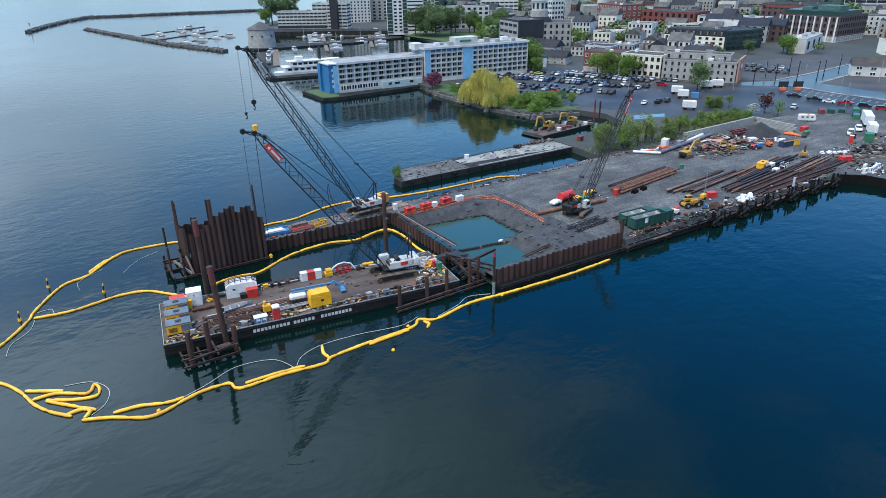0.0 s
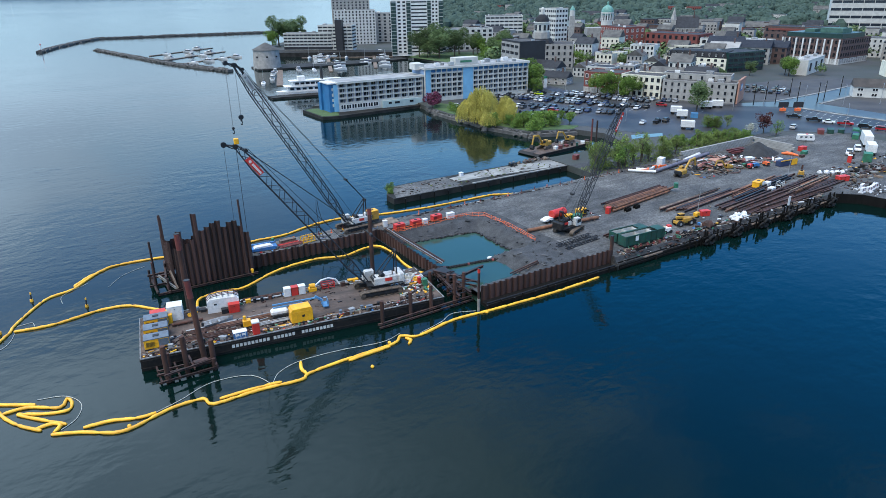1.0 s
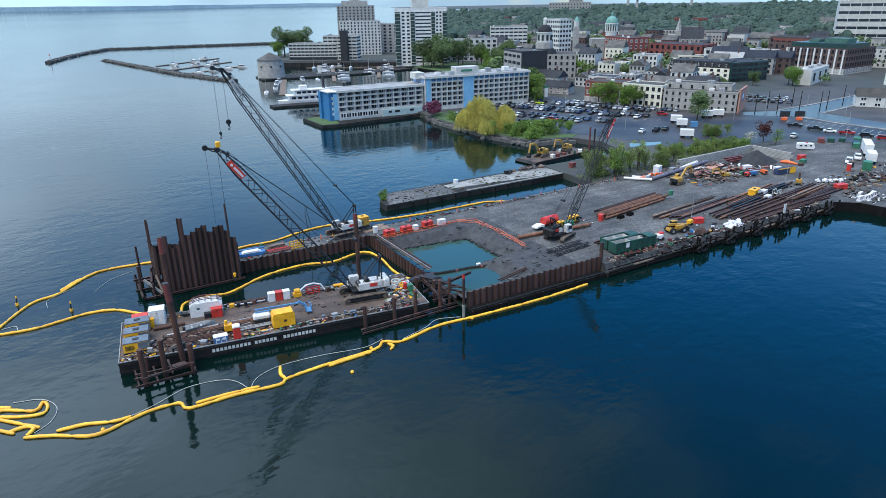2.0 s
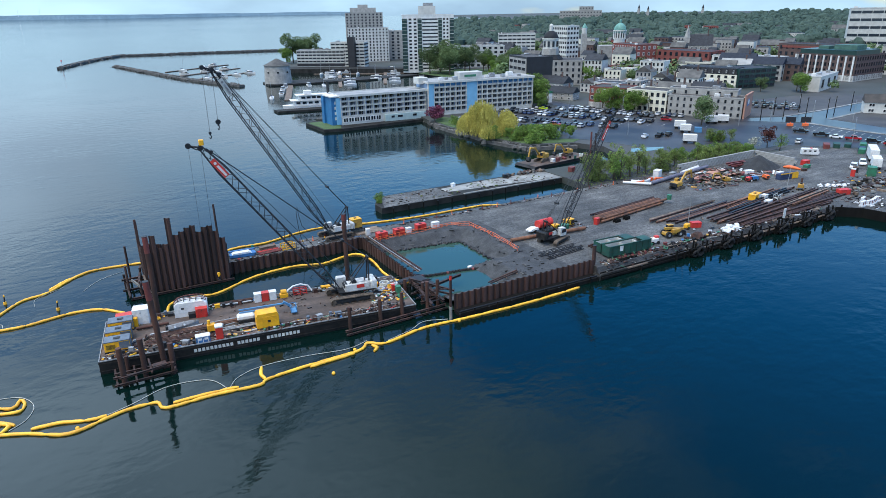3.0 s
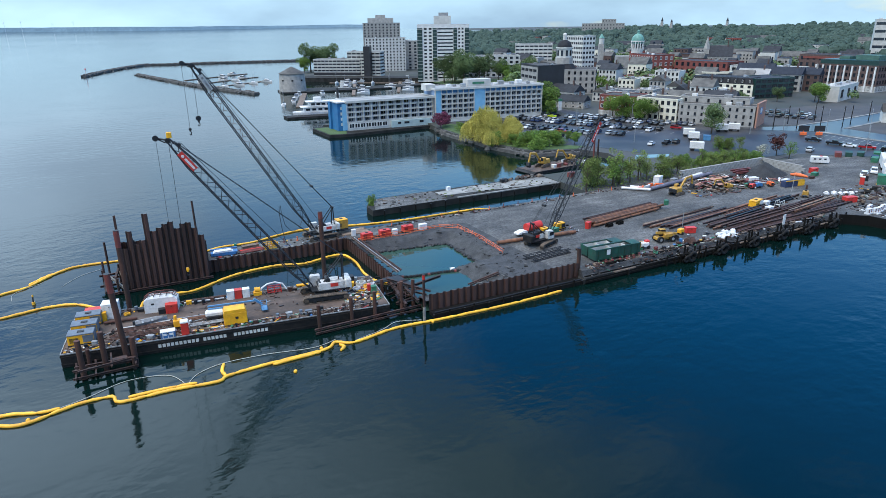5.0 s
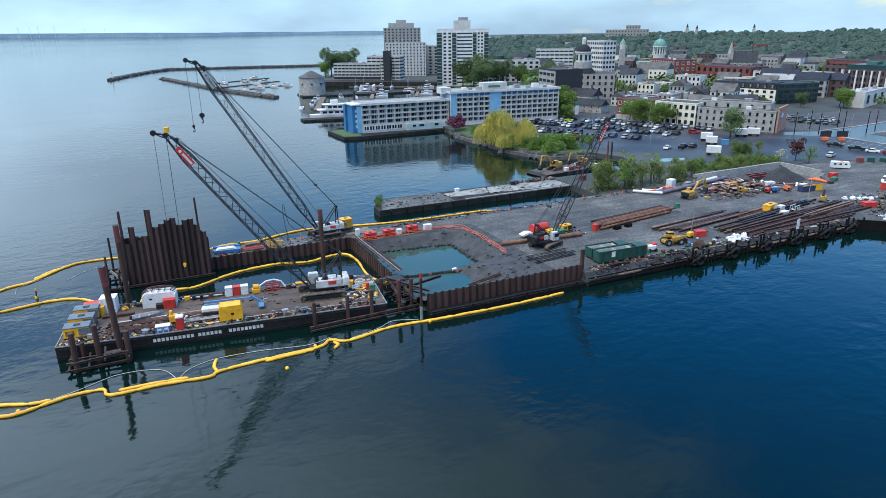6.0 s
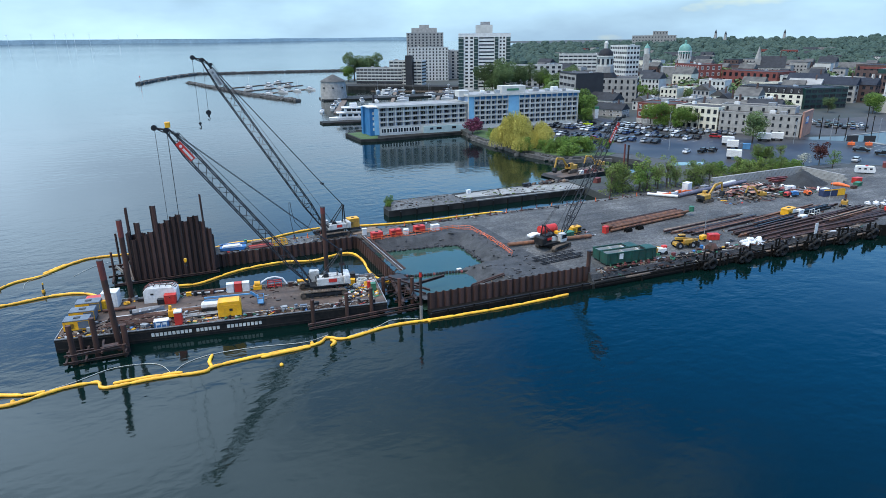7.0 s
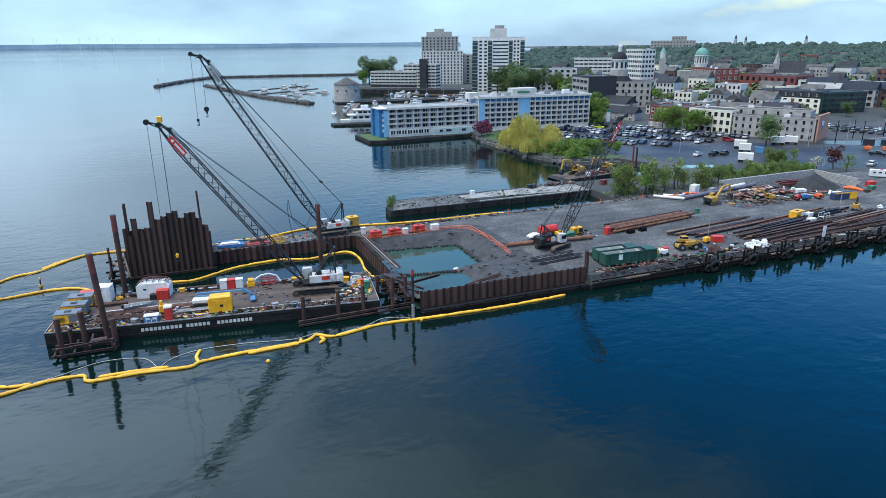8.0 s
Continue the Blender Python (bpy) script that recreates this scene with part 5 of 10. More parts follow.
part("wall_return", G().box(-3.4, 9.6, 7.7, 2.6, 3.0, 12.5), "hotel_blue", st)
part("roof", G().box(-1.9, 4.6, 14.4, 5.0, 10.6, 0.5), "white", st)
for i in range(4):
    part("slot_window", G().box(-2.0, -0.03, 4.4 + i * 2.4, 0.9, 0.08, 1.3), "off_white", st)
wing = hotel_wing("taller hotel wing with balconies and a blue top floor", (162.6, 278.6), (221.4, 272.8), 16, 1.6, 3.4, 6, 2.38, 20, (0, 7, 8), "hotel_inner")
part("top_band", G().box(30, 0.95, 16.5, 58.6, 0.6, 2.3), "hotel_blue", wing)
part("plant_room", G().box(26, 9, 19.7, 13, 6, 3.4, ch=0.1), "off_white", wing)
part("sign_bar", G().box(25.5, 5.9, 19.6, 6.5, 0.12, 1.0), "light_green", wing, "green sign shape on the roof room")
part("plant_room", G().box(-0.5, 9, 18.4, 5.0, 7, 3.0, ch=0.1), "off_white", wing)
for i, (x, y, s) in enumerate(((10, 8, 1.4), (14, 10, 1.0), (17, 6, 1.6), (36, 8, 1.2), (40, 10, 1.8), (45, 7, 1.3), (50, 9, 2.0), (54, 6, 1.1))):
    part("roof_unit", G().box(x, y, 18.1 + s / 2, s * 1.6, s * 1.3, s, ch=0.06), ("white", "grey", "galv")[i % 3], wing)
solid("hotel_quay", G().prism([(105.8, 297.5), (106.6, 274.6), (115, 272.8), (160, 276.3), (161, 296), (130, 318), (112, 302)], -4, 1.3), "dark_concrete", "dark concrete quay round the hotel", "quay", "structure")
solid("lawn", G().prism([(106.6, 296.5), (107.4, 275.6), (114.6, 274), (117, 281), (113, 297)], 1.2, 1.42), "grass", "strip of green lawn at the quay end", "lawn", "structure")

# town fronts along the shore street
building("red brick three-storey house with pale windows", (246.0, 256.5), (253.8, 239.2), 16, 2, 12.4, "brick", "roof_tar", 3, 6, ww=0.5, base="limestone", shape="flat")
bt = building("cream painted terrace with dark windows", (254.2, 238.2), (261.3, 218.8), 14, 2, 12.4, "cream", "roof_tar", 3, 7, "dark", ww=0.5)
building("pale grey stone block with small windows", (261.6, 218.0), (277.4, 188.4), 10, 2, 11.0, "limestone", "roof_tar", 3, 11, "dark", ww=0.3, wh=0.5, sides=False)
building("pale grey stone upper block behind the front", (267.0, 222.5), (281.6, 195.0), 9, 2, 13.6, "limestone", "roof_tar", 4, 6, "dark", ww=0.2, sides=False)
en = building("pink brick end building beside the parking lot", (277.7, 188.0), (278.0, 187.4), 17, 2, 12.4, "pink_brick", "roof_tar", 3, 0, stuff=False)
part("wall_sign", G().box(0.75, 6.5, 9.0, 0.12, 5.0, 3.0), "blue", en, "blue and white painted wall picture", m=None)
part("sign_shape", G().box(0.84, 6.5, 9.0, 0.06, 3.6, 1.6).box(0.84, 6.0, 10.0, 0.06, 2.0, 0.6), "white", en)
building("long building with a dark slate mansard roof", (360, 301), (372.8, 264.2), 18, 2, 10.4, "cream", "roof_dark", 3, 9, "dark", shape="mansard", rise=3.8)
building("dark green glass-fronted block", (373.4, 263.2), (404, 259), 22, 2, 13.6, "dark_green", "roof_dark", 4, 7, "dark", ww=0.8, wh=0.6)
bb = building("large brown brick block with white pilasters", (464, 287), (466.5, 245), 40, 2, 18.4, "brown_brick", "roof_tar", 4, 16, "dark", ww=0.55, wh=0.6, base="off_white", sides="right", stuff=False)
for i in range(9):
    part("pilaster", G().box(1.2 + i * 4.9, -0.35, 10, 0.9, 0.7, 16.4), "white", bb)
part("attic_storey", G().box(21, 19, 20.0, 38, 32, 3.2), "dark_green", bb)
part("roof_room", G().box(28, 18, 22.8, 15, 13, 3.6), "copper_dark", bb)
part("roof_room", G().box(13, 16, 22.3, 7, 8, 2.4), "copper_dark", bb)
dk = building("black-clad block with a pale stone flank", (250.8, 317.6), (267.5, 314.2), 26, 2, 23.4, "dark_clad", "roof_tar", 6, 0, stuff=True)
part("pale_flank", G().box(-0.15, 13, 12.6, 0.4, 25, 20), "limestone", dk)
for i in range(4):
    for s in range(5):
        part("window", WIN["dark"], "", dk, m=Matrix.Translation((-0.36, 4 + i * 6, 5 + s * 3.9)) @ Matrix.Rotation(radians(-90), 4, "Z") @ Matrix.Diagonal((4.6, 1, 1.6, 1)))
building("grey stone gabled house by the parking lot", (256, 316), (262, 297), 11, 2, 9.5, "limestone", "roof_dark", 2, 5, shape="gable")
building("low stone house with a dark roof", (247, 300), (256, 281), 9, 2, 6.0, "limestone", "roof_dark", 2, 5, shape="gable")
wh = building("white stone public building", (292, 356), (312, 338), 26, 2, 17.5, "limestone", "roof_tar", 4, 7, "dark", ww=0.35)
tw = thing("bell_tower", "white stone clock tower with a small dark dome", "tower", Matrix.Translation((303, 361, 0)))
part("tower_base", G().box(0, 0, 9, 13, 13, 18, -40).cyl((0, 0, 18), (0, 0, 21), 9.0, 6.4, n=8), "roof_dark", tw, "dark lead roof under the tower")
part("tower_wall", G().cyl((0, 0, 20), (0, 0, 25), 6.0, n=8), "limestone", tw)
part("colonnade", G().cyl((0, 0, 25), (0, 0, 31), 5.1, n=16), "off_white", tw, smooth=40)
for i in range(10):
    t = i * math.pi / 5
    part("opening", G().box(5.0 * math.cos(t), 5.0 * math.sin(t), 28, 0.6, 1.5, 3.6, math.degrees(t)), "glass_dark", tw)
part("cornice", G().cyl((0, 0, 31), (0, 0, 31.7), 5.8, n=16), "off_white", tw)
part("dome", G().ball((0, 0, 31.6), 5.0, 16, 10, 1.0), "roof_dark", tw, smooth=60)
part("lantern", G().cyl((0, 0, 36), (0, 0, 39.5), 1.3, n=10).ball((0, 0, 39.5), 1.4, 10, 6), "off_white", tw, smooth=50)
hd = thing("domed_hall", "stone hall with a pale green copper dome", "hall", Matrix.Translation((477, 474.5, 0)))
part("wall", G().box(0, 6, 8, 30, 18, 16, -35), "limestone", hd)
part("drum", G().cyl((0, 0, 15), (0, 0, 30), 5.2, n=20), "off_white", hd, smooth=40)
for i in range(14):
    t = i * math.pi / 7
    part("column", G().cyl((5.6 * math.cos(t), 5.6 * math.sin(t), 22), (5.6 * math.cos(t), 5.6 * math.sin(t), 29), 0.35, n=8), "white", hd, smooth=40)
    part("opening", G().box(5.0 * math.cos(t + 0.22), 5.0 * math.sin(t + 0.22), 25.2, 0.5, 0.9, 4.0, math.degrees(t + 0.22)), "glass_dark", hd)
part("cornice", G().cyl((0, 0, 29), (0, 0, 30), 6.2, n=20), "off_white", hd)
part("dome", G().ball((0, 0, 30), 5.8, 20, 12, 1.1), "roof_green", hd, smooth=60)
part("lantern", G().cyl((0, 0, 35.5), (0, 0, 38.5), 1.0, n=10).ball((0, 0, 38.5), 1.1, 10, 6), "roof_green", hd, smooth=50)
ct = thing("church_tower", "slim pale church tower with green cap", "tower", Matrix.Translation((436, 478, 0)))
part("shaft", G().box(0, 0, 14, 4.6, 4.6, 28, -30), "limestone", ct)
part("belfry", G().cyl((0, 0, 28), (0, 0, 33), 2.4, n=8), "off_white", ct)
part("cap", G().cyl((0, 0, 33), (0, 0, 37), 2.6, 0.2, n=8), "roof_green", ct)
ch = building("stone church with a steep dark roof", (550, 458), (566, 439), 16, 2, 14, "limestone", "roof_dark", 2, 6, shape="gable", rise=10)
part("spire", G().box(1, 4, 11, 5, 5, 20).cyl((1, 4, 21), (1, 4, 33), 3.0, 0.1, n=4), "limestone", ch)
building("white office block with dark window bands", (383.5, 462), (383.5, 440), 13, 2, 36, "off_white", "roof_tar", 9, 9, "dark", ww=0.62, wh=0.5, far=True)
building("stepped brown and white terrace block", (403, 570), (434, 549), 24, 2, 26, "off_white", "roof_tar", 7, 8, "dark", ww=0.85, wh=0.4, far=True)
building("red brick hall with arched windows", (431, 435), (424, 400), 20, 2, 21, "brick", "roof_tar", 4, 10, "white", ww=0.4)
building("low red brick warehouse with dark roof", (440, 392), (446, 345), 22, 2, 17, "brick", "roof_dark", 3, 9, far=True)
building("white hall with tall windows", (456, 318), (460, 296), 16, 2, 15, "off_white", "roof_white", 2, 4, "dark", ww=0.2, wh=0.6)
gb = building("dark grey block with a red band under its roof", (520, 338), (527, 292), 26, 2, 21, "brown_brick", "roof_dark", 4, 10, "dark", ww=0.4, far=True)
part("red_band", G().box(23, -0.15, 19.2, 40, 0.3, 1.6), "brick", gb, "red band below the roof edge")
building("wide pale hospital block on the skyline", (1157, 1392), (1238, 1323), 40, 2, 40, "limestone", "roof_tar", 5, 14, "dark", ww=0.35, wh=0.35, far=True)
building("tall grey hospital centre on the skyline", (1195, 1360), (1222, 1337), 30, 2, 50, "limestone", "roof_tar", 6, 5, "dark", ww=0.35, wh=0.35, far=True)
for x, y, h in ((1304, 1261, 40), (1320, 1245, 36), (1406, 1149, 38)):
    st = thing("church_tower", "slim grey steeple rising over far woods", "tower", Matrix.Translation((x, y, land(x, y) - 1)), "far steeples")
    part("shaft", G().box(0, 0, h * 0.34, 6, 6, h * 0.68, 30), "limestone", st)
    part("belfry", G().cyl((0, 0, h * 0.68), (0, 0, h * 0.78), 2.8, n=8), "limestone", st)
    part("cap", G().cyl((0, 0, h * 0.78), (0, 0, h), 3.0, 0.2, n=8), "roof_dark", st)
building("pale concrete office slab with long bands", (712, 394), (752, 330), 40, 2, 46, "off_white", "roof_tar", 6, 8, "dark", ww=0.94, wh=0.35, far=True)
building("low white shed by the open lot", (398, 226), (436, 238), 9, 2, 10.5, "off_white", "roof_white", 1, 3, "dark", ww=0.3)
building("low cream stone house by the open lot", (428, 196), (444, 178), 12, 2, 10, "cream", "roof_tar", 2, 5, "dark")
building("small grey gabled house by the road", (340, 168), (354, 148), 10, 2, 7.0, "off_white", "roof_tar", 2, 4, shape="gable")

for a_, b_, dpt, zt, wl_, rf_, shp_ in (((384, 286), (392, 268), 12, 12, "off_white", "roof_white", "gable"), ((396, 272), (404, 252), 13, 13, "limestone", "navy_roof", "gable"), ((408, 262), (414, 246), 12, 13, "brown_brick", "navy_roof", "gable"), ((378, 262), (384, 246), 11, 9, "cream", "roof_tar", "flat"), ((400, 300), (410, 278), 13, 14, "limestone", "navy_roof", "gable"), ((372, 306), (380, 290), 12, 13, "cream", "roof_tar", "flat"), ((415, 318), (426, 296), 13, 15, "off_white", "roof_tar", "flat")):
    a_, b_ = (a_[0] + 28, a_[1] + 22), (b_[0] + 28, b_[1] + 22)
    building({"off_white": "whitewashed", "limestone": "grey stone", "brown_brick": "brown brick", "cream": "cream rendered"}[wl_] + " town house near the open lot", a_, b_, dpt, 2, zt, wl_, rf_, 3, 4, "dark", shape=shp_, stuff=False)

# waterfront towers
def tower(label, A, B, depth, z1, floors, bays, bands):
    b = building(label, A, B, depth, 2, z1, "white", "roof_grey", floors, 0, stuff=False)
    L = (Vector(A) - Vector(B)).length
    fh = (z1 - 2) / floors
    for x0, x1, kind in bands:
        if kind == "glass":
            part("glass_bay", G().box((x0 + x1) / 2 * L, 0.1, (z1 + 2) / 2 - 1, (x1 - x0) * L, 1.4, z1 - 5), "dark_green", b)
            for s in range(floors - 1):
                part("balcony", G().box((x0 + x1) / 2 * L, -0.7, 4.0 + s * fh, (x1 - x0) * L, 0.5, 0.28), "off_white", b)
        elif kind == "band":
            for s in range(floors - 1):
                part("window_band", G().box((x0 + x1) / 2 * L, -0.02, 4.4 + s * fh, (x1 - x0) * L, 0.16, fh * 0.38), "glass_dark", b)
        else:
            for s in range(floors - 1):
                for i in range(2):
                    part("window", WIN["stone"], "", b, m=Matrix.Translation((x0 * L + (i + 0.5) * (x1 - x0) * L / 2, -0.02, 4.4 + s * fh)) @ Matrix.Diagonal(((x1 - x0) * L * 0.3, 1, fh * 0.55, 1)))
    return b
t2 = tower("white high-rise apartment tower with dark glass bays", (259.5, 501), (297.8, 482), 24, 46.5, 16, 8, ((0.0, 0.1, "glass"), (0.11, 0.3, "win"), (0.3, 0.38, "glass"), (0.39, 0.69, "band"), (0.70, 0.77, "glass"), (0.78, 0.91, "win"), (0.92, 1.0, "glass")))
part("roof_room", G().box(21, 12, 50, 14, 14, 7), "off_white", t2)
part("roof_room", G().box(22, 12, 54.5, 8, 8, 3), "grey", t2)
t1 = building("tan stepped apartment tower", (265, 639), (299.6, 625), 26, 2, 48, "limestone", "roof_grey", 17, 10, "stone", ww=0.4, stuff=False, far=True)
part("roof_room", G().box(18, 13, 50.5, 26, 16, 5).box(18, 13, 54, 10, 12, 4), "limestone", t1)
building("pale lower block before the tan tower", (262.5, 628.5), (300, 613.5), 12, 2, 34, "off_white", "roof_grey", 11, 12, "stone", ww=0.4, sides=False, far=True)
building("grey low-rise between the towers", (302, 640), (330, 622), 14, 2, 30, "limestone", "roof_grey", 9, 6, "dark", sides=False, far=True)
building("white low apartment block", (310, 505), (352, 486), 16, 2, 20, "off_white", "roof_grey", 5, 9, "dark", ww=0.5)
qh = building("long white waterfront hotel with window bands", (196, 588), (231, 562), 16, 4, 17.6, "off_white", "roof_grey", 5, 12, "dark", ww=0.86, wh=0.45, base="dark_clad")
building("upper white block of the waterfront hotel", (222, 570), (246, 551), 14, 4, 24, "off_white", "roof_grey", 7, 7, "dark", ww=0.86, wh=0.42)
solid("stair_shaft", G().box(236, 555, 14, 6, 6, 30, -38), "dark_clad", "dark stair shaft of the waterfront hotel", "building")
solid("boardwalk", G().prism([(184, 596), (182, 568), (232, 534), (284, 495), (286, 512), (240, 556), (196, 592)], -3, 3.6), "dark_concrete", "dark covered quay under the waterfront hotel", "quay", "structure")


# ---- round stone tower, breakwaters, marina ----
mt = thing("round_fort", "round grey stone fort tower with a shallow cone roof", "fort", Matrix.Translation((149, 489, 0)))
part("wall", G().cyl((0, 0, -1), (0, 0, 13.6), 10.2, 9.2, n=28), "limestone", mt, smooth=40)
part("roof", G().cyl((0, 0, 13.6), (0, 0, 18.4), 10.0, 0.6, n=28), "roof_grey", mt, "grey metal cone roof")
for t in (-150, -105, -60):
    part("gun_port", G().box(9.6 * math.cos(radians(t)), 9.6 * math.sin(radians(t)), 9.0, 0.6, 1.3, 1.0, t), "glass_dark", mt)
solid("fort_spit", G().prism([(138, 476), (158, 474), (215, 470), (262, 478), (262, 492), (200, 492), (164, 502), (140, 500)], -3, 1.0), "dark_concrete", "low stone spit under the fort", "quay", "structure")

def rubble(name, label, pts, width, h, seed):
    """A bank of tumbled stones along a line."""
    r = random.Random(seed)
    g = G()
    for (x0, y0), (x1, y1) in zip(pts, pts[1:]):
        L = math.hypot(x1 - x0, y1 - y0)
        dx, dy = (x1 - x0) / L, (y1 - y0) / L
        g.side([(0, -2), (L, -2), (L, h * 0.7), (0, h * 0.7)], (x0, y0, 0), (x1, y1, 0), width * 0.6)
        for _ in range(int(L * width * 0.16)):
            a, b = r.uniform(0, L), r.gauss(0, width * 0.26)
            s = r.uniform(0.5, 1.3)
            z = h * (1 - min(1, abs(b) / (width * 0.6)) ** 1.3)
            g.ball((x0 + dx * a - dy * b, y0 + dy * a + dx * b, z - s * 0.4), s, 5, 4, 0.7, 0.3, r)
    return solid(name, g, "rock", label, "breakwater", "structure")
rubble("breakwater", "long grey rubble breakwater far out", [(8.5, 758), (24, 812), (50, 880), (76, 930), (180, 918), (330, 894)], 9, 2.6, 1)
rubble("breakwater_inner", "grey rubble breakwater before the marina", [(58.5, 752), (70, 690), (84, 622), (97, 557), (121, 486)], 7, 2.2, 2)
rubble("shore_rocks", "tumbled shore rocks below the lot", [(160.5, 277), (155.5, 262), (154.6, 244), (155.6, 228), (155, 214), (159.6, 194), (178, 187)], 4, 1.8, 3)
lt = thing("harbour_light", "small white harbour light on the breakwater end", "beacon", Matrix.Translation((11, 764, 2.4)))
part("mast", G().cyl((0, 0, 0), (0, 0, 4.5), 0.5, 0.35, 8), "white", lt)
part("lamp_top", G().cyl((0, 0, 4.5), (0, 0, 5.6), 0.7, 0.5, 8), "red", lt)

def dock(x0, y0, x1, y1, w=2.6):
    solid("floating_dock", G().side([(0, -0.3), (math.hypot(x1 - x0, y1 - y0), -0.3), (math.hypot(x1 - x0, y1 - y0), 0.55), (0, 0.55)], (x0, y0, 0), (x1, y1, 0), w), "lumber", "long grey-brown floating marina dock", "dock", group="marina docks")
for q in ((179, 440, 222, 552), (214, 440, 270, 560), (126, 392, 152, 470, 4), (100, 560, 156, 600), (96, 600, 158, 650), (92, 650, 158, 700), (196, 545, 262, 505)):
    dock(*q)

def boat_proto(label, L, kind):
    b = thing("motor_boat", label, "boat", group="moored boats")
    w = L * 0.3
    n = 9
    rows = []
    for i in range(n):
        t = i / (n - 1)
        hw = w / 2 * (1 - max(0, (t - 0.45) / 0.55) ** 2.2) * (0.9 + 0.1 * min(1, t * 5))
        rows.append([(t * L - L / 2, -hw, 1.0 + 0.5 * t), (t * L - L / 2, -hw * 0.72, -0.3), (t * L - L / 2, hw * 0.72, -0.3), (t * L - L / 2, hw, 1.0 + 0.5 * t)])
    g = G()
    g.v = [p for r_ in rows for p in r_]
    for i in range(n - 1):
        k = i * 4
        g.f += [(k, k + 4, k + 5, k + 1), (k + 1, k + 5, k + 6, k + 2), (k + 2, k + 6, k + 7, k + 3), (k + 3, k + 7, k + 4, k)]
    g.f += [(0, 1, 2, 3), tuple((n - 1) * 4 + j for j in range(4))]
    part("hull", g, "white", b)
    if kind == "cruiser":
        part("cabin", G().side([(0, 0), (L * 0.5, 0), (L * 0.4, 1.1), (L * 0.08, 1.3)], (-L * 0.3, 0, 1.15), (L * 0.2, 0, 1.15), w * 0.74), "white", b)
        part("windscreen", G().side([(0, 0), (L * 0.44, 0), (L * 0.38, 0.62), (0, 0.62)], (-L * 0.26, 0, 1.45), (L * 0.18, 0, 1.45), w * 0.78), "glass_dark", b)
        part("flybridge", G().box(-L * 0.12, 0, 2.62, L * 0.24, w * 0.6, 0.4, ch=0.1), "white", b)
        part("cockpit", G().box(-L * 0.36, 0, 1.12, L * 0.2, w * 0.66, 0.12), "lumber", b)
        part("canopy", G().box(-L * 0.3, 0, 2.7, L * 0.2, w * 0.8, 0.12), "navy_canvas", b)
    else:
        part("cabin", G().box(-L * 0.05, 0, 1.55, L * 0.36, w * 0.6, 0.6, ch=0.15), "white", b)
        part("mast", G().cyl((L * 0.06, 0, 1.3), (L * 0.06, 0, L * 1.15), 0.09, n=6), "galv", b)
        part("furled_sail", G().cyl((L * 0.05, 0, 2.4), (-L * 0.36, 0, 2.3), 0.2, n=8), "navy_canvas", b)
    return b
protos = [boat_proto("white motor cruiser moored at a marina dock", 11, "cruiser"), boat_proto("white sailing yacht with bare mast at a dock", 9, "sail")]
br = random.Random(8)
spots = []
for (x0, y0, x1, y1), k in (((179, 440, 222, 552), 6), ((214, 440, 270, 560), 6), ((100, 560, 156, 600), 4), ((96, 600, 158, 650), 3), ((92, 650, 158, 700), 3), ((196, 545, 262, 505), 5)):
    for i in range(k):
        t = (i + 0.5) / k
        for s in (-1, 1):
            if br.random() < 0.62:
                L = math.hypot(x1 - x0, y1 - y0)
                nx_, ny_ = -(y1 - y0) / L, (x1 - x0) / L
                spots.append((x0 + (x1 - x0) * t + nx_ * s * 7.2, y0 + (y1 - y0) * t + ny_ * s * 7.2, math.degrees(math.atan2(ny_, nx_)) + (0 if s > 0 else 180)))
spots += [(140, 448, 70), (146, 462, 75), (132, 425, 72), (120, 405, 70)]
for i, (x, y, a) in enumerate(spots):
    proto = protos[1 if (br.random() < 0.3) else 0]
    copy_thing(proto, Matrix.Translation((x, y, 0)) @ Matrix.Rotation(radians(a), 4, "Z"))
protos[0].matrix_basis = Matrix.Translation((163, 462, 0)) @ Matrix.Rotation(radians(80), 4, "Z")
protos[1].matrix_basis = Matrix.Translation((171, 452, 0)) @ Matrix.Rotation(radians(80), 4, "Z")

# paddle ferry at its dock
solid("ferry_dock", G().prism([(106, 352), (106, 344), (150, 336), (190, 330), (192, 338), (150, 345)], -3, 1.0), "dark_concrete", "dark ferry dock behind the hotel", "quay", "structure")
fe = thing("tour_boat", "white three-deck tour boat with two dark funnels", "boat", Matrix.Translation((131, 352.5, 0)) @ Matrix.Rotation(radians(-11), 4, "Z"))
g = G()
hull = []
for i in range(11):
    t = i / 10
    hw = 4.6 * min(1, 0.35 + t * 4) * (1 if t < 0.97 else 0.9)
    hull.append([(-19 + 38 * t, -hw, 2.2), (-18.5 + 37 * t, -hw * 0.9, -0.5), (-18.5 + 37 * t, hw * 0.9, -0.5), (-19 + 38 * t, hw, 2.2)])
g.v = [p for r_ in hull for p in r_]
for i in range(10):
    k = i * 4
    g.f += [(k, k + 4, k + 5, k + 1), (k + 1, k + 5, k + 6, k + 2), (k + 2, k + 6, k + 7, k + 3), (k + 3, k + 7, k + 4, k)]
g.f += [(0, 1, 2, 3), (40, 41, 42, 43)]
part("hull", g, "white", fe)
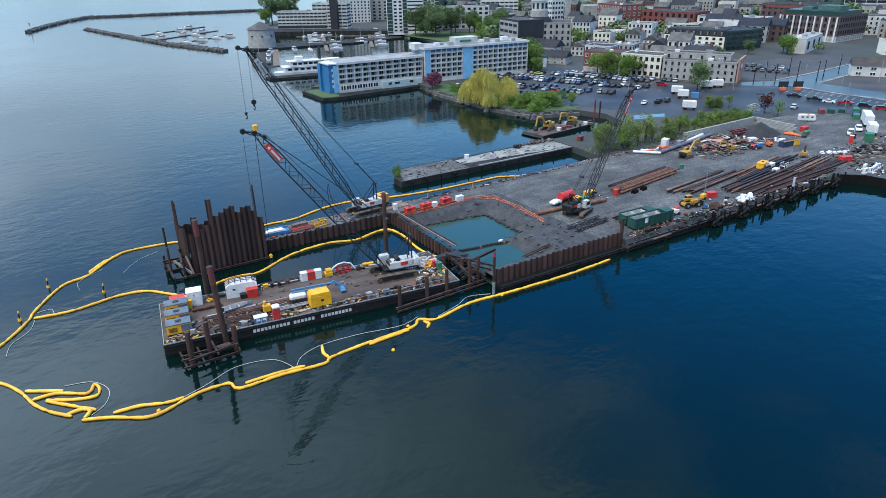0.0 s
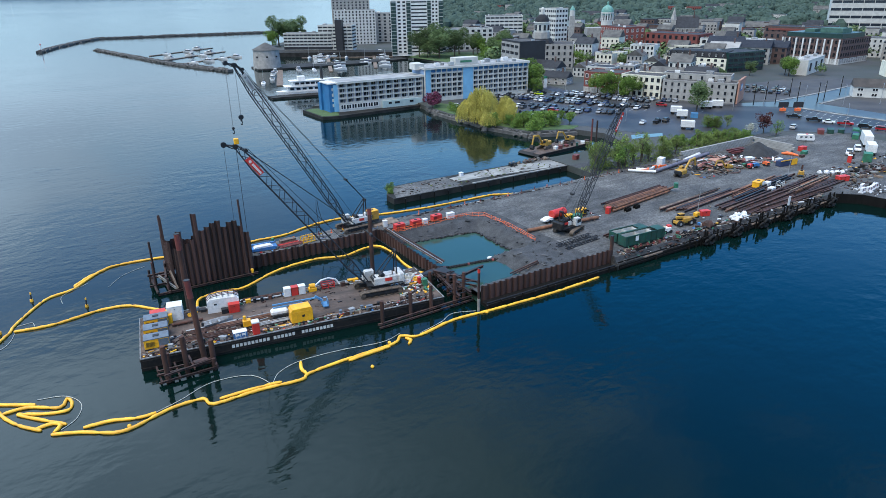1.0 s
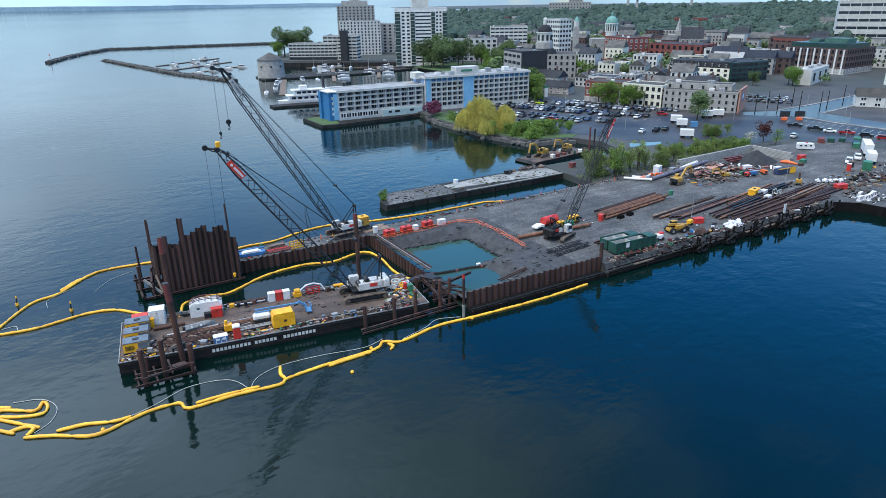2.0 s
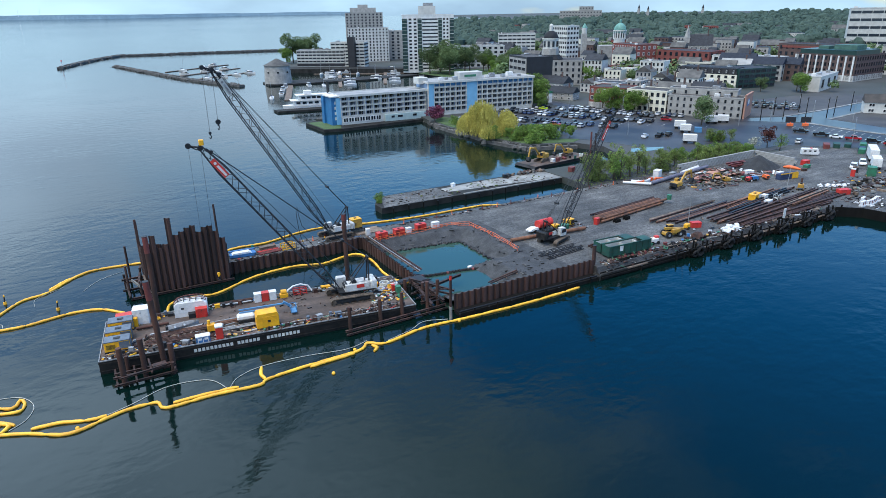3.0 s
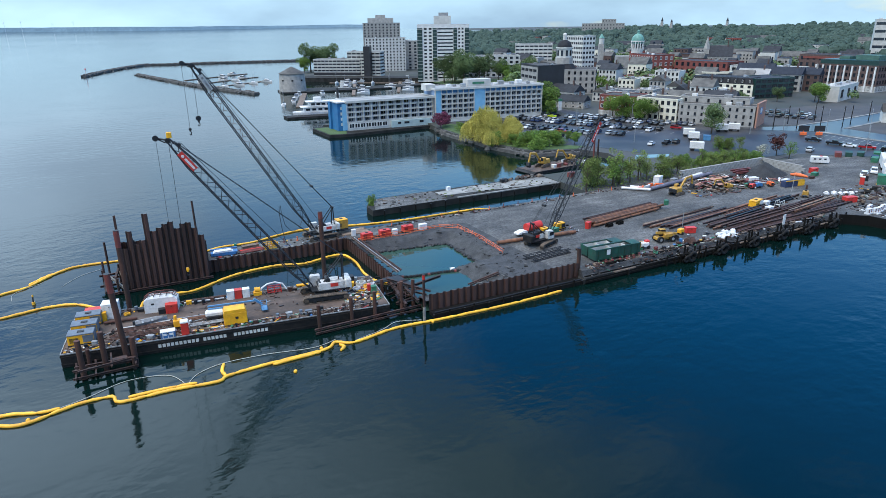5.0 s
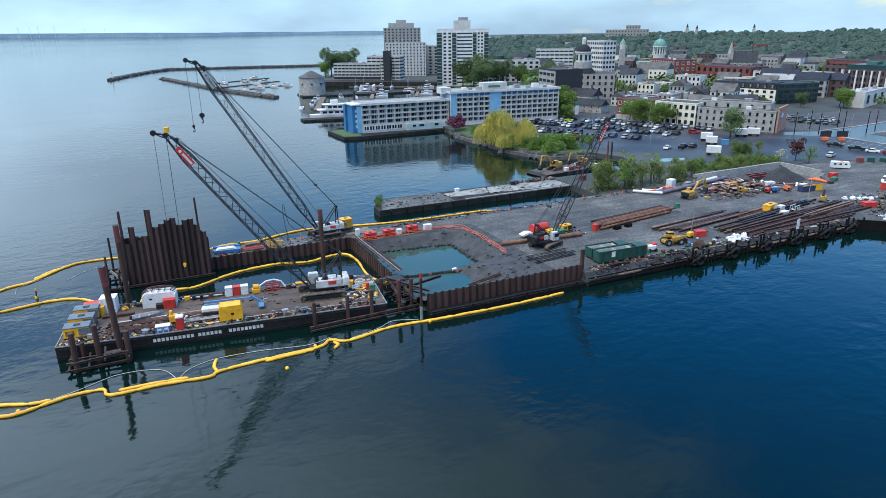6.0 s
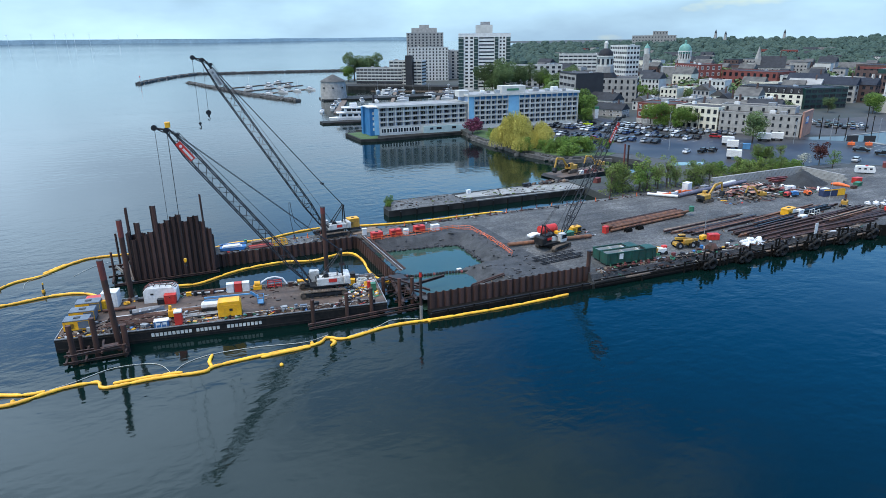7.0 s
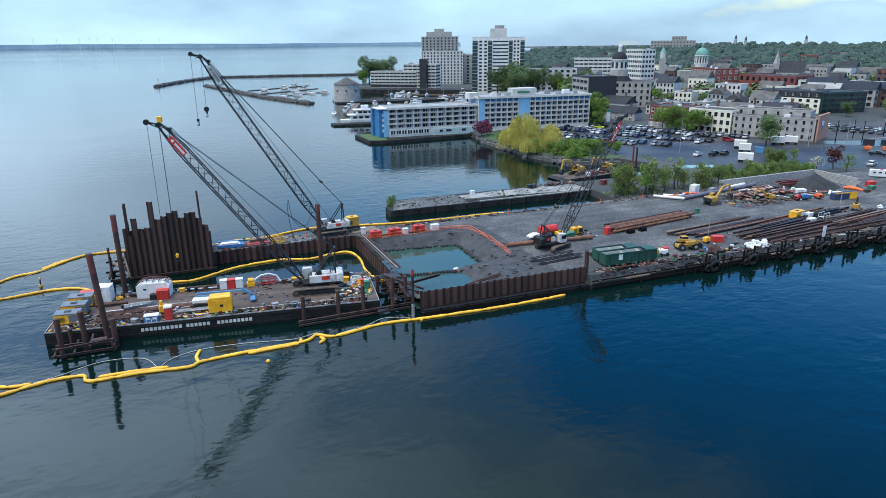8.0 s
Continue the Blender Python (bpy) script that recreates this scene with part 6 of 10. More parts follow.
for k, (x0, x1, z) in enumerate(((-13, 18, 2.2), (-10, 17, 5.0))):
    dk_ = part("deck_house", G().box((x0 + x1) / 2, 0, z + 1.25, x1 - x0, 7.6 - k, 2.3, ch=0.1), "white", fe)
    part("deck_rim", G().box((x0 + x1) / 2 - 0.5, 0, z + 2.6, x1 - x0 + 2.5, 8.8 - k, 0.25), "white", dk_)
    for i in range(9):
        part("window", G().box(x0 + 2.2 + i * (x1 - x0 - 4) / 8, -(7.6 - k) / 2 - 0.03, z + 1.35, 2.2, 0.08, 1.15), "glass_dark", dk_)
part("wheelhouse", G().box(-5, 0, 8.9, 4, 4, 2.0, ch=0.1), "white", fe)
for s in (-1.6, 1.6):
    part("funnel", G().cyl((6.5, s, 7.6), (6.5, s, 14.5), 0.5, n=10), "dark_clad", fe, smooth=40)
for i in range(14):
    part("rail_post", G().cyl((-10 + i * 2.0, -3.4, 7.6), (-10 + i * 2.0, -3.4, 8.6), 0.07, n=5), "white", fe)

# ---- ground cover, roads, lots ----
solid("parking_lot", G().prism([(166, 222), (170, 200), (186, 190), (196, 158), (214, 142), (238, 142), (262, 118), (289.5, 106), (290, 165.5), (268, 196), (246, 248), (236, 264), (205, 268), (176, 262)], 1.9, 2.04), "asphalt", "wet dark asphalt parking lot", "parking lot", "structure")
solid("road", G().prism([(236, 268), (250, 244), (258, 214), (273, 185), (292.5, 166), (293, 104), (304, 104), (309, 166.6), (347, 171), (402, 175.4), (402, 186.6), (371, 186.6), (332, 182.4), (299, 181), (284, 187), (275, 191), (258, 221), (252, 245), (243, 262), (250, 300), (242, 302)], 1.95, 2.075), "wet_road", "wet asphalt shore road with a side street", "road", "structure")
solid("pavement", G().prism([(290.6, 167), (289.2, 148), (290.8, 129), (291.4, 104), (292.8, 104), (292.4, 129), (291, 148), (292.8, 167)], 1.95, 2.22), "concrete", "pale concrete kerb island along the road", "pavement", "structure")
solid("kerb", G().prism([(299, 181.1), (332, 182.5), (371, 186.7), (402, 186.7), (402, 188), (371, 188), (332, 183.9), (299, 182.4)], 1.95, 2.25), "concrete", "pale concrete kerb along the side street", "kerb", "structure")
solid("kerb", G().prism([(309.2, 166.5), (347, 170.9), (402, 175.3), (402, 174), (347, 169.5), (309.1, 165)], 1.95, 2.25), "concrete", "pale concrete kerb along the side street", "kerb", "structure")
solid("open_lot", G().prism([(285, 194), (299, 182.5), (332, 184), (371, 188.1), (402, 188.1), (402, 205), (372, 224), (330, 226)], 1.9, 2.06), "road", "open gravel lot behind the road", "lot", "structure")
solid("house_plot", G().prism([(309, 164.8), (347, 169.4), (402, 173.9), (402, 104), (304.4, 104)], 1.9, 2.06), "road", "bare worn ground round the white house", "ground", "structure")
solid("grass_bank", G().prism([(157, 262), (156, 246), (157.5, 228), (157, 214), (161, 196), (178, 189), (184, 192), (172, 202), (166, 224), (172, 262), (164, 274)], 1.9, 2.12), "grass", "rough green bank above the shore", "bank", "structure")
solid("park_lawn", G().prism([(262, 478), (268, 410), (300, 395), (330, 470), (300, 500), (284, 492)], 1.9, 2.1), "grass", "green park lawn by the marina", "lawn", "structure")
solid("basin_water", G().prism([(183, 163), (196, 160), (200, 163.5), (188, 168)], 1.9, 2.06), "pond2", "shallow blue standing water behind the pier", "water", "structure")
solid("yard_strip", G().prism([(139, 133.9), (139, 147), (170, 150), (215, 146), (236, 138), (205, 136.2), (140, 134.2)], 1.9, 2.08), "bank", "scrubby strip between the pier and the lot", "ground", "structure")
for i in range(22):
    solid("bay_line", G().box(205 + (i % 11) * 4.4, 226 - (i % 11) * 4.2 + (i // 11) * 22, 2.05, 5.0, 0.14, 0.012, 25), "line_paint", "faded white parking bay line", "marking", "structure")
for i in range(16):
    for x in (285.4, 276.8):
        solid("bay_line", G().box(x - i * 0.12, 162 - i * 3.1, 2.05, 5.4, 0.2, 0.012, 14), "line_paint", "faded white parking bay line", "marking", "structure")

# second pier
solid("old_pier", G().prism([(77, 148.6), (139, 148.6), (139, 159.8), (88, 159.6), (80.5, 159.2), (77, 153)], -4, 1.65), "dark_concrete", "old low pier with a cracked grey surface", "pier", "structure")
solid("old_pier_slab", G().prism([(100, 153), (146, 148.6), (158, 149.5), (162, 158.6), (112, 158.4), (100, 157)], 1.55, 1.78), "concrete", "pale concrete slab on the old pier", "slab", "structure")
solid("old_pier_cap", G().box(121, 148.9, 1.72, 36, 0.7, 0.26), "concrete", "pale concrete cap along the old pier edge", "trim", "structure")
solid("old_pier_top", G().prism([(77.8, 148.6), (99.6, 148.6), (99.6, 159), (88, 159), (81, 158.6)], 1.6, 1.7), "gravel", "dark gravel top of the old pier", "surface", "structure")

# ---- trees ----
def crown(seed, r, h, leaves, size, droop=0.0, hollow=0.35, low=0.35):
    """Leaf clumps scattered through an uneven crown; each leaf spray a bent quad."""
    k = random.Random(seed)
    g = G()
    blobs = [(k.uniform(-0.55, 0.55) * r, k.uniform(-0.55, 0.55) * r, h * k.uniform(low, 0.9), r * k.uniform(0.28, 0.55)) for _ in range(13)]
    for _ in range(leaves):
        bx, by, bz, br_ = k.choice(blobs)
        t, u = k.uniform(0, 2 * math.pi), k.uniform(-1, 1)
        rr = br_ * (hollow + (1 - hollow) * k.random() ** 0.4)
        q = math.sqrt(1 - u * u)
        p = Vector((bx + rr * q * math.cos(t), by + rr * q * math.sin(t), bz + rr * u * 0.85))
        if droop:
            p.z = max(0.25 * h * k.random(), p.z - droop * k.random() * h * (math.hypot(p.x, p.y) / r))
        a = Vector((k.uniform(-1, 1), k.uniform(-1, 1), k.uniform(-0.5, 0.5) - droop * 2)).normalized() * size * k.uniform(0.6, 1.3)
        b = a.cross(Vector((k.uniform(-1, 1), k.uniform(-1, 1), k.uniform(-1, 1)))).normalized() * size * k.uniform(0.35, 0.7)
        c = a.cross(b).normalized() * size * 0.2
        g.add([p - a, p + b - c, p + a, p - b - c], [(0, 1, 2), (0, 2, 3)])
    return g

def trunk(seed, r, h):
    k = random.Random(seed)
    g = G().tube([(0, 0, -0.4), (0.1, 0, h * 0.22), (0.05, 0.1, h * 0.5), (-0.1, 0.05, h * 0.8)], [h * 0.028, h * 0.022, h * 0.014, h * 0.005], 7)
    for i in range(7):
        t = k.uniform(0, 6.28)
        z = h * k.uniform(0.2, 0.6)
        g.tube([(0.05, 0.05, z), (math.cos(t) * r * 0.35, math.sin(t) * r * 0.35, z + h * 0.14), (math.cos(t) * r * 0.7, math.sin(t) * r * 0.7, z + h * 0.3)], [h * 0.011, h * 0.007, h * 0.002], 5)
    return g

def hanging_crown(seed, r, h, strands):
    """A willow's crown: leafy strands hanging from an uneven dome of limbs."""
    k = random.Random(seed)
    g = G()
    lobes = [(0, 0, h, r * 0.3), (r * 0.2, -r * 0.15, h * 0.9, r * 0.28)]
    for i in range(17):
        t, q = i * 0.74 + k.uniform(-0.25, 0.25), k.uniform(0.3, 0.85)
        lobes.append((math.cos(t) * r * q, math.sin(t) * r * q, h * k.uniform(0.5, 1.0) * (1.15 - 0.5 * q), r * k.uniform(0.15, 0.27)))
    for _ in range(strands):
        lx, ly, lh, lr = k.choice(lobes)
        t, q = k.uniform(0, 6.283), k.random() ** 0.5
        x, y = lx + math.cos(t) * lr * q, ly + math.sin(t) * lr * q
        top = lh * (1.0 - 0.34 * q ** 2.0) * k.uniform(0.93, 1.04)
        n = k.randint(9, 24)
        sway = Vector((k.uniform(-0.06, 0.06), k.uniform(-0.06, 0.06), 0))
        p = Vector((x, y, top))
        for i in range(n):
            p = p + Vector((0, 0, -0.24)) + sway + Vector((x, y, 0)) * 0.004 * max(0, 4 - i)
            if p.z < 0.4:
                break
            a = Vector((k.uniform(-0.5, 0.5), k.uniform(-0.5, 0.5), -1)).normalized() * k.uniform(0.12, 0.22)
            b = a.cross(Vector((k.uniform(-1, 1), k.uniform(-1, 1), 0.1))).normalized() * k.uniform(0.06, 0.11)
            g.add([p - a, p + b, p + a, p - b], [(0, 1, 2, 3)])
    return g

TREES = {}
def tree_kind(key, leaf, seed, r, h, leaves, size, droop=0.0, hollow=0.35, low=0.35):
    TREES[key] = (crown(seed, r, h, leaves, size, droop, hollow, low).mesh("crown", M[leaf]), trunk(seed, r, h).mesh("trunk", M["bark"], 50))
tree_kind("green", "leaf", 1, 4.2, 9, 5200, 0.21, 0.0, 0.35, 0.2)
tree_kind("green2", "leaf", 2, 4.6, 10, 5200, 0.22, 0.0, 0.35, 0.18)
tree_kind("dark", "leaf_dark", 3, 5.0, 11, 5400, 0.24)
tree_kind("dark2", "leaf_dark", 4, 4.4, 9.5, 5000, 0.23, 0.0, 0.35, 0.22)
TREES["willow"] = (hanging_crown(5, 12.6, 13.4, 4600).mesh("crown", M["leaf_willow"]), trunk(5, 8, 13).mesh("trunk", M["bark"], 50))
tree_kind("scrub", "leaf_scrub", 6, 3.0, 6.8, 1500, 0.17, 0.0, 0.15, 0.12)
tree_kind("scrub2", "leaf_scrub", 7, 2.6, 5.6, 1300, 0.17, 0.0, 0.15, 0.1)
tree_kind("sapling", "leaf_scrub", 14, 2.2, 7.4, 800, 0.16, 0.0, 0.1, 0.25)
tree_kind("sapling2", "leaf", 15, 1.9, 6.2, 700, 0.16, 0.0, 0.1, 0.2)
tree_kind("bush", "leaf", 8, 2.6, 3.4, 2600, 0.15, 0, 0.3, 0.15)
tree_kind("blossom", "blossom", 9, 4.0, 6.5, 1500, 0.35)
tree_kind("redleaf", "leaf_red", 10, 3.2, 7, 900, 0.3)
tree_kind("whitebloom", "leaf_white", 12, 2.4, 5, 600, 0.25)
def tree(kind, x, y, s=1.0, z=2.0, label="", group=""):
    t = thing("tree" if "bush" not in kind else "shrub", label or "leafy green tree in fresh spring foliage", "tree" if "bush" not in kind else "shrub", Matrix.Translation((x, y, z)) @ Matrix.Rotation(x * 7.3 + y, 4, "Z") @ Matrix.Diagonal((s, s, s, 1)), group)
    part("trunk", TREES[kind][1], "", t)
    part("crown", TREES[kind][0], "", t)
    return t
for x, y, s in ((194, 144.6, 1.2), (197.5, 145.2, 1.45), (201, 144.2, 1.3), (204.5, 144.2, 1.5), (208, 143.2, 1.25), (211.4, 142.6, 1.4), (215, 141.4, 1.2), (218.4, 140.4, 1.05), (190, 146, 1.4), (186, 146.6, 1.3)):
    tree("bush", x, y, s * 0.8, 2, "dense green hedge shrub behind the retaining wall", "hedge shrubs")
tree("willow", 157.8, 223.5, 1.1, 2, "large yellow-green weeping willow on the shore")
tree("bush", 156, 213, 1.6, 1.6, "yellow-green shrub at the water's edge")
for x, y, s in ((163, 196, 1.5), (168, 199, 1.8), (172, 203, 1.6), (166, 208, 1.3), (176, 198, 1.4), (161, 204, 1.2), (158, 240, 1.3), (160, 250, 1.1), (164, 214, 1.2)):
    tree("bush", x, y, s, 2, "dense green shrub on the shore bank", "shore shrubs")
tree("blossom", 156.5, 262, 1.15, 2, "crabapple tree full of magenta blossom")
tree("blossom", 161, 266, 0.8, 2, "crabapple tree full of magenta blossom")
for x, y, s, k in ((228, 277, 1.5, "green"), (233, 286, 1.75, "green2"), (224, 268, 0.9, "green"), (240, 292, 1.4, "green"), (245, 245, 1.25, "green2"), (248, 238.6, 1.35, "green"), (253, 228.6, 1.2, "green2"), (250, 233, 1.1, "green"), (249, 187, 1.35, "dark2"), (226, 159, 0.85, "scrub2"), (229.5, 157, 0.75, "scrub"), (222.5, 160.5, 0.8, "scrub"), (227.6, 160.2, 1.1, "bush"), (223.8, 161.5, 1.0, "bush"), (229, 136, 1.15, "sapling2")):
    tree(k, x, y, s, 2, "", "lot trees")
tree("redleaf", 230.5, 142, 1.1, 2, "small dark red leaved tree by the lot")
tree("whitebloom", 224, 143, 1.0, 2, "small tree in white blossom by the lot")
tr_ = random.Random(21)
g = G()
for _ in range(2800):
    x = 138.5 + 78 * tr_.random() ** 1.2
    y = 134.6 + tr_.uniform(0, 8.5)
    hgt = 1.9 * max(0.15, noise.noise((x * 0.2, y * 0.25, 0)) * 1.6 + 0.3)
    p = Vector((x, y, 1.9 + hgt * tr_.random()))
    a = Vector((tr_.uniform(-1, 1), tr_.uniform(-1, 1), tr_.uniform(-0.3, 0.8))).normalized() * tr_.uniform(0.12, 0.32)
    b = a.cross(Vector((tr_.uniform(-1, 1), tr_.uniform(-1, 1), tr_.uniform(-1, 1)))).normalized() * tr_.uniform(0.08, 0.18)
    g.add([p - a, p + b, p + a, p - b], [(0, 1, 2, 3)])
solid("undergrowth", g, "leaf_scrub", "tangled olive undergrowth beside the pier", "undergrowth", "stuff")
for i in range(36):
    x = 139.5 + i * 2.1 + tr_.uniform(-1.1, 1.1)
    hi_ = (1.5 if x < 152 else 1.2 if x < 172 else 0.8) * tr_.uniform(0.65, 1.2)
    tree(tr_.choice(["sapling", "sapling2", "scrub2", "sapling"]) if i < 20 else tr_.choice(["scrub2", "sapling2", "sapling"]), x, 136.6 + tr_.uniform(-1.0, 5.4), hi_, 2.0, "thin scrubby tree beside the pier edge", "pier scrub")
for x, y, s in ((141.6, 139, 1.5), (146, 143, 1.1), (152, 140, 0.9), (159, 141, 1.0), (166, 140, 0.8), (178, 139, 0.9), (193, 139, 0.9), (201, 140, 0.8)):
    tree("scrub", x, y, s * 0.95, 2, "fresh green scrub tree beside the pier", "pier scrub")
for x, y, s, k in ((168, 206, 0.62, "green"), (173, 200, 0.7, "green2"), (179, 203, 0.6, "green"), (164, 203, 0.55, "green2"), (175, 208, 0.5, "green"), (183, 197, 0.55, "green2"), (161, 209, 0.5, "green"), (186, 205, 0.45, "green")):
    tree(k, x, y, s, 2, "young leafy tree on the shore bank", "shore shrubs")
tree("bush", 79.6, 156.5, 0.62, 1.65, "green weeds growing on the old pier tip")
tree("bush", 78.4, 153.6, 0.4, 1.65, "green weeds growing on the old pier tip")
for x, y, s, k in ((283, 464, 2.3, "dark"), (292, 455, 2.1, "dark2"), (276, 452, 1.9, "dark"), (306, 470, 1.9, "dark"), (318, 460, 1.6, "green2"), (330, 440, 1.8, "dark"), (300, 425, 1.3, "green")):
    tree(k, x, y, s, 2, "broad dark green park tree by the marina", "park trees")
for x, y, s, k in ((213, 655, 2.5, "dark"), (225, 660, 2.3, "dark2"), (237, 666, 2.4, "dark"), (205, 650, 1.7, "green2"), (220, 650, 2.0, "dark")):
    tree(k, x, y, s, 2, "tall shore tree beside the waterfront hotel", "shore trees")

for x, y, s, k in ((268, 470, 2.0, "dark"), (280, 474, 1.9, "green2"), (272, 464, 1.7, "dark2"), (314, 461, 1.6, "dark"), (308, 421, 1.6, "green2"), (301, 414, 1.4, "dark"), (322, 446, 1.5, "dark2"), (340, 452, 1.6, "dark"), (352, 470, 1.7, "dark2"), (288, 404, 1.3, "green2"), (317, 337, 1.3, "green"), (359, 330, 1.2, "green2"), (252, 330, 1.0, "green"), (334, 312, 0.9, "dark"), (300, 250, 0.8, "green"), (372, 246, 0.9, "dark2"), (388, 231, 1.25, "green2"), (392, 236, 1.0, "dark")):
    tree(k, x, y, s, 2, "full green tree standing between town roofs", "town trees")

# the town behind: rows of houses along parallel streets
TS, TT = Vector((0.427, -0.904)), Vector((0.904, 0.427))
ORG = Vector((246, 256))
keep = [(478, 266, 40), (436, 236, 30), (446, 214, 26), (452, 284, 26), (303, 360, 28), (477, 474, 34), (560, 445, 26), (383, 443, 34), (418, 560, 30), (430, 410, 34), (452, 368, 34), (378, 272, 42), (530, 315, 40), (278, 492, 40), (332, 498, 30), (283, 630, 36), (725, 390, 70), (375, 200, 30), (258, 318, 26), (262, 300, 16), (240, 280, 30), (300, 455, 46), (285, 440, 40), (265, 420, 25), (350, 185, 50), (400, 165, 45), (345, 130, 40)]
hr = random.Random(33)
walls = ["brick", "limestone", "limestone", "off_white", "cream", "brown_brick", "limestone", "limestone", "off_white"]
count = 0
import collections
HOUSE = collections.defaultdict(G)
def far_house(p, q, depth, h, wall, roof, gable):
    """Adds one small house of the distant streets to the joined mass of roofs."""
    d = Vector((q.x - p.x, q.y - p.y, 0))
    L = d.length
    rz = math.degrees(math.atan2(d.y, d.x))
    n_ = Vector((-d.y, d.x, 0)) / L
    c = Vector((p.x, p.y, 0)) + d / 2 + n_ * depth / 2
    HOUSE[wall].box(c.x, c.y, h / 2 + 1, L, depth, h + 2, rz)
    if gable:
        HOUSE[roof].gable(c.x, c.y, h + 1.95, h + 1.95 + min(L, depth) * 0.36, L + 0.6, depth + 0.6, rz)
    else:
        HOUSE[roof].box(c.x, c.y, h + 2.1, L + 0.2, depth + 0.2, 0.4, rz)
    m = Matrix.Translation((p.x, p.y, 0)) @ Matrix.Rotation(radians(rz), 4, "Z")
    for s in range(max(1, int(h / 3.3))):
        for i in range(max(2, int(L / 3.2))):
            w = m @ Vector(((i + 0.5) * L / max(2, int(L / 3.2)), -0.05, 3.8 + s * 3.2))
            HOUSE["glass_dark"].box(w.x, w.y, w.z, 1.2, 0.16, 1.7, rz)
for row in range(26):
    t_ = 20 + row * 18.5
    s_ = -430.0
    while s_ < 330:
        w = hr.uniform(7, 17)
        p = ORG + TS * s_ + TT * (t_ + hr.uniform(-3, 3))
        s_ += w + hr.choice([0.3, 0.3, 1.5, 5, 9])
        q = p + TS * w
        c_ = (p + q) / 2 + TT * 7
        if any((c_.x - a) ** 2 + (c_.y - b) ** 2 < (r + 6) ** 2 for a, b, r in keep):
            continue
        if c_.y > 470 + (c_.x - 262) * 1.0 or c_.y > 900 or c_.y < 175 or (c_.x < 290 and c_.y > 330) or c_.x < 262 or hr.random() < 0.08:
            continue
        if (Vector((c_.x, c_.y)) - Vector((380, 180))).length < 52:
            continue
        h = hr.choice([5, 6, 7.5, 8.5, 9.5, 11, 12.5]) + row * 0.2
        shp = hr.choice(["flat", "flat", "gable"])
        wl_ = hr.choice(walls)
        dp = hr.uniform(10, 14)
        rf_ = hr.choice(["roof_grey", "roof_tar", "roof_tar", "roof_dark", "roof_white"]) if shp == "flat" else hr.choice(["roof_dark", "roof_grey"])
        if row > 7:
            if hr.random() < 0.86 - row * 0.012:
                far_house(p, q, dp, h, wl_, rf_, shp == "gable")
            continue
        building({"brick": "red brick", "limestone": "grey stone", "off_white": "whitewashed", "cream": "cream painted", "brown_brick": "brown brick"}[wl_] + " town building with " + ("a pitched dark roof" if shp == "gable" else "a flat roof"),
                 p, q, dp, 2, 2 + h, wl_, rf_, max(2, round(h / 3.3)), max(3, round(w / 2.8)), hr.choice(["white", "dark"]), shape=shp, sides=row < 4, stuff=row < 7, far=row > 0)
        if hr.random() < 0.16:
            e = q + TS * 3 + TT * hr.uniform(-4, 16)
            kind_, size_ = hr.choice(["dark", "green2", "dark2"]), hr.uniform(0.7, 1.1)
            if (e - Vector((415, 220))).length < 26:
                continue
            tree(kind_, e.x, e.y, size_, 2, "leafy street tree between town houses", "street trees")

# far woods, too many to count
wr = random.Random(44)
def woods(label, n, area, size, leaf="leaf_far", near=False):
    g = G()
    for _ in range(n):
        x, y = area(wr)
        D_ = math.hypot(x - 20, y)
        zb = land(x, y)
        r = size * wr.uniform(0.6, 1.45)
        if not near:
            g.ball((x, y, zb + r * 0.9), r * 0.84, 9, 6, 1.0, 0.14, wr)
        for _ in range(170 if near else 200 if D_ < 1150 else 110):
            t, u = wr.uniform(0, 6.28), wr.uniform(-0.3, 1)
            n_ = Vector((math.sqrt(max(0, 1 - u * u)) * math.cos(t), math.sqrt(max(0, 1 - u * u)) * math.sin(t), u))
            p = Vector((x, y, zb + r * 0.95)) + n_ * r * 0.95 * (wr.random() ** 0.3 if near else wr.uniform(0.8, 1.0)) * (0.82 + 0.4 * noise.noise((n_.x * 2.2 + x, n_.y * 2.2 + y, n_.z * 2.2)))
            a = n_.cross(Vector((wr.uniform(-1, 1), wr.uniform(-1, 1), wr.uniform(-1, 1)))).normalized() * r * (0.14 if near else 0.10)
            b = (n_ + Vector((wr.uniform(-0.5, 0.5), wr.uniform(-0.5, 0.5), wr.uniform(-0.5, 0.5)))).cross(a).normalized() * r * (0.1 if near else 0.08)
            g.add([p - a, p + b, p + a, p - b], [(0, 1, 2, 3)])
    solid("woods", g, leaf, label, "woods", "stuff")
def area_far(k):
    d = 800 + 1250 * k.random() ** 1.3
    t = radians(k.uniform(29.5, 63))
    return 20 + d * math.sin(t) * 1.0, d * math.cos(t)
def area_mid(k):
    while True:
        d = k.uniform(440, 820)
        t = radians(k.uniform(33, 64))
        x, y = 20 + d * math.sin(t), d * math.cos(t)
        if not any((x - a) ** 2 + (y - b) ** 2 < (r + 3) ** 2 for a, b, r in keep) and y < 470 + (x - 262):
            return x, y
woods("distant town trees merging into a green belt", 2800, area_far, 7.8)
woods("tree crowns rising between the far roofs", 250, area_mid, 6.0, "leaf_dark", True)
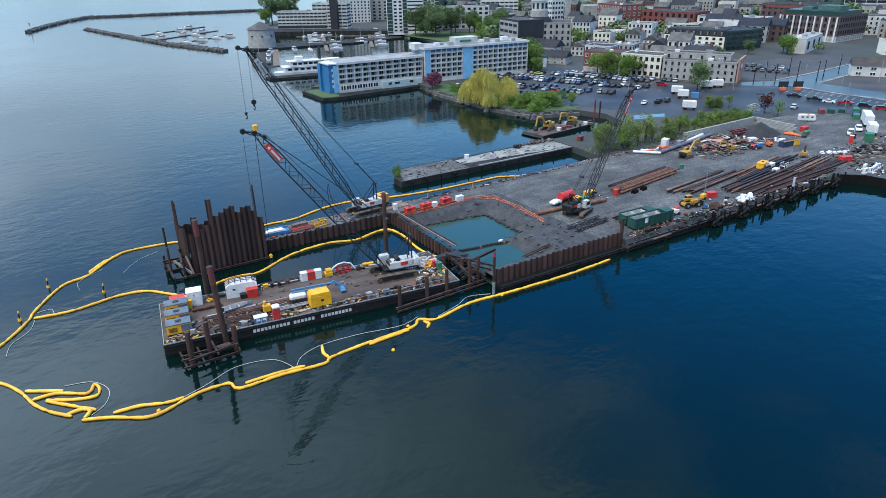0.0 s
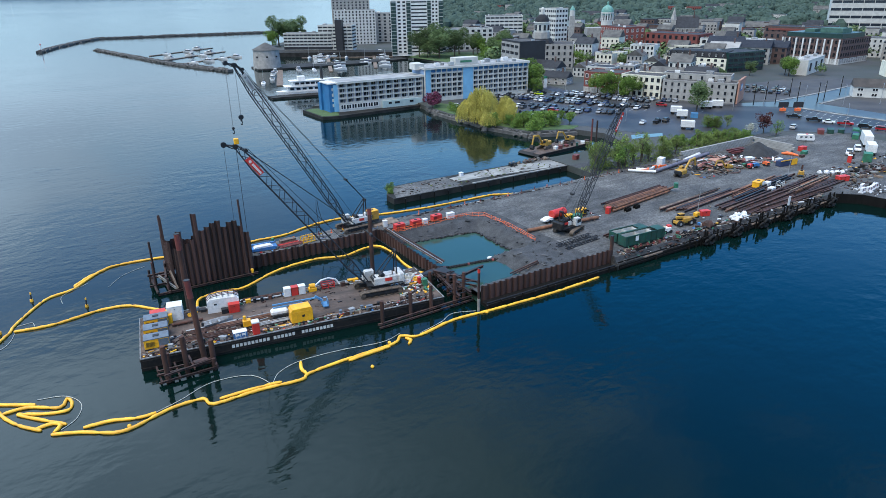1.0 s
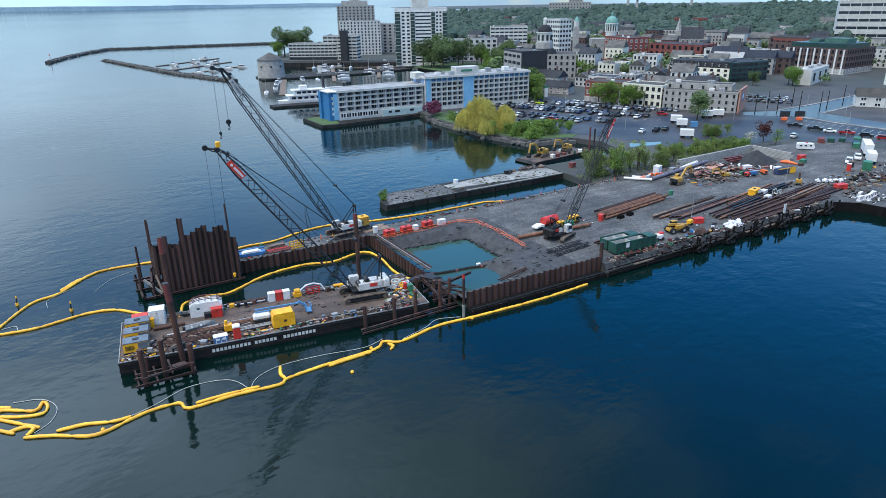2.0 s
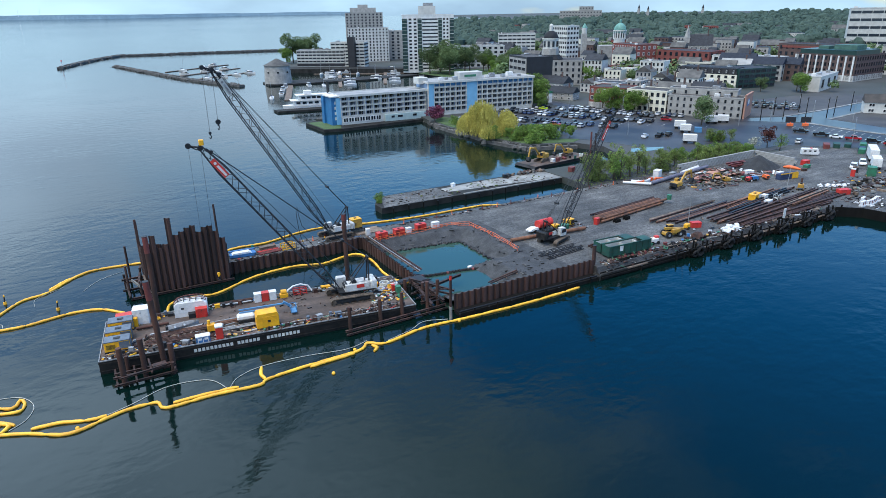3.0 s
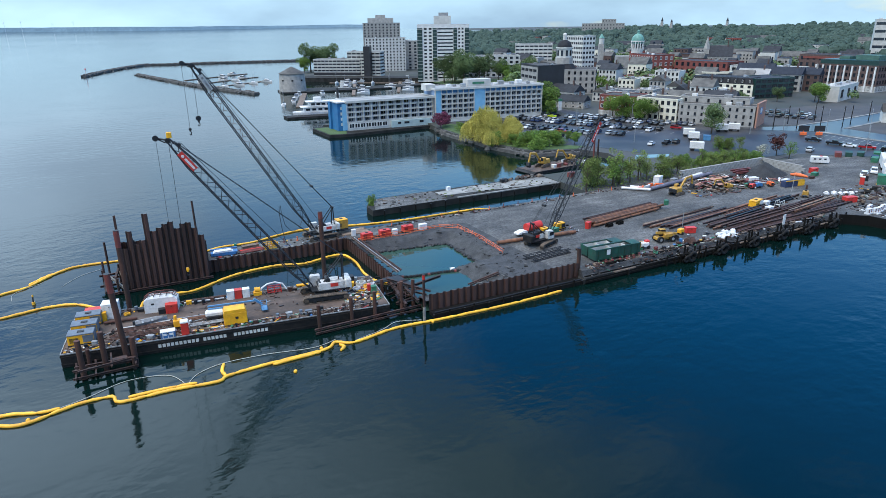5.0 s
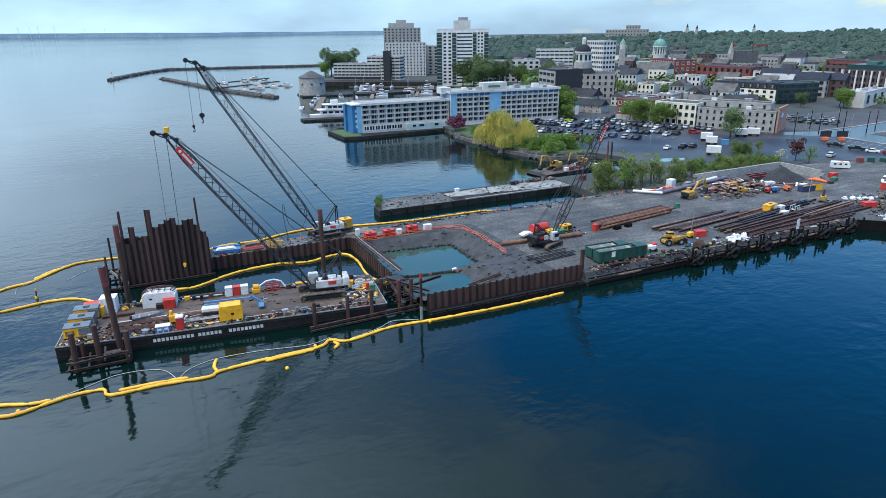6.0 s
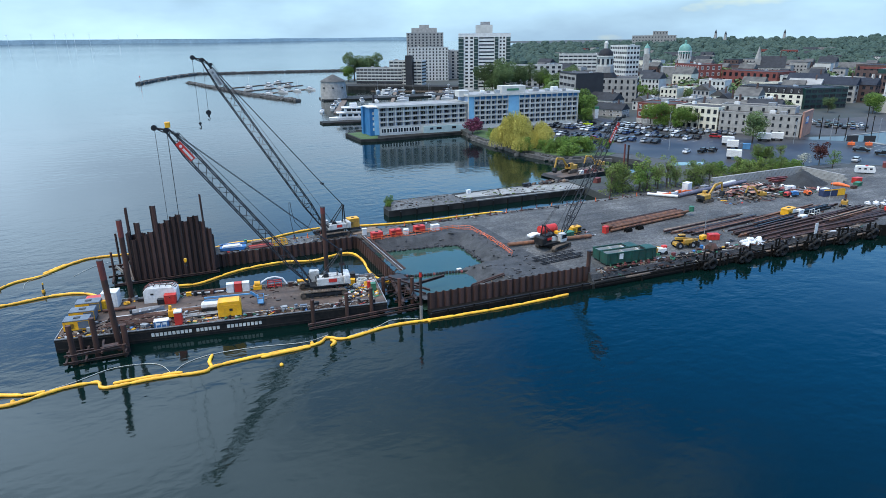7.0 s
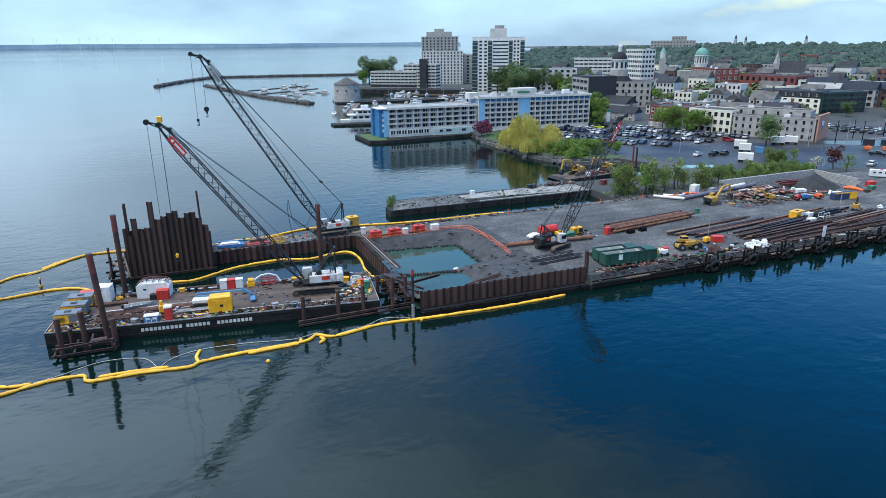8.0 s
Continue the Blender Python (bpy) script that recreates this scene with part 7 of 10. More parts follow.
for _ in range(55):
    d_, t_ = 820 + 500 * wr.random(), radians(wr.uniform(33, 63))
    p = Vector((20 + d_ * math.sin(t_), d_ * math.cos(t_)))
    w = wr.uniform(9, 26)
    far_house(p, p + TS * w, wr.uniform(9, 14), wr.uniform(8, 15) + (d_ - 620) * 0.006, wr.choice(["limestone", "brick", "limestone", "off_white"]), wr.choice(["roof_dark", "roof_grey"]), wr.random() < 0.5)
tagged(new("far_houses", multi("far_houses", [(g_, k_) for k_, g_ in HOUSE.items()])), "far streets of small pale houses with grey roofs", "houses", kind="stuff")

# ---- cars ----
def car_proto(kind, paint):
    c = thing("parked_car", {"sedan": "", "suv": "", "pickup": ""}[kind] or paint + {"sedan": " sedan", "suv": " sport utility car", "pickup": " pickup truck"}[kind] + " parked on wet asphalt", "car", group="parked cars")
    L, w = {"sedan": (4.6, 1.8), "suv": (4.8, 1.9), "pickup": (5.7, 1.95)}[kind]
    body = {"sedan": [(0, 0.35), (L, 0.35), (L, 0.75), (L - 0.2, 0.88), (L - 1.3, 0.98), (0.8, 1.0), (0.05, 0.9)],
            "suv": [(0, 0.4), (L, 0.4), (L, 0.85), (L - 0.15, 1.0), (L - 1.2, 1.1), (0.1, 1.12), (0, 0.95)],
            "pickup": [(0, 0.45), (L, 0.45), (L, 0.95), (L - 0.1, 1.08), (L - 1.4, 1.18), (0, 1.15)]}[kind]
    top = {"sedan": [(0.7, 0.98), (3.4, 0.97), (2.6, 1.42), (1.4, 1.45)], "suv": [(0.15, 1.1), (3.6, 1.08), (2.9, 1.68), (0.35, 1.72)], "pickup": [(2.0, 1.16), (4.4, 1.16), (3.7, 1.78), (2.2, 1.8)]}[kind]
    part("body", G().side(body, (-L / 2, 0, 0), (L / 2, 0, 0), w), "car_" + paint, c)
    part("glasshouse", G().side(top, (-L / 2, 0, 0), (L / 2, 0, 0), w * 0.86), "glass_dark", c)
    zt = top[2][1]
    part("roof", G().box(-L / 2 + (top[2][0] + top[3][0]) / 2, 0, zt + 0.0, top[2][0] - top[3][0] + 0.1, w * 0.84, 0.07), "car_" + paint, c)
    if kind == "pickup":
        part("bed", G().box(-L / 2 + 1.0, 0, 1.17, 1.7, w * 0.78, 0.06), "dark_clad", c)
    for x in (-L / 2 + 0.85, L / 2 - 0.9):
        for s in (-1, 1):
            part("wheel", G().cyl((x, s * (w / 2 - 0.18), 0.33), (x, s * (w / 2 + 0.02), 0.33), 0.33, n=12), "rubber", c)
    return c
cars = {}
for kind, paint in (("sedan", "white"), ("sedan", "black"), ("sedan", "silver"), ("sedan", "grey"), ("suv", "white"), ("suv", "black"), ("suv", "navy"), ("suv", "red"), ("suv", "silver"), ("pickup", "black"), ("pickup", "red"), ("sedan", "lime"), ("suv", "grey")):
    cars[kind + paint] = car_proto(kind, paint)
placed = set()
def park(key, x, y, rz, z=2.05):
    m = Matrix.Translation((x, y, z)) @ Matrix.Rotation(radians(rz), 4, "Z")
    if key in placed:
        return copy_thing(cars[key], m)
    placed.add(key)
    cars[key].matrix_basis = m
    return cars[key]
# the long row by the road
for key, x, y, rz in (("pickupblack", 268, 153.2, -62), ("pickupblack", 267.9, 144.6, -62), ("sedanwhite", 268, 138.6, -62), ("pickupred", 269.8, 133, -62), ("suvblack", 270.4, 125.8, -62), ("suvred", 270.4, 119.5, -62), ("suvsilver", 247.4, 140.6, 20),
                      ("pickupblack", 214, 178.6, 25), ("sedanwhite", 208, 180.6, 28), ("suvblack", 218.6, 178, 25), ("sedanlime", 222, 264, -60), ("suvred", 196, 222, -64), ("suvred", 246, 204, -60), ("suvred", 172.5, 203, 15), ("suvwhite", 259, 190, -60)):
    park(key, x, y, rz)
keys = ["sedanwhite", "sedanblack", "sedansilver", "sedangrey", "suvwhite", "suvblack", "suvnavy", "suvsilver", "suvgrey", "sedanblack", "suvblack", "sedanblack", "suvblack", "sedangrey", "suvnavy"]
cr_ = random.Random(51)
for rr_, (t_, s0, s1, drop) in enumerate(((-9, -8, 52, 0.25), (-15, -22, 46, 0.2), (-30, -32, 44, 0.12), (-35.5, -32, 40, 0.15), (-52, -38, 34, 0.2), (-57.5, -40, 22, 0.25), (-71, -38, 16, 0.3), (-77, -36, 10, 0.35), (-88, -30, -4, 0.4))):
    s_ = s0
    while s_ < s1:
        if cr_.random() > drop:
            p = ORG + TS * s_ + TT * t_
            if p.x > 166 and p.y < 272:
                park(cr_.choice(keys), p.x + cr_.uniform(-0.3, 0.3), p.y + cr_.uniform(-0.3, 0.3), 25.3 + cr_.choice([0, 180]) + cr_.uniform(-3, 3))
        s_ += 2.75
for i in range(24):
    if cr_.random() > 0.15:
        park(cr_.choice(keys), 312 + (i % 8) * 1.6 + (i // 8) * 7, 214 - (i % 8) * 3.2 + (i // 8) * 3, 25 + cr_.uniform(-6, 6))


# ---- equipment on the barge and in the yard ----
def at(x, y, rz=0.0, z=2.3):
    return Matrix.Translation((x, y, z)) @ Matrix.Rotation(radians(rz), 4, "Z")

def generator(label, m, L, w, h, body="yellow", roof="slate_blue", end="slate_blue", name="generator"):
    t = thing(name, label, "generator", m)
    part("skid", G().box(L / 2, w / 2, 0.12, L + 0.1, w + 0.1, 0.24), "dark_steel", t)
    part("body", G().box(L / 2, w / 2, 0.24 + (h - 0.3) / 2, L, w, h - 0.3, ch=0.05), body, t)
    part("roof_panel", G().box(L / 2, w / 2, h, L + 0.08, w + 0.08, 0.16, ch=0.05), roof, t)
    part("end_panel", G().box(L + 0.03, w / 2, h * 0.55, 0.08, w * 0.96, h * 0.78), end, t)
    part("side_panel", G().box(L * 0.78, -0.03, h * 0.58, L * 0.4, 0.06, h * 0.62), end, t)
    part("vent", G().box(L * 0.5, w * 0.5, h + 0.12, L * 0.25, w * 0.3, 0.1), "dark_steel", t)
    for i in range(5):
        part("louvre", G().box(L * 0.25, -0.04, h * 0.36 + i * 0.16, L * 0.34, 0.05, 0.06), "dark_steel", t)
    return t

def crate(label, m, L, w, h, body, lid=None, name="storage_box", cat="box", ribs=True):
    t = thing(name, label, cat, m)
    part("body", G().box(0, 0, h / 2, L, w, h, ch=min(0.08, h * 0.08)), body, t)
    part("lid", G().box(0, 0, h + 0.03, L + 0.06, w + 0.06, 0.1, ch=0.03), lid or body, t)
    if ribs and L > 1.7:
        for i in range(3):
            part("rib", G().box(-L * 0.35 + i * L * 0.35, -w / 2 - 0.03, h * 0.5, 0.08, 0.06, h * 0.9), lid or body, t)
        part("latch", G().box(0, -w / 2 - 0.05, h * 0.82, 0.16, 0.06, 0.14), "dark_steel", t)
    return t

def drum(label, m, r=0.3, h=0.9, body="blue"):
    t = thing("steel_drum", label, "drum", m)
    part("shell", G().cyl((0, 0, 0), (0, 0, h), r, n=14), body, t, smooth=40)
    for z in (h * 0.33, h * 0.66, h):
        part("hoop", G().cyl((0, 0, z - 0.03), (0, 0, z + 0.02), r * 1.05, n=14), body, t, smooth=40)

def coil(label, m, r=0.7, turns=5, material="rope", tube_r=0.07):
    pts = [(math.cos(i * 0.45) * (r - 0.02 * (i % 14)), math.sin(i * 0.45) * (r - 0.02 * (i % 14)), 0.08 + i * 0.45 / 6.28 * 0.12) for i in range(int(turns * 14))]
    solid("rope_coil", G().tube(pts, tube_r, 5), material, label, "rope", smooth=60, m=m)

def pipes(label, m, n, L, r, material="rust", spread=1.0, name="pipe_stack", seed=0, layers=1, cat="pipes"):
    k = random.Random(seed)
    t = thing(name, label, cat, m)
    idx = 0
    for ly in range(layers):
        for i in range(n - ly):
            x0 = k.uniform(-0.04, 0.04) * L
            y = (i + ly * 0.5) * 2.1 * r * spread
            z = r + ly * 1.75 * r + 0.12
            part("pipe", G().cyl((x0, y + k.uniform(-0.1, 0.1) * r, z), (x0 + L * k.uniform(0.9, 1.04), y + k.uniform(-0.5, 0.5) * r, z), r, n=10), material if isinstance(material, str) else k.choice(material), t, smooth=40)
    for x in (0.15, 0.5, 0.85):
        part("bearer", G().box(x * L, (n - 1) * r * spread, 0.06, 0.2, n * 2.3 * r * spread, 0.12), "lumber", t)
    return t

def beams(label, m, n, L, w, material="rust", gap=0.12, seed=0, name="beam_stack"):
    k = random.Random(seed)
    t = thing(name, label, "beams", m)
    for i in range(n):
        x0 = k.uniform(-0.06, 0.06) * L
        z = w / 2 + 0.12 + (w if k.random() < 0.2 else 0)
        y = i * (w + gap)
        part("beam", h_beam(G(), (x0, y, z), (x0 + L * k.uniform(0.86, 1.05), y + k.uniform(-0.3, 0.3), z), w), k.choice(["rust", "sheet", "rust", "orange_rust", "lumber", "sheet", "dark_steel"]) if material == "mixed" else material, t)
    for x in (0.2, 0.75):
        part("bearer", G().box(x * L, n * (w + gap) / 2, 0.06, 0.24, n * (w + gap), 0.12), "lumber", t)
    return t

# barge deck
for i, (a_, b_) in enumerate(((0.9, 9.7), (0.8, 6.1), (0.8, 2.5))):
    generator("yellow diesel generator with slate blue roof panels", on_barge(a_, b_), 3.7, 2.1, 1.85, roof="gen_slate", end="gen_slate")
crate("bright red steel box at the barge corner", on_barge(3.1, 13.2), 2.5, 1.8, 1.5, "red")
wb = crate("tall white insulated site box on deck", on_barge(5.9, 12.5, rz=-4), 2.5, 2.2, 2.6, "white")
crate("small yellow pump box beside a white box", on_barge(4.9, 11.0), 0.8, 0.7, 1.5, "yellow")
coil("yellow hose coil lying on deck", on_barge(8.2, 12.0), 0.55, 3, "yellow", 0.1)
ts = thing("deck_tank", "white steel deck tank with pipe rails on top", "tank", on_barge(13.9, 12.6, rz=-4))
part("shell", G().side([(0, 0), (5.4, 0), (5.4, 2.1), (4.8, 2.6), (0.6, 2.6), (0, 2.1)], (-2.7, 0, 0), (2.7, 0, 0), 2.5), "white", ts)
for s in (-0.9, -0.3, 0.3, 0.9):
    part("top_pipe", G().tube([(-2.8, s, 2.3), (-2.0, s, 2.9), (-0.8, s, 3.15), (0.8, s, 3.15), (2.0, s, 3.0), (2.7, s, 2.5)], 0.065, 6), "dark_steel" if s not in (-0.3, 0.9) else "rust_red", ts, smooth=50)
for i in range(5):
    part("cross_pipe", G().cyl((-2 + i, -1.0, 2.85), (-2 + i, 1.0, 2.85), 0.07, n=6), "dark_steel", ts)
part("logo_patch", G().box(-1.3, -1.27, 1.6, 0.5, 0.04, 0.3), "dark_steel", ts)
crate("bright red steel tool box before a white tank", on_barge(15.5, 10.7, rz=-2), 1.9, 1.2, 1.55, "red", name="tool_box")
crate("dark compressor box before a white tank", on_barge(13.9, 10.8), 1.1, 0.9, 0.8, "dark_steel", ribs=False)
sk = thing("skiff", "grey aluminium skiff lying on the barge deck", "boat", on_barge(12.4, 7.0, rz=10))
g = G()
rows_ = []
for i in range(9):
    t = i / 8
    hw = 0.85 * (1 - max(0, (t - 0.5) / 0.5) ** 2)
    rows_.append([(-2.5 + 5 * t, -hw, 0.75 + 0.15 * t), (-2.5 + 5 * t, -hw * 0.6, 0.05), (-2.5 + 5 * t, hw * 0.6, 0.05), (-2.5 + 5 * t, hw, 0.75 + 0.15 * t), (-2.5 + 5 * t, hw * 0.85, 0.7), (-2.5 + 5 * t, hw * 0.5, 0.2), (-2.5 + 5 * t, -hw * 0.5, 0.2), (-2.5 + 5 * t, -hw * 0.85, 0.7)])
g.v = [p for r_ in rows_ for p in r_]
for i in range(8):
    k = i * 8
    g.f += [(k + j, k + 8 + j, k + 8 + (j + 1) % 8, k + (j + 1) % 8) for j in range(8)]
g.f += [tuple(range(8)), tuple(range(64, 72))]
part("hull", g, "grey", sk)
for x in (-1.3, 0.2):
    part("thwart", G().box(x, 0, 0.5, 0.3, 1.3, 0.06), "galv", sk)
part("outboard", G().box(-2.6, 0, 0.7, 0.4, 0.35, 0.7, ch=0.06), "dark_steel", sk)
pipes("single rusty pipe lying on deck", on_barge(5.2, 9.2, rz=2), 1, 5.0, 0.26, "rust", seed=1)
pipes("bundle of rusty drill pipes on the barge deck", on_barge(7.4, 4.6, rz=2), 5, 9.5, 0.13, ["rust", "galv", "rust"], 1.5, seed=2)
pipes("bundle of rusty drill pipes on the barge deck", on_barge(6.6, 2.6, rz=-1), 4, 8.0, 0.12, "rust", 1.8, seed=3)
pipes("long grey pipes lying along the deck", on_barge(12.2, 5.4, rz=2), 4, 10.0, 0.11, ["orange_rust", "grey", "rust"], 1.9, seed=4)
pipes("long grey pipes lying along the deck", on_barge(18.6, 3.0, rz=1), 3, 5.5, 0.11, ["grey", "rust"], 1.9, seed=5)
pipes("rusty pipes lying along the far deck edge", on_barge(17.2, 13.2, rz=-1), 3, 7.0, 0.16, ["galv", "rust"], 1.6, seed=6)
ym = thing("pump_unit", "yellow portable pump unit on a frame", "pump", on_barge(16.7, 3.2))
part("body", G().box(0, 0, 1.15, 1.3, 1.0, 1.1, ch=0.1), "yellow", ym)
part("motor", G().cyl((-0.3, 0, 1.7), (-0.3, 0, 2.4), 0.25, n=10), "yellow", ym, smooth=40)
for sx in (-0.5, 0.5):
    for sy in (-0.4, 0.4):
        part("leg", G().box(sx, sy, 0.3, 0.12, 0.12, 0.6), "dark_steel", ym)
tl = thing("portable_toilet", "red portable toilet with a white roof", "toilet", on_barge(17.8, 0.95))
part("cabin", G().box(0, 0, 1.1, 1.15, 1.15, 2.1, ch=0.06), "red", tl)
part("roof", G().box(0, 0, 2.25, 1.25, 1.25, 0.3, ch=0.12), "white", tl)
part("door", G().box(0.1, -0.59, 1.05, 0.7, 0.04, 1.8), "red", tl)
bx = crate("blue tool crate with white lids", on_barge(15.2, 1.0, rz=2), 2.2, 1.2, 1.0, "blue", "white")
for i in (-0.5, 0.5):
    part("white_sheet", G().box(i, -0.62, 0.6, 0.6, 0.04, 0.35), "white", bx)
bl = thing("boom_lift", "pale blue and white boom lift folded on deck", "lift", on_barge(22.4, 5.2, rz=-2))
part("chassis", G().box(0, 0, 0.65, 2.6, 1.9, 0.5, ch=0.1), "dark_steel", bl)
part("engine_cover", G().box(0.0, 0, 1.2, 2.9, 1.5, 0.75, ch=0.25), "white", bl)
for sx in (-0.9, 0.9):
    for sy in (-0.95, 0.95):
        part("wheel", G().cyl((sx, sy - 0.18, 0.42), (sx, sy + 0.18, 0.42), 0.42, n=14), "rubber", bl, smooth=40)
part("arm", G().box(2.8, 0.7, 2.05, 7.6, 0.22, 0.24, ch=0.04), "lift_blue", bl)
part("arm", G().box(1.7, 0.25, 1.75, 5.4, 0.2, 0.2, ch=0.04), "lift_blue", bl)
part("jib", G().add([(6.4, 0.5, 2.2), (6.4, 0.9, 2.2), (7.6, 0.9, 1.2), (7.6, 0.5, 1.2), (6.6, 0.5, 2.5), (6.6, 0.9, 2.5), (7.9, 0.9, 1.4), (7.9, 0.5, 1.4)], [(0, 1, 2, 3), (4, 5, 6, 7), (0, 1, 5, 4), (1, 2, 6, 5), (2, 3, 7, 6), (3, 0, 4, 7)]), "lift_blue", bl)
bs = part("basket", G().box(8.1, 0.6, 0.5, 1.0, 1.9, 0.12), "lift_blue", bl)
g = G()
for sx in (7.62, 8.58):
    for sy in (-0.3, 0.6, 1.5):
        part("basket_post", G().cyl((sx, sy, 0.5), (sx, sy, 1.55), 0.05, n=6), "lift_blue", bl)
for z in (1.55,):
    g.tube([(7.62, -0.3, z), (8.58, -0.3, z), (8.58, 1.5, z), (7.62, 1.5, z), (7.62, -0.3, z)], 0.05, 6)
part("basket_rail", g, "lift_blue", bs)
yb = thing("fuel_tank", "big bright yellow fuel tank box with chamfered lid", "tank", on_barge(25.6, 2.4, rz=1))
part("body", G().box(0, 0, 1.15, 3.7, 2.2, 2.1, ch=0.08), "yellow", yb)
part("lid", G().side([(-1.85, 0), (1.85, 0), (1.6, 0.5), (-1.6, 0.5)], (0, 0, 2.2), (1, 0, 2.2), 2.2), "yellow", yb)
part("skid", G().box(0, 0, 0.1, 3.8, 2.3, 0.2), "rust", yb)
for x in (-0.9, 0.0, 0.9):
    part("seam", G().box(x, -1.12, 1.15, 0.05, 0.05, 2.0), "yellow", yb)
part("stencil_bar", G().box(0.2, -1.13, 1.3, 0.5, 0.03, 0.4), "dark_steel", yb)
for i, c in enumerate(("white", "red", "white")):
    crate(c + " equipment cabinet in a row on deck", on_barge(25.3 + i * 1.35, 13.0, rz=-1), 1.25, 1.15, 1.55, c, name="cabinet", cat="cabinet")
yr = thing("winch_reel", "yellow hose reel on the barge deck", "reel", on_barge(30.0, 13.1))
part("frame", G().box(0, 0, 0.35, 1.5, 1.1, 0.7, ch=0.08), "yellow", yr)
part("spool", G().cyl((-0.5, 0, 0.95), (0.5, 0, 0.95), 0.5, n=14), "yellow", yr, smooth=40)
rk = thing("hose_rack", "red hose rack with a looped white hose", "rack", on_barge(33.0, 13.2))
g = G()
for sx in (-1.2, 0, 1.2):
    for sy in (-0.45, 0.45):
        g.box(sx, sy, 0.6, 0.14, 0.14, 1.2)
for z in (0.25, 1.15):
    for sy in (-0.45, 0.45):
        g.box(0, sy, z, 2.5, 0.12, 0.14)
part("frame", g, "red", rk)
part("hose", G().tube([(-2.8, -0.3, 0.4), (-2.2, -0.2, 1.2), (-1.2, 0, 1.75), (0.2, 0.1, 1.9), (1.5, 0, 1.5), (2.2, -0.2, 0.4)], 0.16, 8), "tarp", rk, smooth=60)
pipes("orange steel bars by the barge edge", on_barge(37.2, 13.9, rz=-2), 2, 2.2, 0.2, "yellow", seed=9)
coil("heap of pale coiled hose on deck", on_barge(48.6, 10.4), 1.0, 6, "rope", 0.11)
coil("heap of pale coiled hose on deck", on_barge(49.4, 8.8), 0.7, 5, "yellow", 0.09)
crate("green pump box by the barge end", on_barge(50.1, 6.3), 0.9, 0.9, 1.3, "light_green")
crate("red gas box by the barge end", on_barge(49.5, 7.6), 0.6, 0.6, 1.2, "red")
crate("black generator box at the barge end", on_barge(46.8, 12.2), 1.7, 1.2, 1.5, "dark_steel")
crate("green tarpaulin covered box at the barge end", on_barge(44.6, 12.6), 1.6, 1.2, 1.0, "green", "tarp")
crate("yellow pump set by the crane", on_barge(44.0, 10.6), 1.8, 1.0, 0.8, "yellow")
ck = random.Random(61)
spots_ = [(a_, ck.uniform(0.7, 2.0)) for a_ in (2.5, 3.4, 4.6, 5.6, 9.2, 10.8, 12.6, 19.6, 20.8, 21.9, 28.6, 29.6, 30.5, 31.4, 32.3, 33.3, 34.2, 35.0, 36.2, 37.4, 38.6, 39.6, 41.0, 42.4, 43.6, 45.0, 46.8)]
spots_ += [(a_, ck.uniform(12.6, 13.9)) for a_ in (8.6, 9.6, 10.4, 18.2, 19.3, 20.6, 22.2, 35.8, 36.6, 40.6, 41.8, 43.0, 48.0)]
for i, (a_, b_) in enumerate(spots_):
    kind = ck.choice(["crate", "drum", "block", "crate", "pipe", "block"])
    rz = ck.uniform(-25, 25)
    if kind == "crate":
        c = ck.choice(["yellow", "grey", "dark_steel", "rust", "rust", "dark_steel", "lumber", "gen_slate"])
        crate("small " + c.replace("_", " ") + " equipment case on the barge deck", on_barge(a_, b_, rz=rz), ck.uniform(0.5, 1.2), ck.uniform(0.4, 0.8), ck.uniform(0.35, 0.9), c, name="case", cat="case", ribs=False)
    elif kind == "drum":
        drum("upright steel drum among deck clutter", on_barge(a_, b_), 0.28, 0.8, ck.choice(["gen_slate", "rust", "dark_steel", "rust"]))
    elif kind == "block":
        solid("timber_block", G().box(0, 0, 0.18, ck.uniform(0.8, 1.8), 0.35, 0.35, ch=0.03), "lumber", "weathered timber block lying on deck", "timber", m=on_barge(a_, b_, rz=rz))
    else:
        pipes("short steel rods lying on deck", on_barge(a_ - 0.6, b_, rz=rz), 3, ck.uniform(1.2, 2.2), 0.07, ["galv", "rust", "yellow"], 1.6, seed=i)

# pier tongue
wb = thing("work_boat", "blue and white work boat stored on the pier tongue", "boat", at(35.6, 130.2, -6) @ Matrix.Diagonal((0.85, 0.85, 0.62, 1)))
part("hull", G().side([(-3.2, 0.3), (2.6, 0.1), (3.2, 1.2), (-3.2, 1.2)], (0, 0, 0), (1, 0, 0), 2.0), "blue", wb)
part("cover", G().side([(-2.6, 1.2), (2.2, 1.2), (1.6, 1.8), (-2.2, 1.7)], (0, 0, 0), (1, 0, 0), 1.7), "tarp", wb)
part("bulwark", G().box(0, 1.6, 1.5, 6.6, 0.5, 0.5, ch=0.05), "blue", wb)
pipes("red steel rack of rods on the pier tongue", at(38.8, 128.6, 3), 5, 5.0, 0.14, ["rust_red", "red"], 1.8, seed=21)
crate("long wooden crate on the pier tongue", at(41.4, 131.6, 4), 3.6, 1.2, 0.8, "lumber")
yk = thing("pipe_rack", "yellow steel rack standing on the pier tongue", "rack", at(45.4, 129.6, 4))
g = G()
for sx in (-1.4, -0.5, 0.5, 1.4):
    for sy in (-0.7, 0.7):
        g.box(sx, sy, 0.7, 0.16, 0.16, 1.4)
for z in (0.2, 1.3):
    for sy in (-0.7, 0.7):
        g.box(0, sy, z, 3.0, 0.14, 0.16)
part("frame", g, "yellow", yk)
drum("green drum on the pier tongue", at(38.6, 133.6), 0.3, 0.9, "light_green")
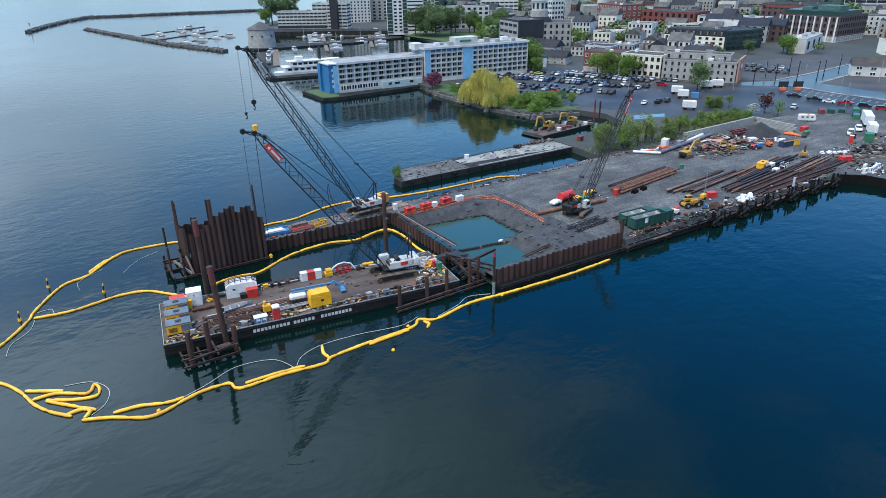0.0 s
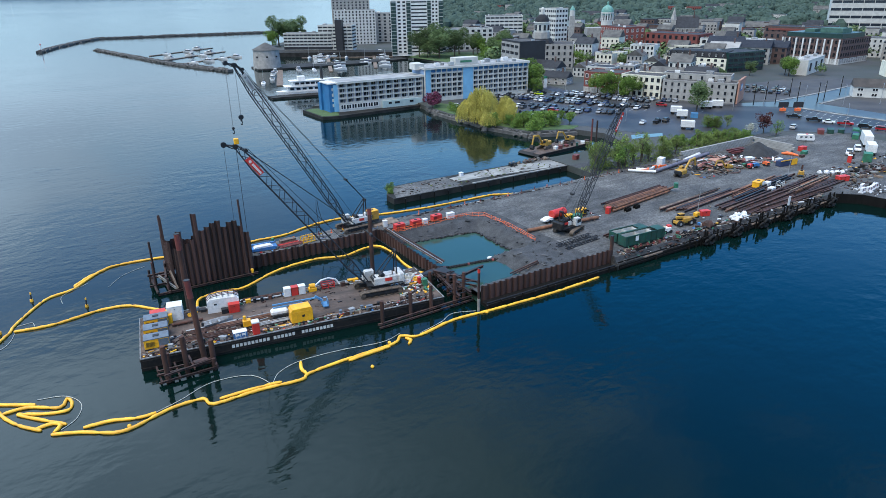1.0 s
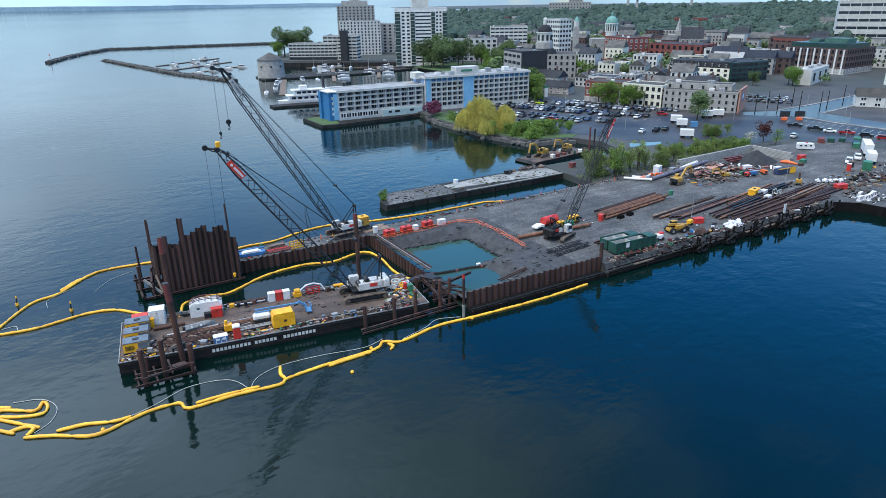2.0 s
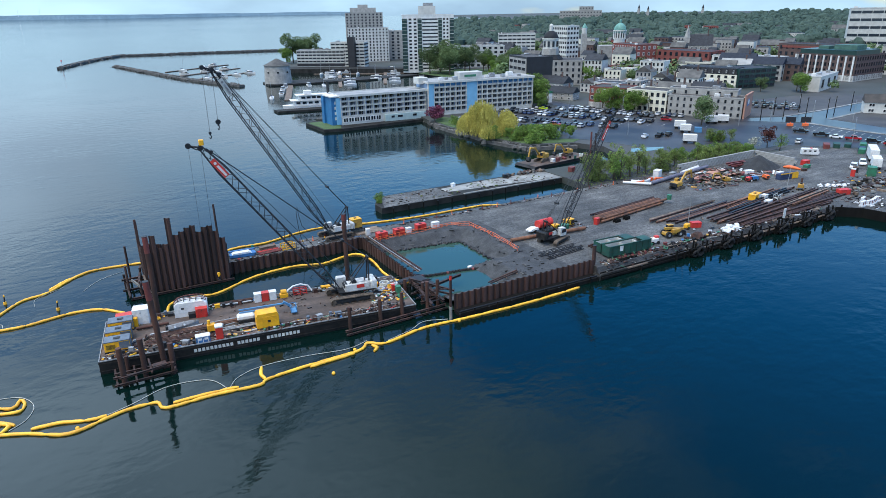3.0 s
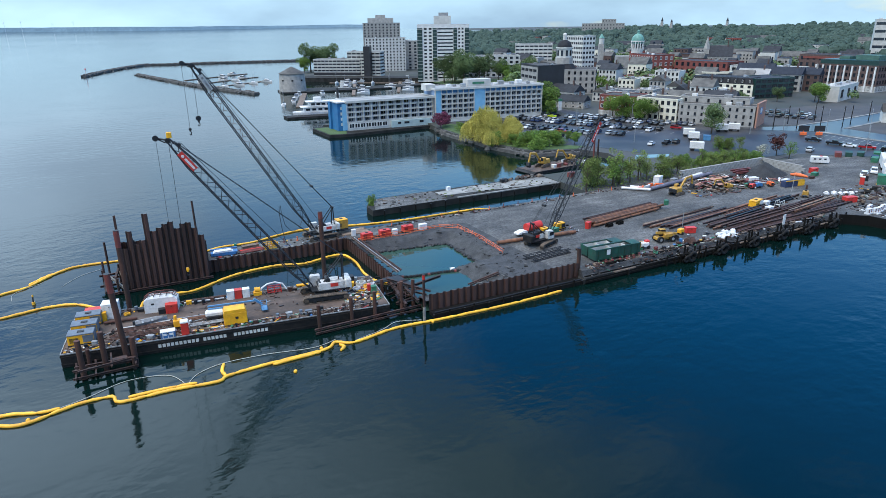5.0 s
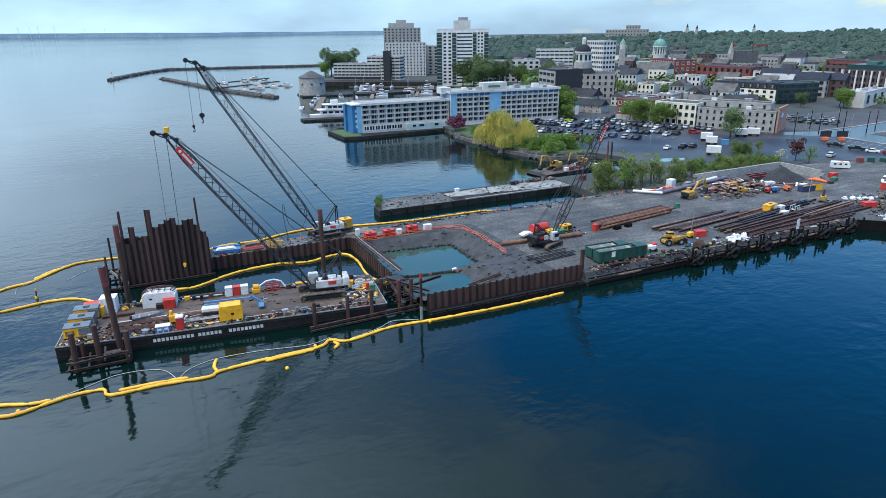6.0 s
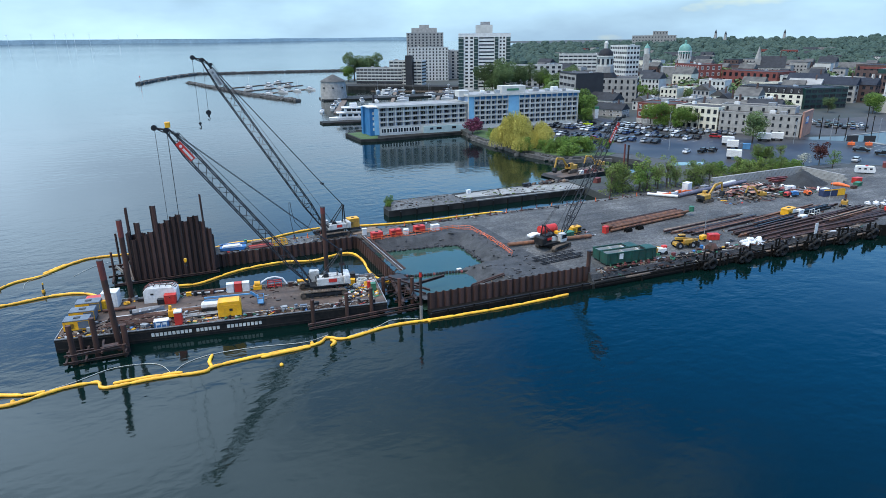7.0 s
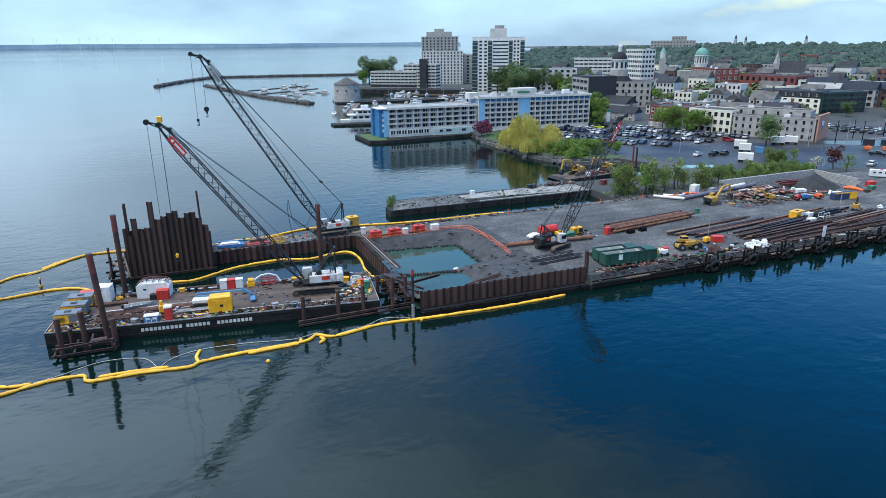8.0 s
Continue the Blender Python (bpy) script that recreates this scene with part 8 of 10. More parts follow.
generator("yellow power pack behind the pier crane", at(61.6, 131.4, 4, 3.3), 2.5, 2.0, 2.3, "ochre", "yellow", "ochre", "power_pack")
stn = thing("pack_stand", "dark steel stand under the yellow power pack", "stand", at(62.9, 132.4, 4))
part("platform", G().box(0, 0, 0.92, 3.6, 2.6, 0.16), "dark_steel", stn)
for sx in (-1.6, 1.6):
    for sy in (-1.1, 1.1):
        part("leg", G().box(sx, sy, 0.42, 0.2, 0.2, 0.84), "dark_steel", stn)
solid("timber_mat", G().box(65.4, 131.6, 2.38, 6.6, 4.0, 0.16), "lumber", "dark timber crane mat on gravel", "mat")
crate("white electrical cabinet beside the crane", at(64.4, 128.9), 1.0, 0.8, 1.4, "white", ribs=False, name="cabinet", cat="cabinet")
solid("slack_cable", G().tube([(49.2, 129.7, 2.4), (48.6, 129.6, 4.2), (48.2, 129.5, 6.6), (47.95, 129.5, 9.6), (48.05, 129.5, 11.5), (48.3, 129.5, 11.6), (48.45, 129.5, 9.6), (49.0, 129.5, 7.0), (50.4, 129.6, 5.3), (52.0, 129.9, 5.6), (53.4, 130.4, 8.0)], 0.06, 6), "dark_steel", "slack black cable looped up beside the boom", "cable", smooth=60)
for i, (x, y) in enumerate(((64.9, 124.2), (69.4, 124.4), (75.4, 124.9))):
    generator("red generator set at the pit edge", at(x, y, 3), 2.5, 1.4, 1.45, "red", "red", "red")
crate("white plastic tote between generators", at(73.3, 125.4), 1.2, 1.0, 1.1, "tarp", ribs=False, name="tote", cat="tote")
crate("white plastic tote between generators", at(80.6, 125.6), 1.9, 1.1, 1.2, "tarp", ribs=False, name="tote", cat="tote")

def fence(label, pts, z, step=1.6, h=1.05):
    f = thing("barrier_fence", label, "fence")
    run = [Vector((*p, z)) for p in pts]
    k = random.Random(5)
    posts = []
    for a_, b_ in zip(run, run[1:]):
        n = max(1, round((b_ - a_).length / step))
        posts += [a_ + (b_ - a_) * i / n for i in range(n)]
    posts.append(run[-1])
    for p in posts:
        part("post", G().cyl(p, p + Vector((k.uniform(-0.2, 0.2), k.uniform(-0.2, 0.2), h)), 0.04, n=6), "orange", f)
    for zz in (0.35, 0.65, 1.0):
        part("band", G().tube([p + Vector((0, 0, zz * h + k.uniform(-0.26, 0.06))) for p in posts], 0.045, 4), "orange", f)
    return f
fence("sagging orange plastic barrier fence round the pit", [(63.6, 123.6), (70, 123.7), (80, 124.0), (84.6, 124.2), (88, 121.6), (88.6, 116.0), (88.4, 109.0), (87.8, 101.8)], 2.27)
# floats across the pit
fl = thing("float_line", "string of dark rubber floats across the pit water", "float line")
run = [(63.6, 105.6), (66.4, 103.6), (70.0, 103.0), (74.0, 102.6), (77.4, 101.7), (79.0, 100.2), (80.2, 97.8), (80.0, 95.2)]
step = 0
for (x0, y0), (x1, y1) in zip(run, run[1:]):
    d = math.hypot(x1 - x0, y1 - y0)
    k = max(2, round(d / 0.62))
    for i in range(k):
        u, v = x0 + (x1 - x0) * i / k, y0 + (y1 - y0) * i / k
        part("float", G().cyl((u, v, 0.34), (u + (x1 - x0) / d * 0.44, v + (y1 - y0) / d * 0.44, 0.34 + 0.03 * (step % 2)), 0.36, n=9), "rust_red" if step % 9 == 4 else "rubber", fl, smooth=40)
        step += 1
er_ = random.Random(19)
for i in range(60):
    t = i / 59
    u, v = (65.0 + 18.0 * t * 2, 120.9 - 5.2 * t) if t < 0.5 else (83.2 - 0.4 * (t - 0.5), 118.2 - 29 * (t - 0.5))
    part("shore_stone", G().ball((u + er_.uniform(-0.3, 0.3), v + er_.uniform(-0.4, 0.4), 0.42), er_.uniform(0.25, 0.5), 6, 4, 0.7, 0.3, er_), "rock_dark", fl)
buoy_w = crate("small white float box on the pit floats", at(76.4, 103.0, 10, 0.3), 0.9, 0.6, 0.35, "white", ribs=False, name="float_box", cat="float")
pipes("dark pipes lying down the gravel bank", Matrix.Translation((74.6, 92.4, 0.8)) @ Matrix.Rotation(radians(-6), 4, "Z") @ Matrix.Rotation(radians(-13), 4, "Y"), 2, 7.0, 0.16, "sheet", 2.0, seed=30)

# concrete ledge, rail pipes and edge of the pier front
solid("front_ledge", G().prism([(62.8, 84.5), (95.2, 84.2), (95.2, 86.5), (62.8, 86.5)], -3, 0.72), "timber", "low black tarred ledge before the sheet piles", "ledge", "structure")
solid("ledge_pipe", G().tube([(63, 85.0, 0.9), (72, 84.95, 0.85), (80, 84.9, 0.95), (95.2, 84.75, 0.9)], 0.13, 6), "dark_steel", "dark pipe along the ledge", "pipe", smooth=50)
QUAY_Y = 84.05
profile = ((QUAY_Y, -3), (85.6, -3), (85.6, 2.31), (85.3, 2.31), (84.95, 1.55), (84.6, 1.16), (QUAY_Y + 0.02, 0.98))
ends = [(x, y, z) for x in (95.7, 180.2) for y, z in profile]
m_ = len(profile)
solid("quay_apron", G().add(ends, [tuple(range(m_)), tuple(range(2 * m_ - 1, m_ - 1, -1))] + [(i, i + m_, (i + 1) % m_ + m_, (i + 1) % m_) for i in range(m_)]), "bank", "dark gravel apron dropping to the pier edge", "apron", "structure")
solid("quay_face", G().box(138, QUAY_Y - 0.06, -1.05, 84.4, 0.14, 3.9), "timber", "black tarred quay face under the cap", "quay face", "structure")
ck_ = random.Random(19)
x = 95.8
while x < 179:
    L = ck_.uniform(4.5, 8.5)
    solid("quay_cap", G().box(x + L / 2, QUAY_Y + 0.16 + ck_.uniform(-0.06, 0.06), 1.06 + ck_.uniform(-0.05, 0.05), L - 0.06, 0.42, 0.24, ck_.uniform(-0.5, 0.5), ch=0.05), ck_.choice(["lumber", "timber", "timber", "dark_concrete"]), "worn timber cap along the pier edge", "trim", "structure")
    x += L
solid("quay_end", G().box(95.5, 85.0, -0.6, 0.5, 2.0, 3.1, ch=0.05), "dark_concrete", "dark concrete end of the pier edge", "quay end", "structure")
solid("quay_stringer", G().box(138, QUAY_Y + 0.72, 1.24, 84.0, 0.36, 0.26), "timber", "tarred timber stringer inside the edge cap", "trim", "structure")
hk_ = random.Random(83)
for i in range(16):
    x = 98 + i * 2.3 + hk_.uniform(-0.8, 0.8)
    pts = [(x + j * 0.8, 86.9 - j * 0.38 + hk_.uniform(-0.12, 0.12), 2.4 if j < 4 else 2.4 - (j - 3) * 0.42) for j in range(7)]
    solid("edge_hose", G().tube(pts, 0.07, 5), hk_.choice(["light_green", "rubber", "rubber", "rope", "rust"]), "slack hose trailing over the pier edge", "hose", smooth=60, group="edge hoses")
solid("quay_waler", G().box(138, QUAY_Y - 0.2, 0.45, 84.4, 0.22, 0.34), "timber", "dark timber waler along the quay face", "trim", "structure")
def ring(c, R_, r_, tilt):
    """A tyre hung flat against the quay face."""
    return G().tube([(c[0] + R_ * math.cos(t * 0.3927), c[1] - tilt * math.sin(t * 0.3927), c[2] + R_ * math.sin(t * 0.3927)) for t in range(17)], r_, 8)
for i, x in enumerate((122.6, 132.4, 142.6, 152.4, 162.0, 171.4)):
    fd = thing("quay_fender", "black timber fender piles hung with old tyres", "fender")
    k = random.Random(70 + i)
    y0 = QUAY_Y - 0.5
    for j in range(8):
        px = x - 1.7 + j * 0.48 + k.uniform(-0.12, 0.12)
        py = y0 - 0.3 * (j % 2) - k.uniform(0, 0.25)
        top = (3.5 + k.uniform(-0.4, 0.7)) if j in (1, 4, 7) else k.uniform(1.3, 2.7)
        part("fender_post", G().cyl((px, py, -3), (px + k.uniform(-0.25, 0.25), py + 0.12, top), 0.24, 0.2, 8), "timber", fd, smooth=40)
    for z in (0.7, 2.0):
        part("cross_timber", G().box(x, y0 - 0.62, z, 4.0, 0.3, 0.34, k.uniform(-2, 2), ch=0.03), "timber", fd)
    part("tyre", ring((x + 0.5, y0 - 1.05, 1.35), 0.95, 0.36, 0.15), "rubber", fd, "big black tyre", smooth=60)
    part("tyre", ring((x - 0.9, y0 - 0.95, 1.0), 0.6, 0.24, 0.1), "rubber", fd, smooth=60)
    part("tyre", ring((x - 0.2, y0 - 0.9, 2.35), 0.5, 0.22, 0.12), "rubber", fd, smooth=60)
for i, x in enumerate((106.5, 117.0, 119.4, 126.4, 127.4, 128.4, 137.0, 138.2, 147.0, 148.4, 156.6, 157.4, 166.6, 167.4, 176.0, 177.6)):
    pipe_pile("single black fender pile against the quay", x, QUAY_Y - 0.45, -3, (1.1, 2.4, 1.6, 3.0)[i % 4], 0.2, "timber", group="quay fender piles")
for i in range(13):
    pipe_pile("short dark fender pile standing in the water", 62.5 + i * 2.7 + (i % 3) * 0.4, 84.1, -3, 0.9 + 0.5 * (i % 2), 0.16, "timber", group="front fender piles")
pipe_pile("rust-brown steel post at the sheet wall end", 96.2, 87.0, -2, 6.5, 0.4, "rust")

# yard
def open_tank(label, m, L, w, h):
    t = thing("open_tank", label, "tank", m)
    part("floor", G().box(L / 2, w / 2, 0.45, L, w, 0.12), "green", t)
    for y in (0.05, w - 0.05):
        part("side_wall", G().box(L / 2, y, h / 2 + 0.4, L, 0.12, h), "green", t)
    for x in (0.05, L - 0.05):
        part("end_wall", G().box(x, w / 2, h / 2 + 0.4, 0.12, w - 0.24, h), "green", t)
    part("rim", G().box(L / 2, 0.0, h + 0.42, L + 0.1, 0.2, 0.14).box(L / 2, w, h + 0.42, L + 0.1, 0.2, 0.14), "green", t)
    for x in (0.38, 0.7):
        part("baffle", G().box(L * x, w / 2, h * 0.5 + 0.3, 0.1, w - 0.3, h * 0.9), "off_white", t)
    part("liner", G().box(L / 2, w - 0.16, h * 0.55 + 0.3, L - 0.3, 0.06, h * 0.8), "off_white", t, "pale scraped inner wall")
    part("end_platform", G().box(L - 1.2, w / 2, h + 0.45, 2.4, w, 0.12), "green", t)
    part("notice", G().box(L * 0.28, -0.06, h * 0.7 + 0.3, 0.9, 0.03, 1.1), "white", t)
    for x in (0.6, L - 0.6):
        part("skid_foot", G().box(x, w / 2, 0.2, 0.5, w, 0.4), "dark_steel", t)
    for i in range(7):
        part("rib", G().box(L * (i + 0.5) / 7, -0.07, h / 2 + 0.4, 0.12, 0.1, h), "green", t)
    return t
open_tank("green open-top settling tank on the pier edge", at(101.0, 87.6, -3), 11.5, 2.4, 2.2)
open_tank("green open-top settling tank on the pier edge", at(101.4, 90.6, -3), 9.0, 2.4, 2.0)
pu = thing("pump_unit", "white and pink pump unit on wheels beside the tank", "pump", at(115.9, 89.4, -8))
part("body", G().box(0, 0, 0.95, 2.0, 1.2, 0.9, ch=0.14), "white", pu)
part("fuel_cell", G().box(0.8, 0.2, 1.55, 1.0, 0.9, 0.45, ch=0.1), "red", pu)
part("engine", G().box(-1.3, 0, 1.0, 0.8, 0.8, 0.9, ch=0.12), "ochre", pu)
part("guard_rail", G().tube([(-1.7, -0.5, 0.5), (-1.7, -0.5, 1.9), (-0.9, -0.5, 1.9), (-0.9, -0.5, 1.3)], 0.05, 6), "yellow", pu)
for sx in (-0.7, 0.8):
    for sy in (-0.62, 0.62):
        part("wheel", G().cyl((sx, sy - 0.12, 0.4), (sx, sy + 0.12, 0.4), 0.4, n=14), "rubber", pu, smooth=40)
vk = random.Random(44)
for i in range(6):
    vb = thing("valve_block", "rusty red valve block before the green tank", "valve", at(102.8 + i * 1.75, 86.5 - 0.09 * i + vk.uniform(-0.2, 0.2), vk.uniform(-20, 20)), group="tank valves")
    part("casting", G().box(0, 0, 0.3, 0.6, 0.45, 0.5, ch=0.08), "rust_red", vb)
    part("flange", G().cyl((-0.42, 0, 0.32), (0.42, 0, 0.32), 0.2, n=10), "rust", vb, smooth=40)
    part("hand_wheel", G().cyl((0, 0, 0.55), (0, 0, 0.8), 0.06, n=6).cyl((0, 0, 0.76), (0, 0, 0.81), 0.2, n=10), "rust_red", vb)
for i in range(4):
    x = 101.4 + i * 3.0
    solid("tank_hose", G().tube([(x, 87.2, 2.9), (x + 0.2, 86.7, 2.42), (x + 1.1, 86.2 + vk.uniform(-0.2, 0.3), 2.4), (x + 2.2, 86.1 + vk.uniform(-0.3, 0.3), 2.4), (x + 3.0, 86.5, 2.42), (x + 3.3, 87.1, 2.8)], 0.1, 6), "light_green", "green suction hose looped before the tank", "hose", smooth=60, group="tank hoses")
solid("net_heap", G().ball((0, 0, 0.5), 1.35, 12, 7, 0.75, 0.16, vk), "rust", "brown heap of old netting at the pier edge", "net", smooth=40, m=at(127.2, 86.9))
drum("blue drum near the pier edge", at(125.6, 88.2), 0.35, 0.9, "blue")
for i, (x, y, L) in enumerate(((120.2, 105.2, 1.9), (123.8, 105.6, 1.8))):
    solid("timber_crib", G().box(0, -0.35, 0.3, L, 0.3, 0.6, ch=0.03).box(0, 0.35, 0.3, L, 0.3, 0.6, ch=0.03).box(0.4, 0, 0.75, 0.3, 1.2, 0.3, ch=0.03).box(-0.4, 0, 0.75, 0.3, 1.2, 0.3, ch=0.03), "timber", "black timber cribbing before the pile stack", "cribbing", m=at(x, y, 8), group="pile cribbing")
beams("rusty beams laid over a green tank", at(102.5, 94.6, 2), 3, 6.0, 0.3, "rust", seed=3)
lat = thing("boom_section", "black lattice crane boom section lying on gravel", "boom section", at(89.6, 96.4, 5))
part("lattice_frame", lattice(G(), (0, 0, 0.42), (10.5, 0, 0.42), 0.66, 0.66, 10, 0.075, 0.04), "boom_steel", lat)
lat = thing("boom_section", "black lattice crane boom section lying on gravel", "boom section", at(90.2, 94.2, 6))
part("lattice_frame", lattice(G(), (0, 0, 0.42), (10.5, 0, 0.42), 0.66, 0.66, 10, 0.075, 0.04), "boom_steel", lat)
pipes("long rust-brown pile lying across the gravel", at(89.8, 106.8, -6), 1, 22.0, 0.42, "orange_rust", seed=40)
pipes("stack of long rusty piles on timber bearers", at(116.4, 106.4, 8), 5, 27, 0.3, ["orange_rust", "rust", "orange_rust"], 1.15, seed=41, layers=2)
pipes("stack of long rusty piles on timber bearers", at(119.0, 111.0, 7), 3, 26, 0.24, ["rust", "sheet"], 1.3, seed=42)
crate("red equipment rack beside the pile stack", at(114.9, 106.6, 20), 1.3, 1.0, 1.5, "red")
drum("green barrel on top of the pile stack", at(143.0, 109.6, 0, 3.5), 0.6, 1.2, "light_green")
crate("green skid box behind the yard crane", at(105.4, 107.6, 10), 2.6, 1.5, 1.2, "light_green")
beams("rusty sheet pile bundle on gravel", at(127.4, 99.3, 6), 5, 26, 0.36, "mixed", 0.1, 50)
beams("rusty sheet pile bundle on gravel", at(131.6, 96.6, 7), 6, 28, 0.4, "mixed", 0.1, 51)
beams("long dark steel beams stacked near the pier edge", at(139.5, 90.6, 7), 8, 30, 0.42, "mixed", 0.1, 52)
beams("long dark steel beams stacked near the pier edge", at(141.0, 86.6, 6), 7, 34, 0.42, "rust", 0.12, 53)
beams("rusty beams along the pier edge", at(146.0, 85.75, 2), 4, 33, 0.4, "rust", 0.1, 58)
beams("rusty beams along the pier edge", at(164.0, 87.8, 5), 6, 26, 0.42, "sheet", 0.1, 59)
beams("dark beams filling the stack by the edge", at(150.0, 89.6, 7), 6, 30, 0.4, "sheet", 0.14, 64)
beams("black steel mats stacked near the pier edge", at(148.0, 92.6, 8), 6, 15, 0.5, "dark_steel", 0.06, 56)
beams("long rusty beams stacked between others", at(152.0, 97.6, 9), 5, 24, 0.38, "mixed", 0.2, 57)
beams("long rusty beams at the pier end", at(166, 90.2, 8), 8, 22, 0.42, "mixed", 0.14, 54)
beams("long dark beams at the pier end", at(160, 97.0, 7), 6, 24, 0.4, "mixed", 0.16, 55)

def telehandler(m):
    t = thing("telehandler", "yellow telehandler with black tyres on gravel", "telehandler", m)
    part("chassis", G().box(0, 0, 0.95, 4.6, 1.5, 0.6, ch=0.12), "ochre", t)
    part("engine_cover", G().box(0.5, -0.75, 1.6, 2.2, 0.8, 0.8, ch=0.12), "ochre", t)
    part("cab", G().side([(-0.8, 0), (0.8, 0), (0.6, 1.4), (-0.7, 1.4)], (-0.3, 0.6, 1.2), (0.7, 0.6, 1.2), 0.9), "glass_dark", t)
    part("cab_roof", G().box(-0.35, 0.6, 2.66, 1.4, 1.0, 0.1, ch=0.04), "ochre", t)
    part("boom_arm", G().side([(-2.2, 0), (3.0, -0.55), (3.0, -0.1), (-2.2, 0.5)], (0, -0.1, 1.9), (1, -0.1, 1.9), 0.5), "ochre", t)
    part("fork_carriage", G().box(3.1, -0.1, 0.7, 0.2, 1.4, 1.0).box(3.6, -0.5, 0.25, 1.1, 0.14, 0.08).box(3.6, 0.3, 0.25, 1.1, 0.14, 0.08), "dark_steel", t)
    for sx in (-1.5, 1.5):
        for sy in (-1.0, 1.0):
            w_ = part("wheel", G().cyl((sx, sy - 0.24, 0.74), (sx, sy + 0.24, 0.74), 0.74, n=18), "rubber", t, smooth=40)
            part("rim", G().cyl((sx, sy - 0.26, 0.74), (sx, sy + 0.26, 0.74), 0.34, n=12), "grey", w_)
    return t
telehandler(at(123.3, 90.9, -12))
crate("red steel fuel box near the telehandler", at(133.2, 92.6, -20), 2.4, 1.4, 1.2, "red")
tl2 = thing("light_plant", "small yellow tow-behind light plant", "light plant", at(130.2, 92.6, 10))
part("body", G().box(0, 0, 0.9, 1.5, 1.0, 0.9, ch=0.12), "yellow", tl2)
part("mast", G().cyl((0.4, 0, 1.3), (0.4, 0, 8.0), 0.07, n=6), "galv", tl2)
for s in (-0.55, 0.55):
    part("wheel", G().cyl((0, s - 0.1, 0.32), (0, s + 0.1, 0.32), 0.32, n=12), "rubber", tl2)

def excavator(m, label, pose_=0):
    t = thing("excavator", label, "excavator", m)
    for s in (-1, 1):
        part("track", G().side(track_profile(3.9, 0.85), (-1.95, s * 1.15, 0), (1.95, s * 1.15, 0), 0.55), "track", t, smooth=40)
    part("house", G().box(-0.7, 0, 1.65, 2.9, 2.5, 1.15, ch=0.16), "ochre", t)
    part("counterweight", G().box(-2.0, 0, 1.6, 0.6, 2.5, 1.0, ch=0.2), "dark_steel", t)
    part("cab", G().box(0.6, 0.75, 2.1, 1.4, 0.95, 1.6, ch=0.14), "ochre", t)
    part("cab_window", G().box(0.75, 0.26, 2.35, 1.0, 0.08, 0.8).box(1.32, 0.75, 2.35, 0.06, 0.75, 0.9), "glass_dark", t)
    part("boom_arm", G().side([(0, -0.25), (2.6, 2.3), (4.9, 2.7), (4.9, 3.1), (2.3, 2.9), (0, 0.35)], (0.8, -0.3, 1.7), (1.8, -0.3, 1.7), 0.45), "ochre", t)
    part("stick", G().side([(4.6, 3.2), (5.1, 3.1), (5.9, 0.4), (5.6, 0.3)], (0.8, -0.3, 1.7), (1.8, -0.3, 1.7), 0.36), "ochre", t)
    part("ram", G().cyl((1.8, -0.3, 2.0), (3.6, -0.3, 4.3), 0.1, n=8), "galv", t)
    part("bucket", G().side([(5.4, 0.5), (6.0, 0.6), (6.3, -0.3), (5.7, -0.9), (5.1, -0.6)], (0.8, -0.3, 1.7), (1.8, -0.3, 1.7), 1.1), "dark_steel", t)
    return t
excavator(at(156.6, 118.8, 8), "yellow tracked excavator reaching over scrap")
excavator(at(173.6, 116.0, 170), "yellow excavator half hidden by scrap").scale = (0.7, 0.7, 0.7)

# tank truck behind the yard crane
tk = thing("tank_trailer", "low white trailer carrying a bright red tank", "trailer", at(100.6, 110.0, 186) @ Matrix.Scale(0.86, 4))
part("frame", G().box(0, 0, 0.75, 7.6, 1.0, 0.3), "dark_steel", tk)
part("tank", G().cyl((-3.6, 0, 1.95), (1.4, 0, 1.95), 1.15, n=20), "red", tk, smooth=40)
part("bed", G().side([(0, 0), (3.2, 0), (3.2, 0.35), (1.4, 0.8), (0, 0.6)], (1.6, 0, 0.7), (2.6, 0, 0.7), 1.9), "white", tk)
part("mudguard", G().box(3.0, 0, 1.05, 1.5, 2.2, 0.12, ch=0.03), "white", tk)
for sx in (-2.8, -1.6, 3.0):
    for sy in (-0.95, 0.95):
        part("wheel", G().cyl((sx, sy - 0.2, 0.5), (sx, sy + 0.2, 0.5), 0.5, n=14), "rubber", tk, smooth=40)
generator("yellow power unit behind the yard crane", at(107.4, 108.8, 6), 2.6, 1.4, 1.5, "yellow", "yellow", "dark_steel")
generator("yellow power unit behind the yard crane", at(102.6, 107.6, 6), 1.8, 1.2, 1.4, "yellow", "yellow", "dark_steel")

# white and grey long pipes by the far edge
pipes("white plastic pipes lying by the far edge", at(147.6, 131.0, -48), 1, 8.6, 0.4, "white", seed=60)
pipes("short white pipe by the far edge", at(150.6, 130.8, -50), 1, 3.2, 0.4, "white", seed=61)
pipes("long lilac-grey steel pipe on the gravel", at(152.4, 125.4, 10), 1, 30, 0.55, "lilac_steel", seed=62)
pipes("white pipe laid behind the scrap heap", at(170.6, 129.4, 14), 1, 10.5, 0.55, "white", seed=63)
crate("white tote tank among orange barriers", at(161.4, 130.8, 20), 2.6, 1.8, 2.4, "tarp", ribs=False, name="tote", cat="tote")
crate("grey pump skid behind the long pipe", at(166.6, 129.4, 10), 2.2, 1.4, 1.3, "grey")
ok = random.Random(77)
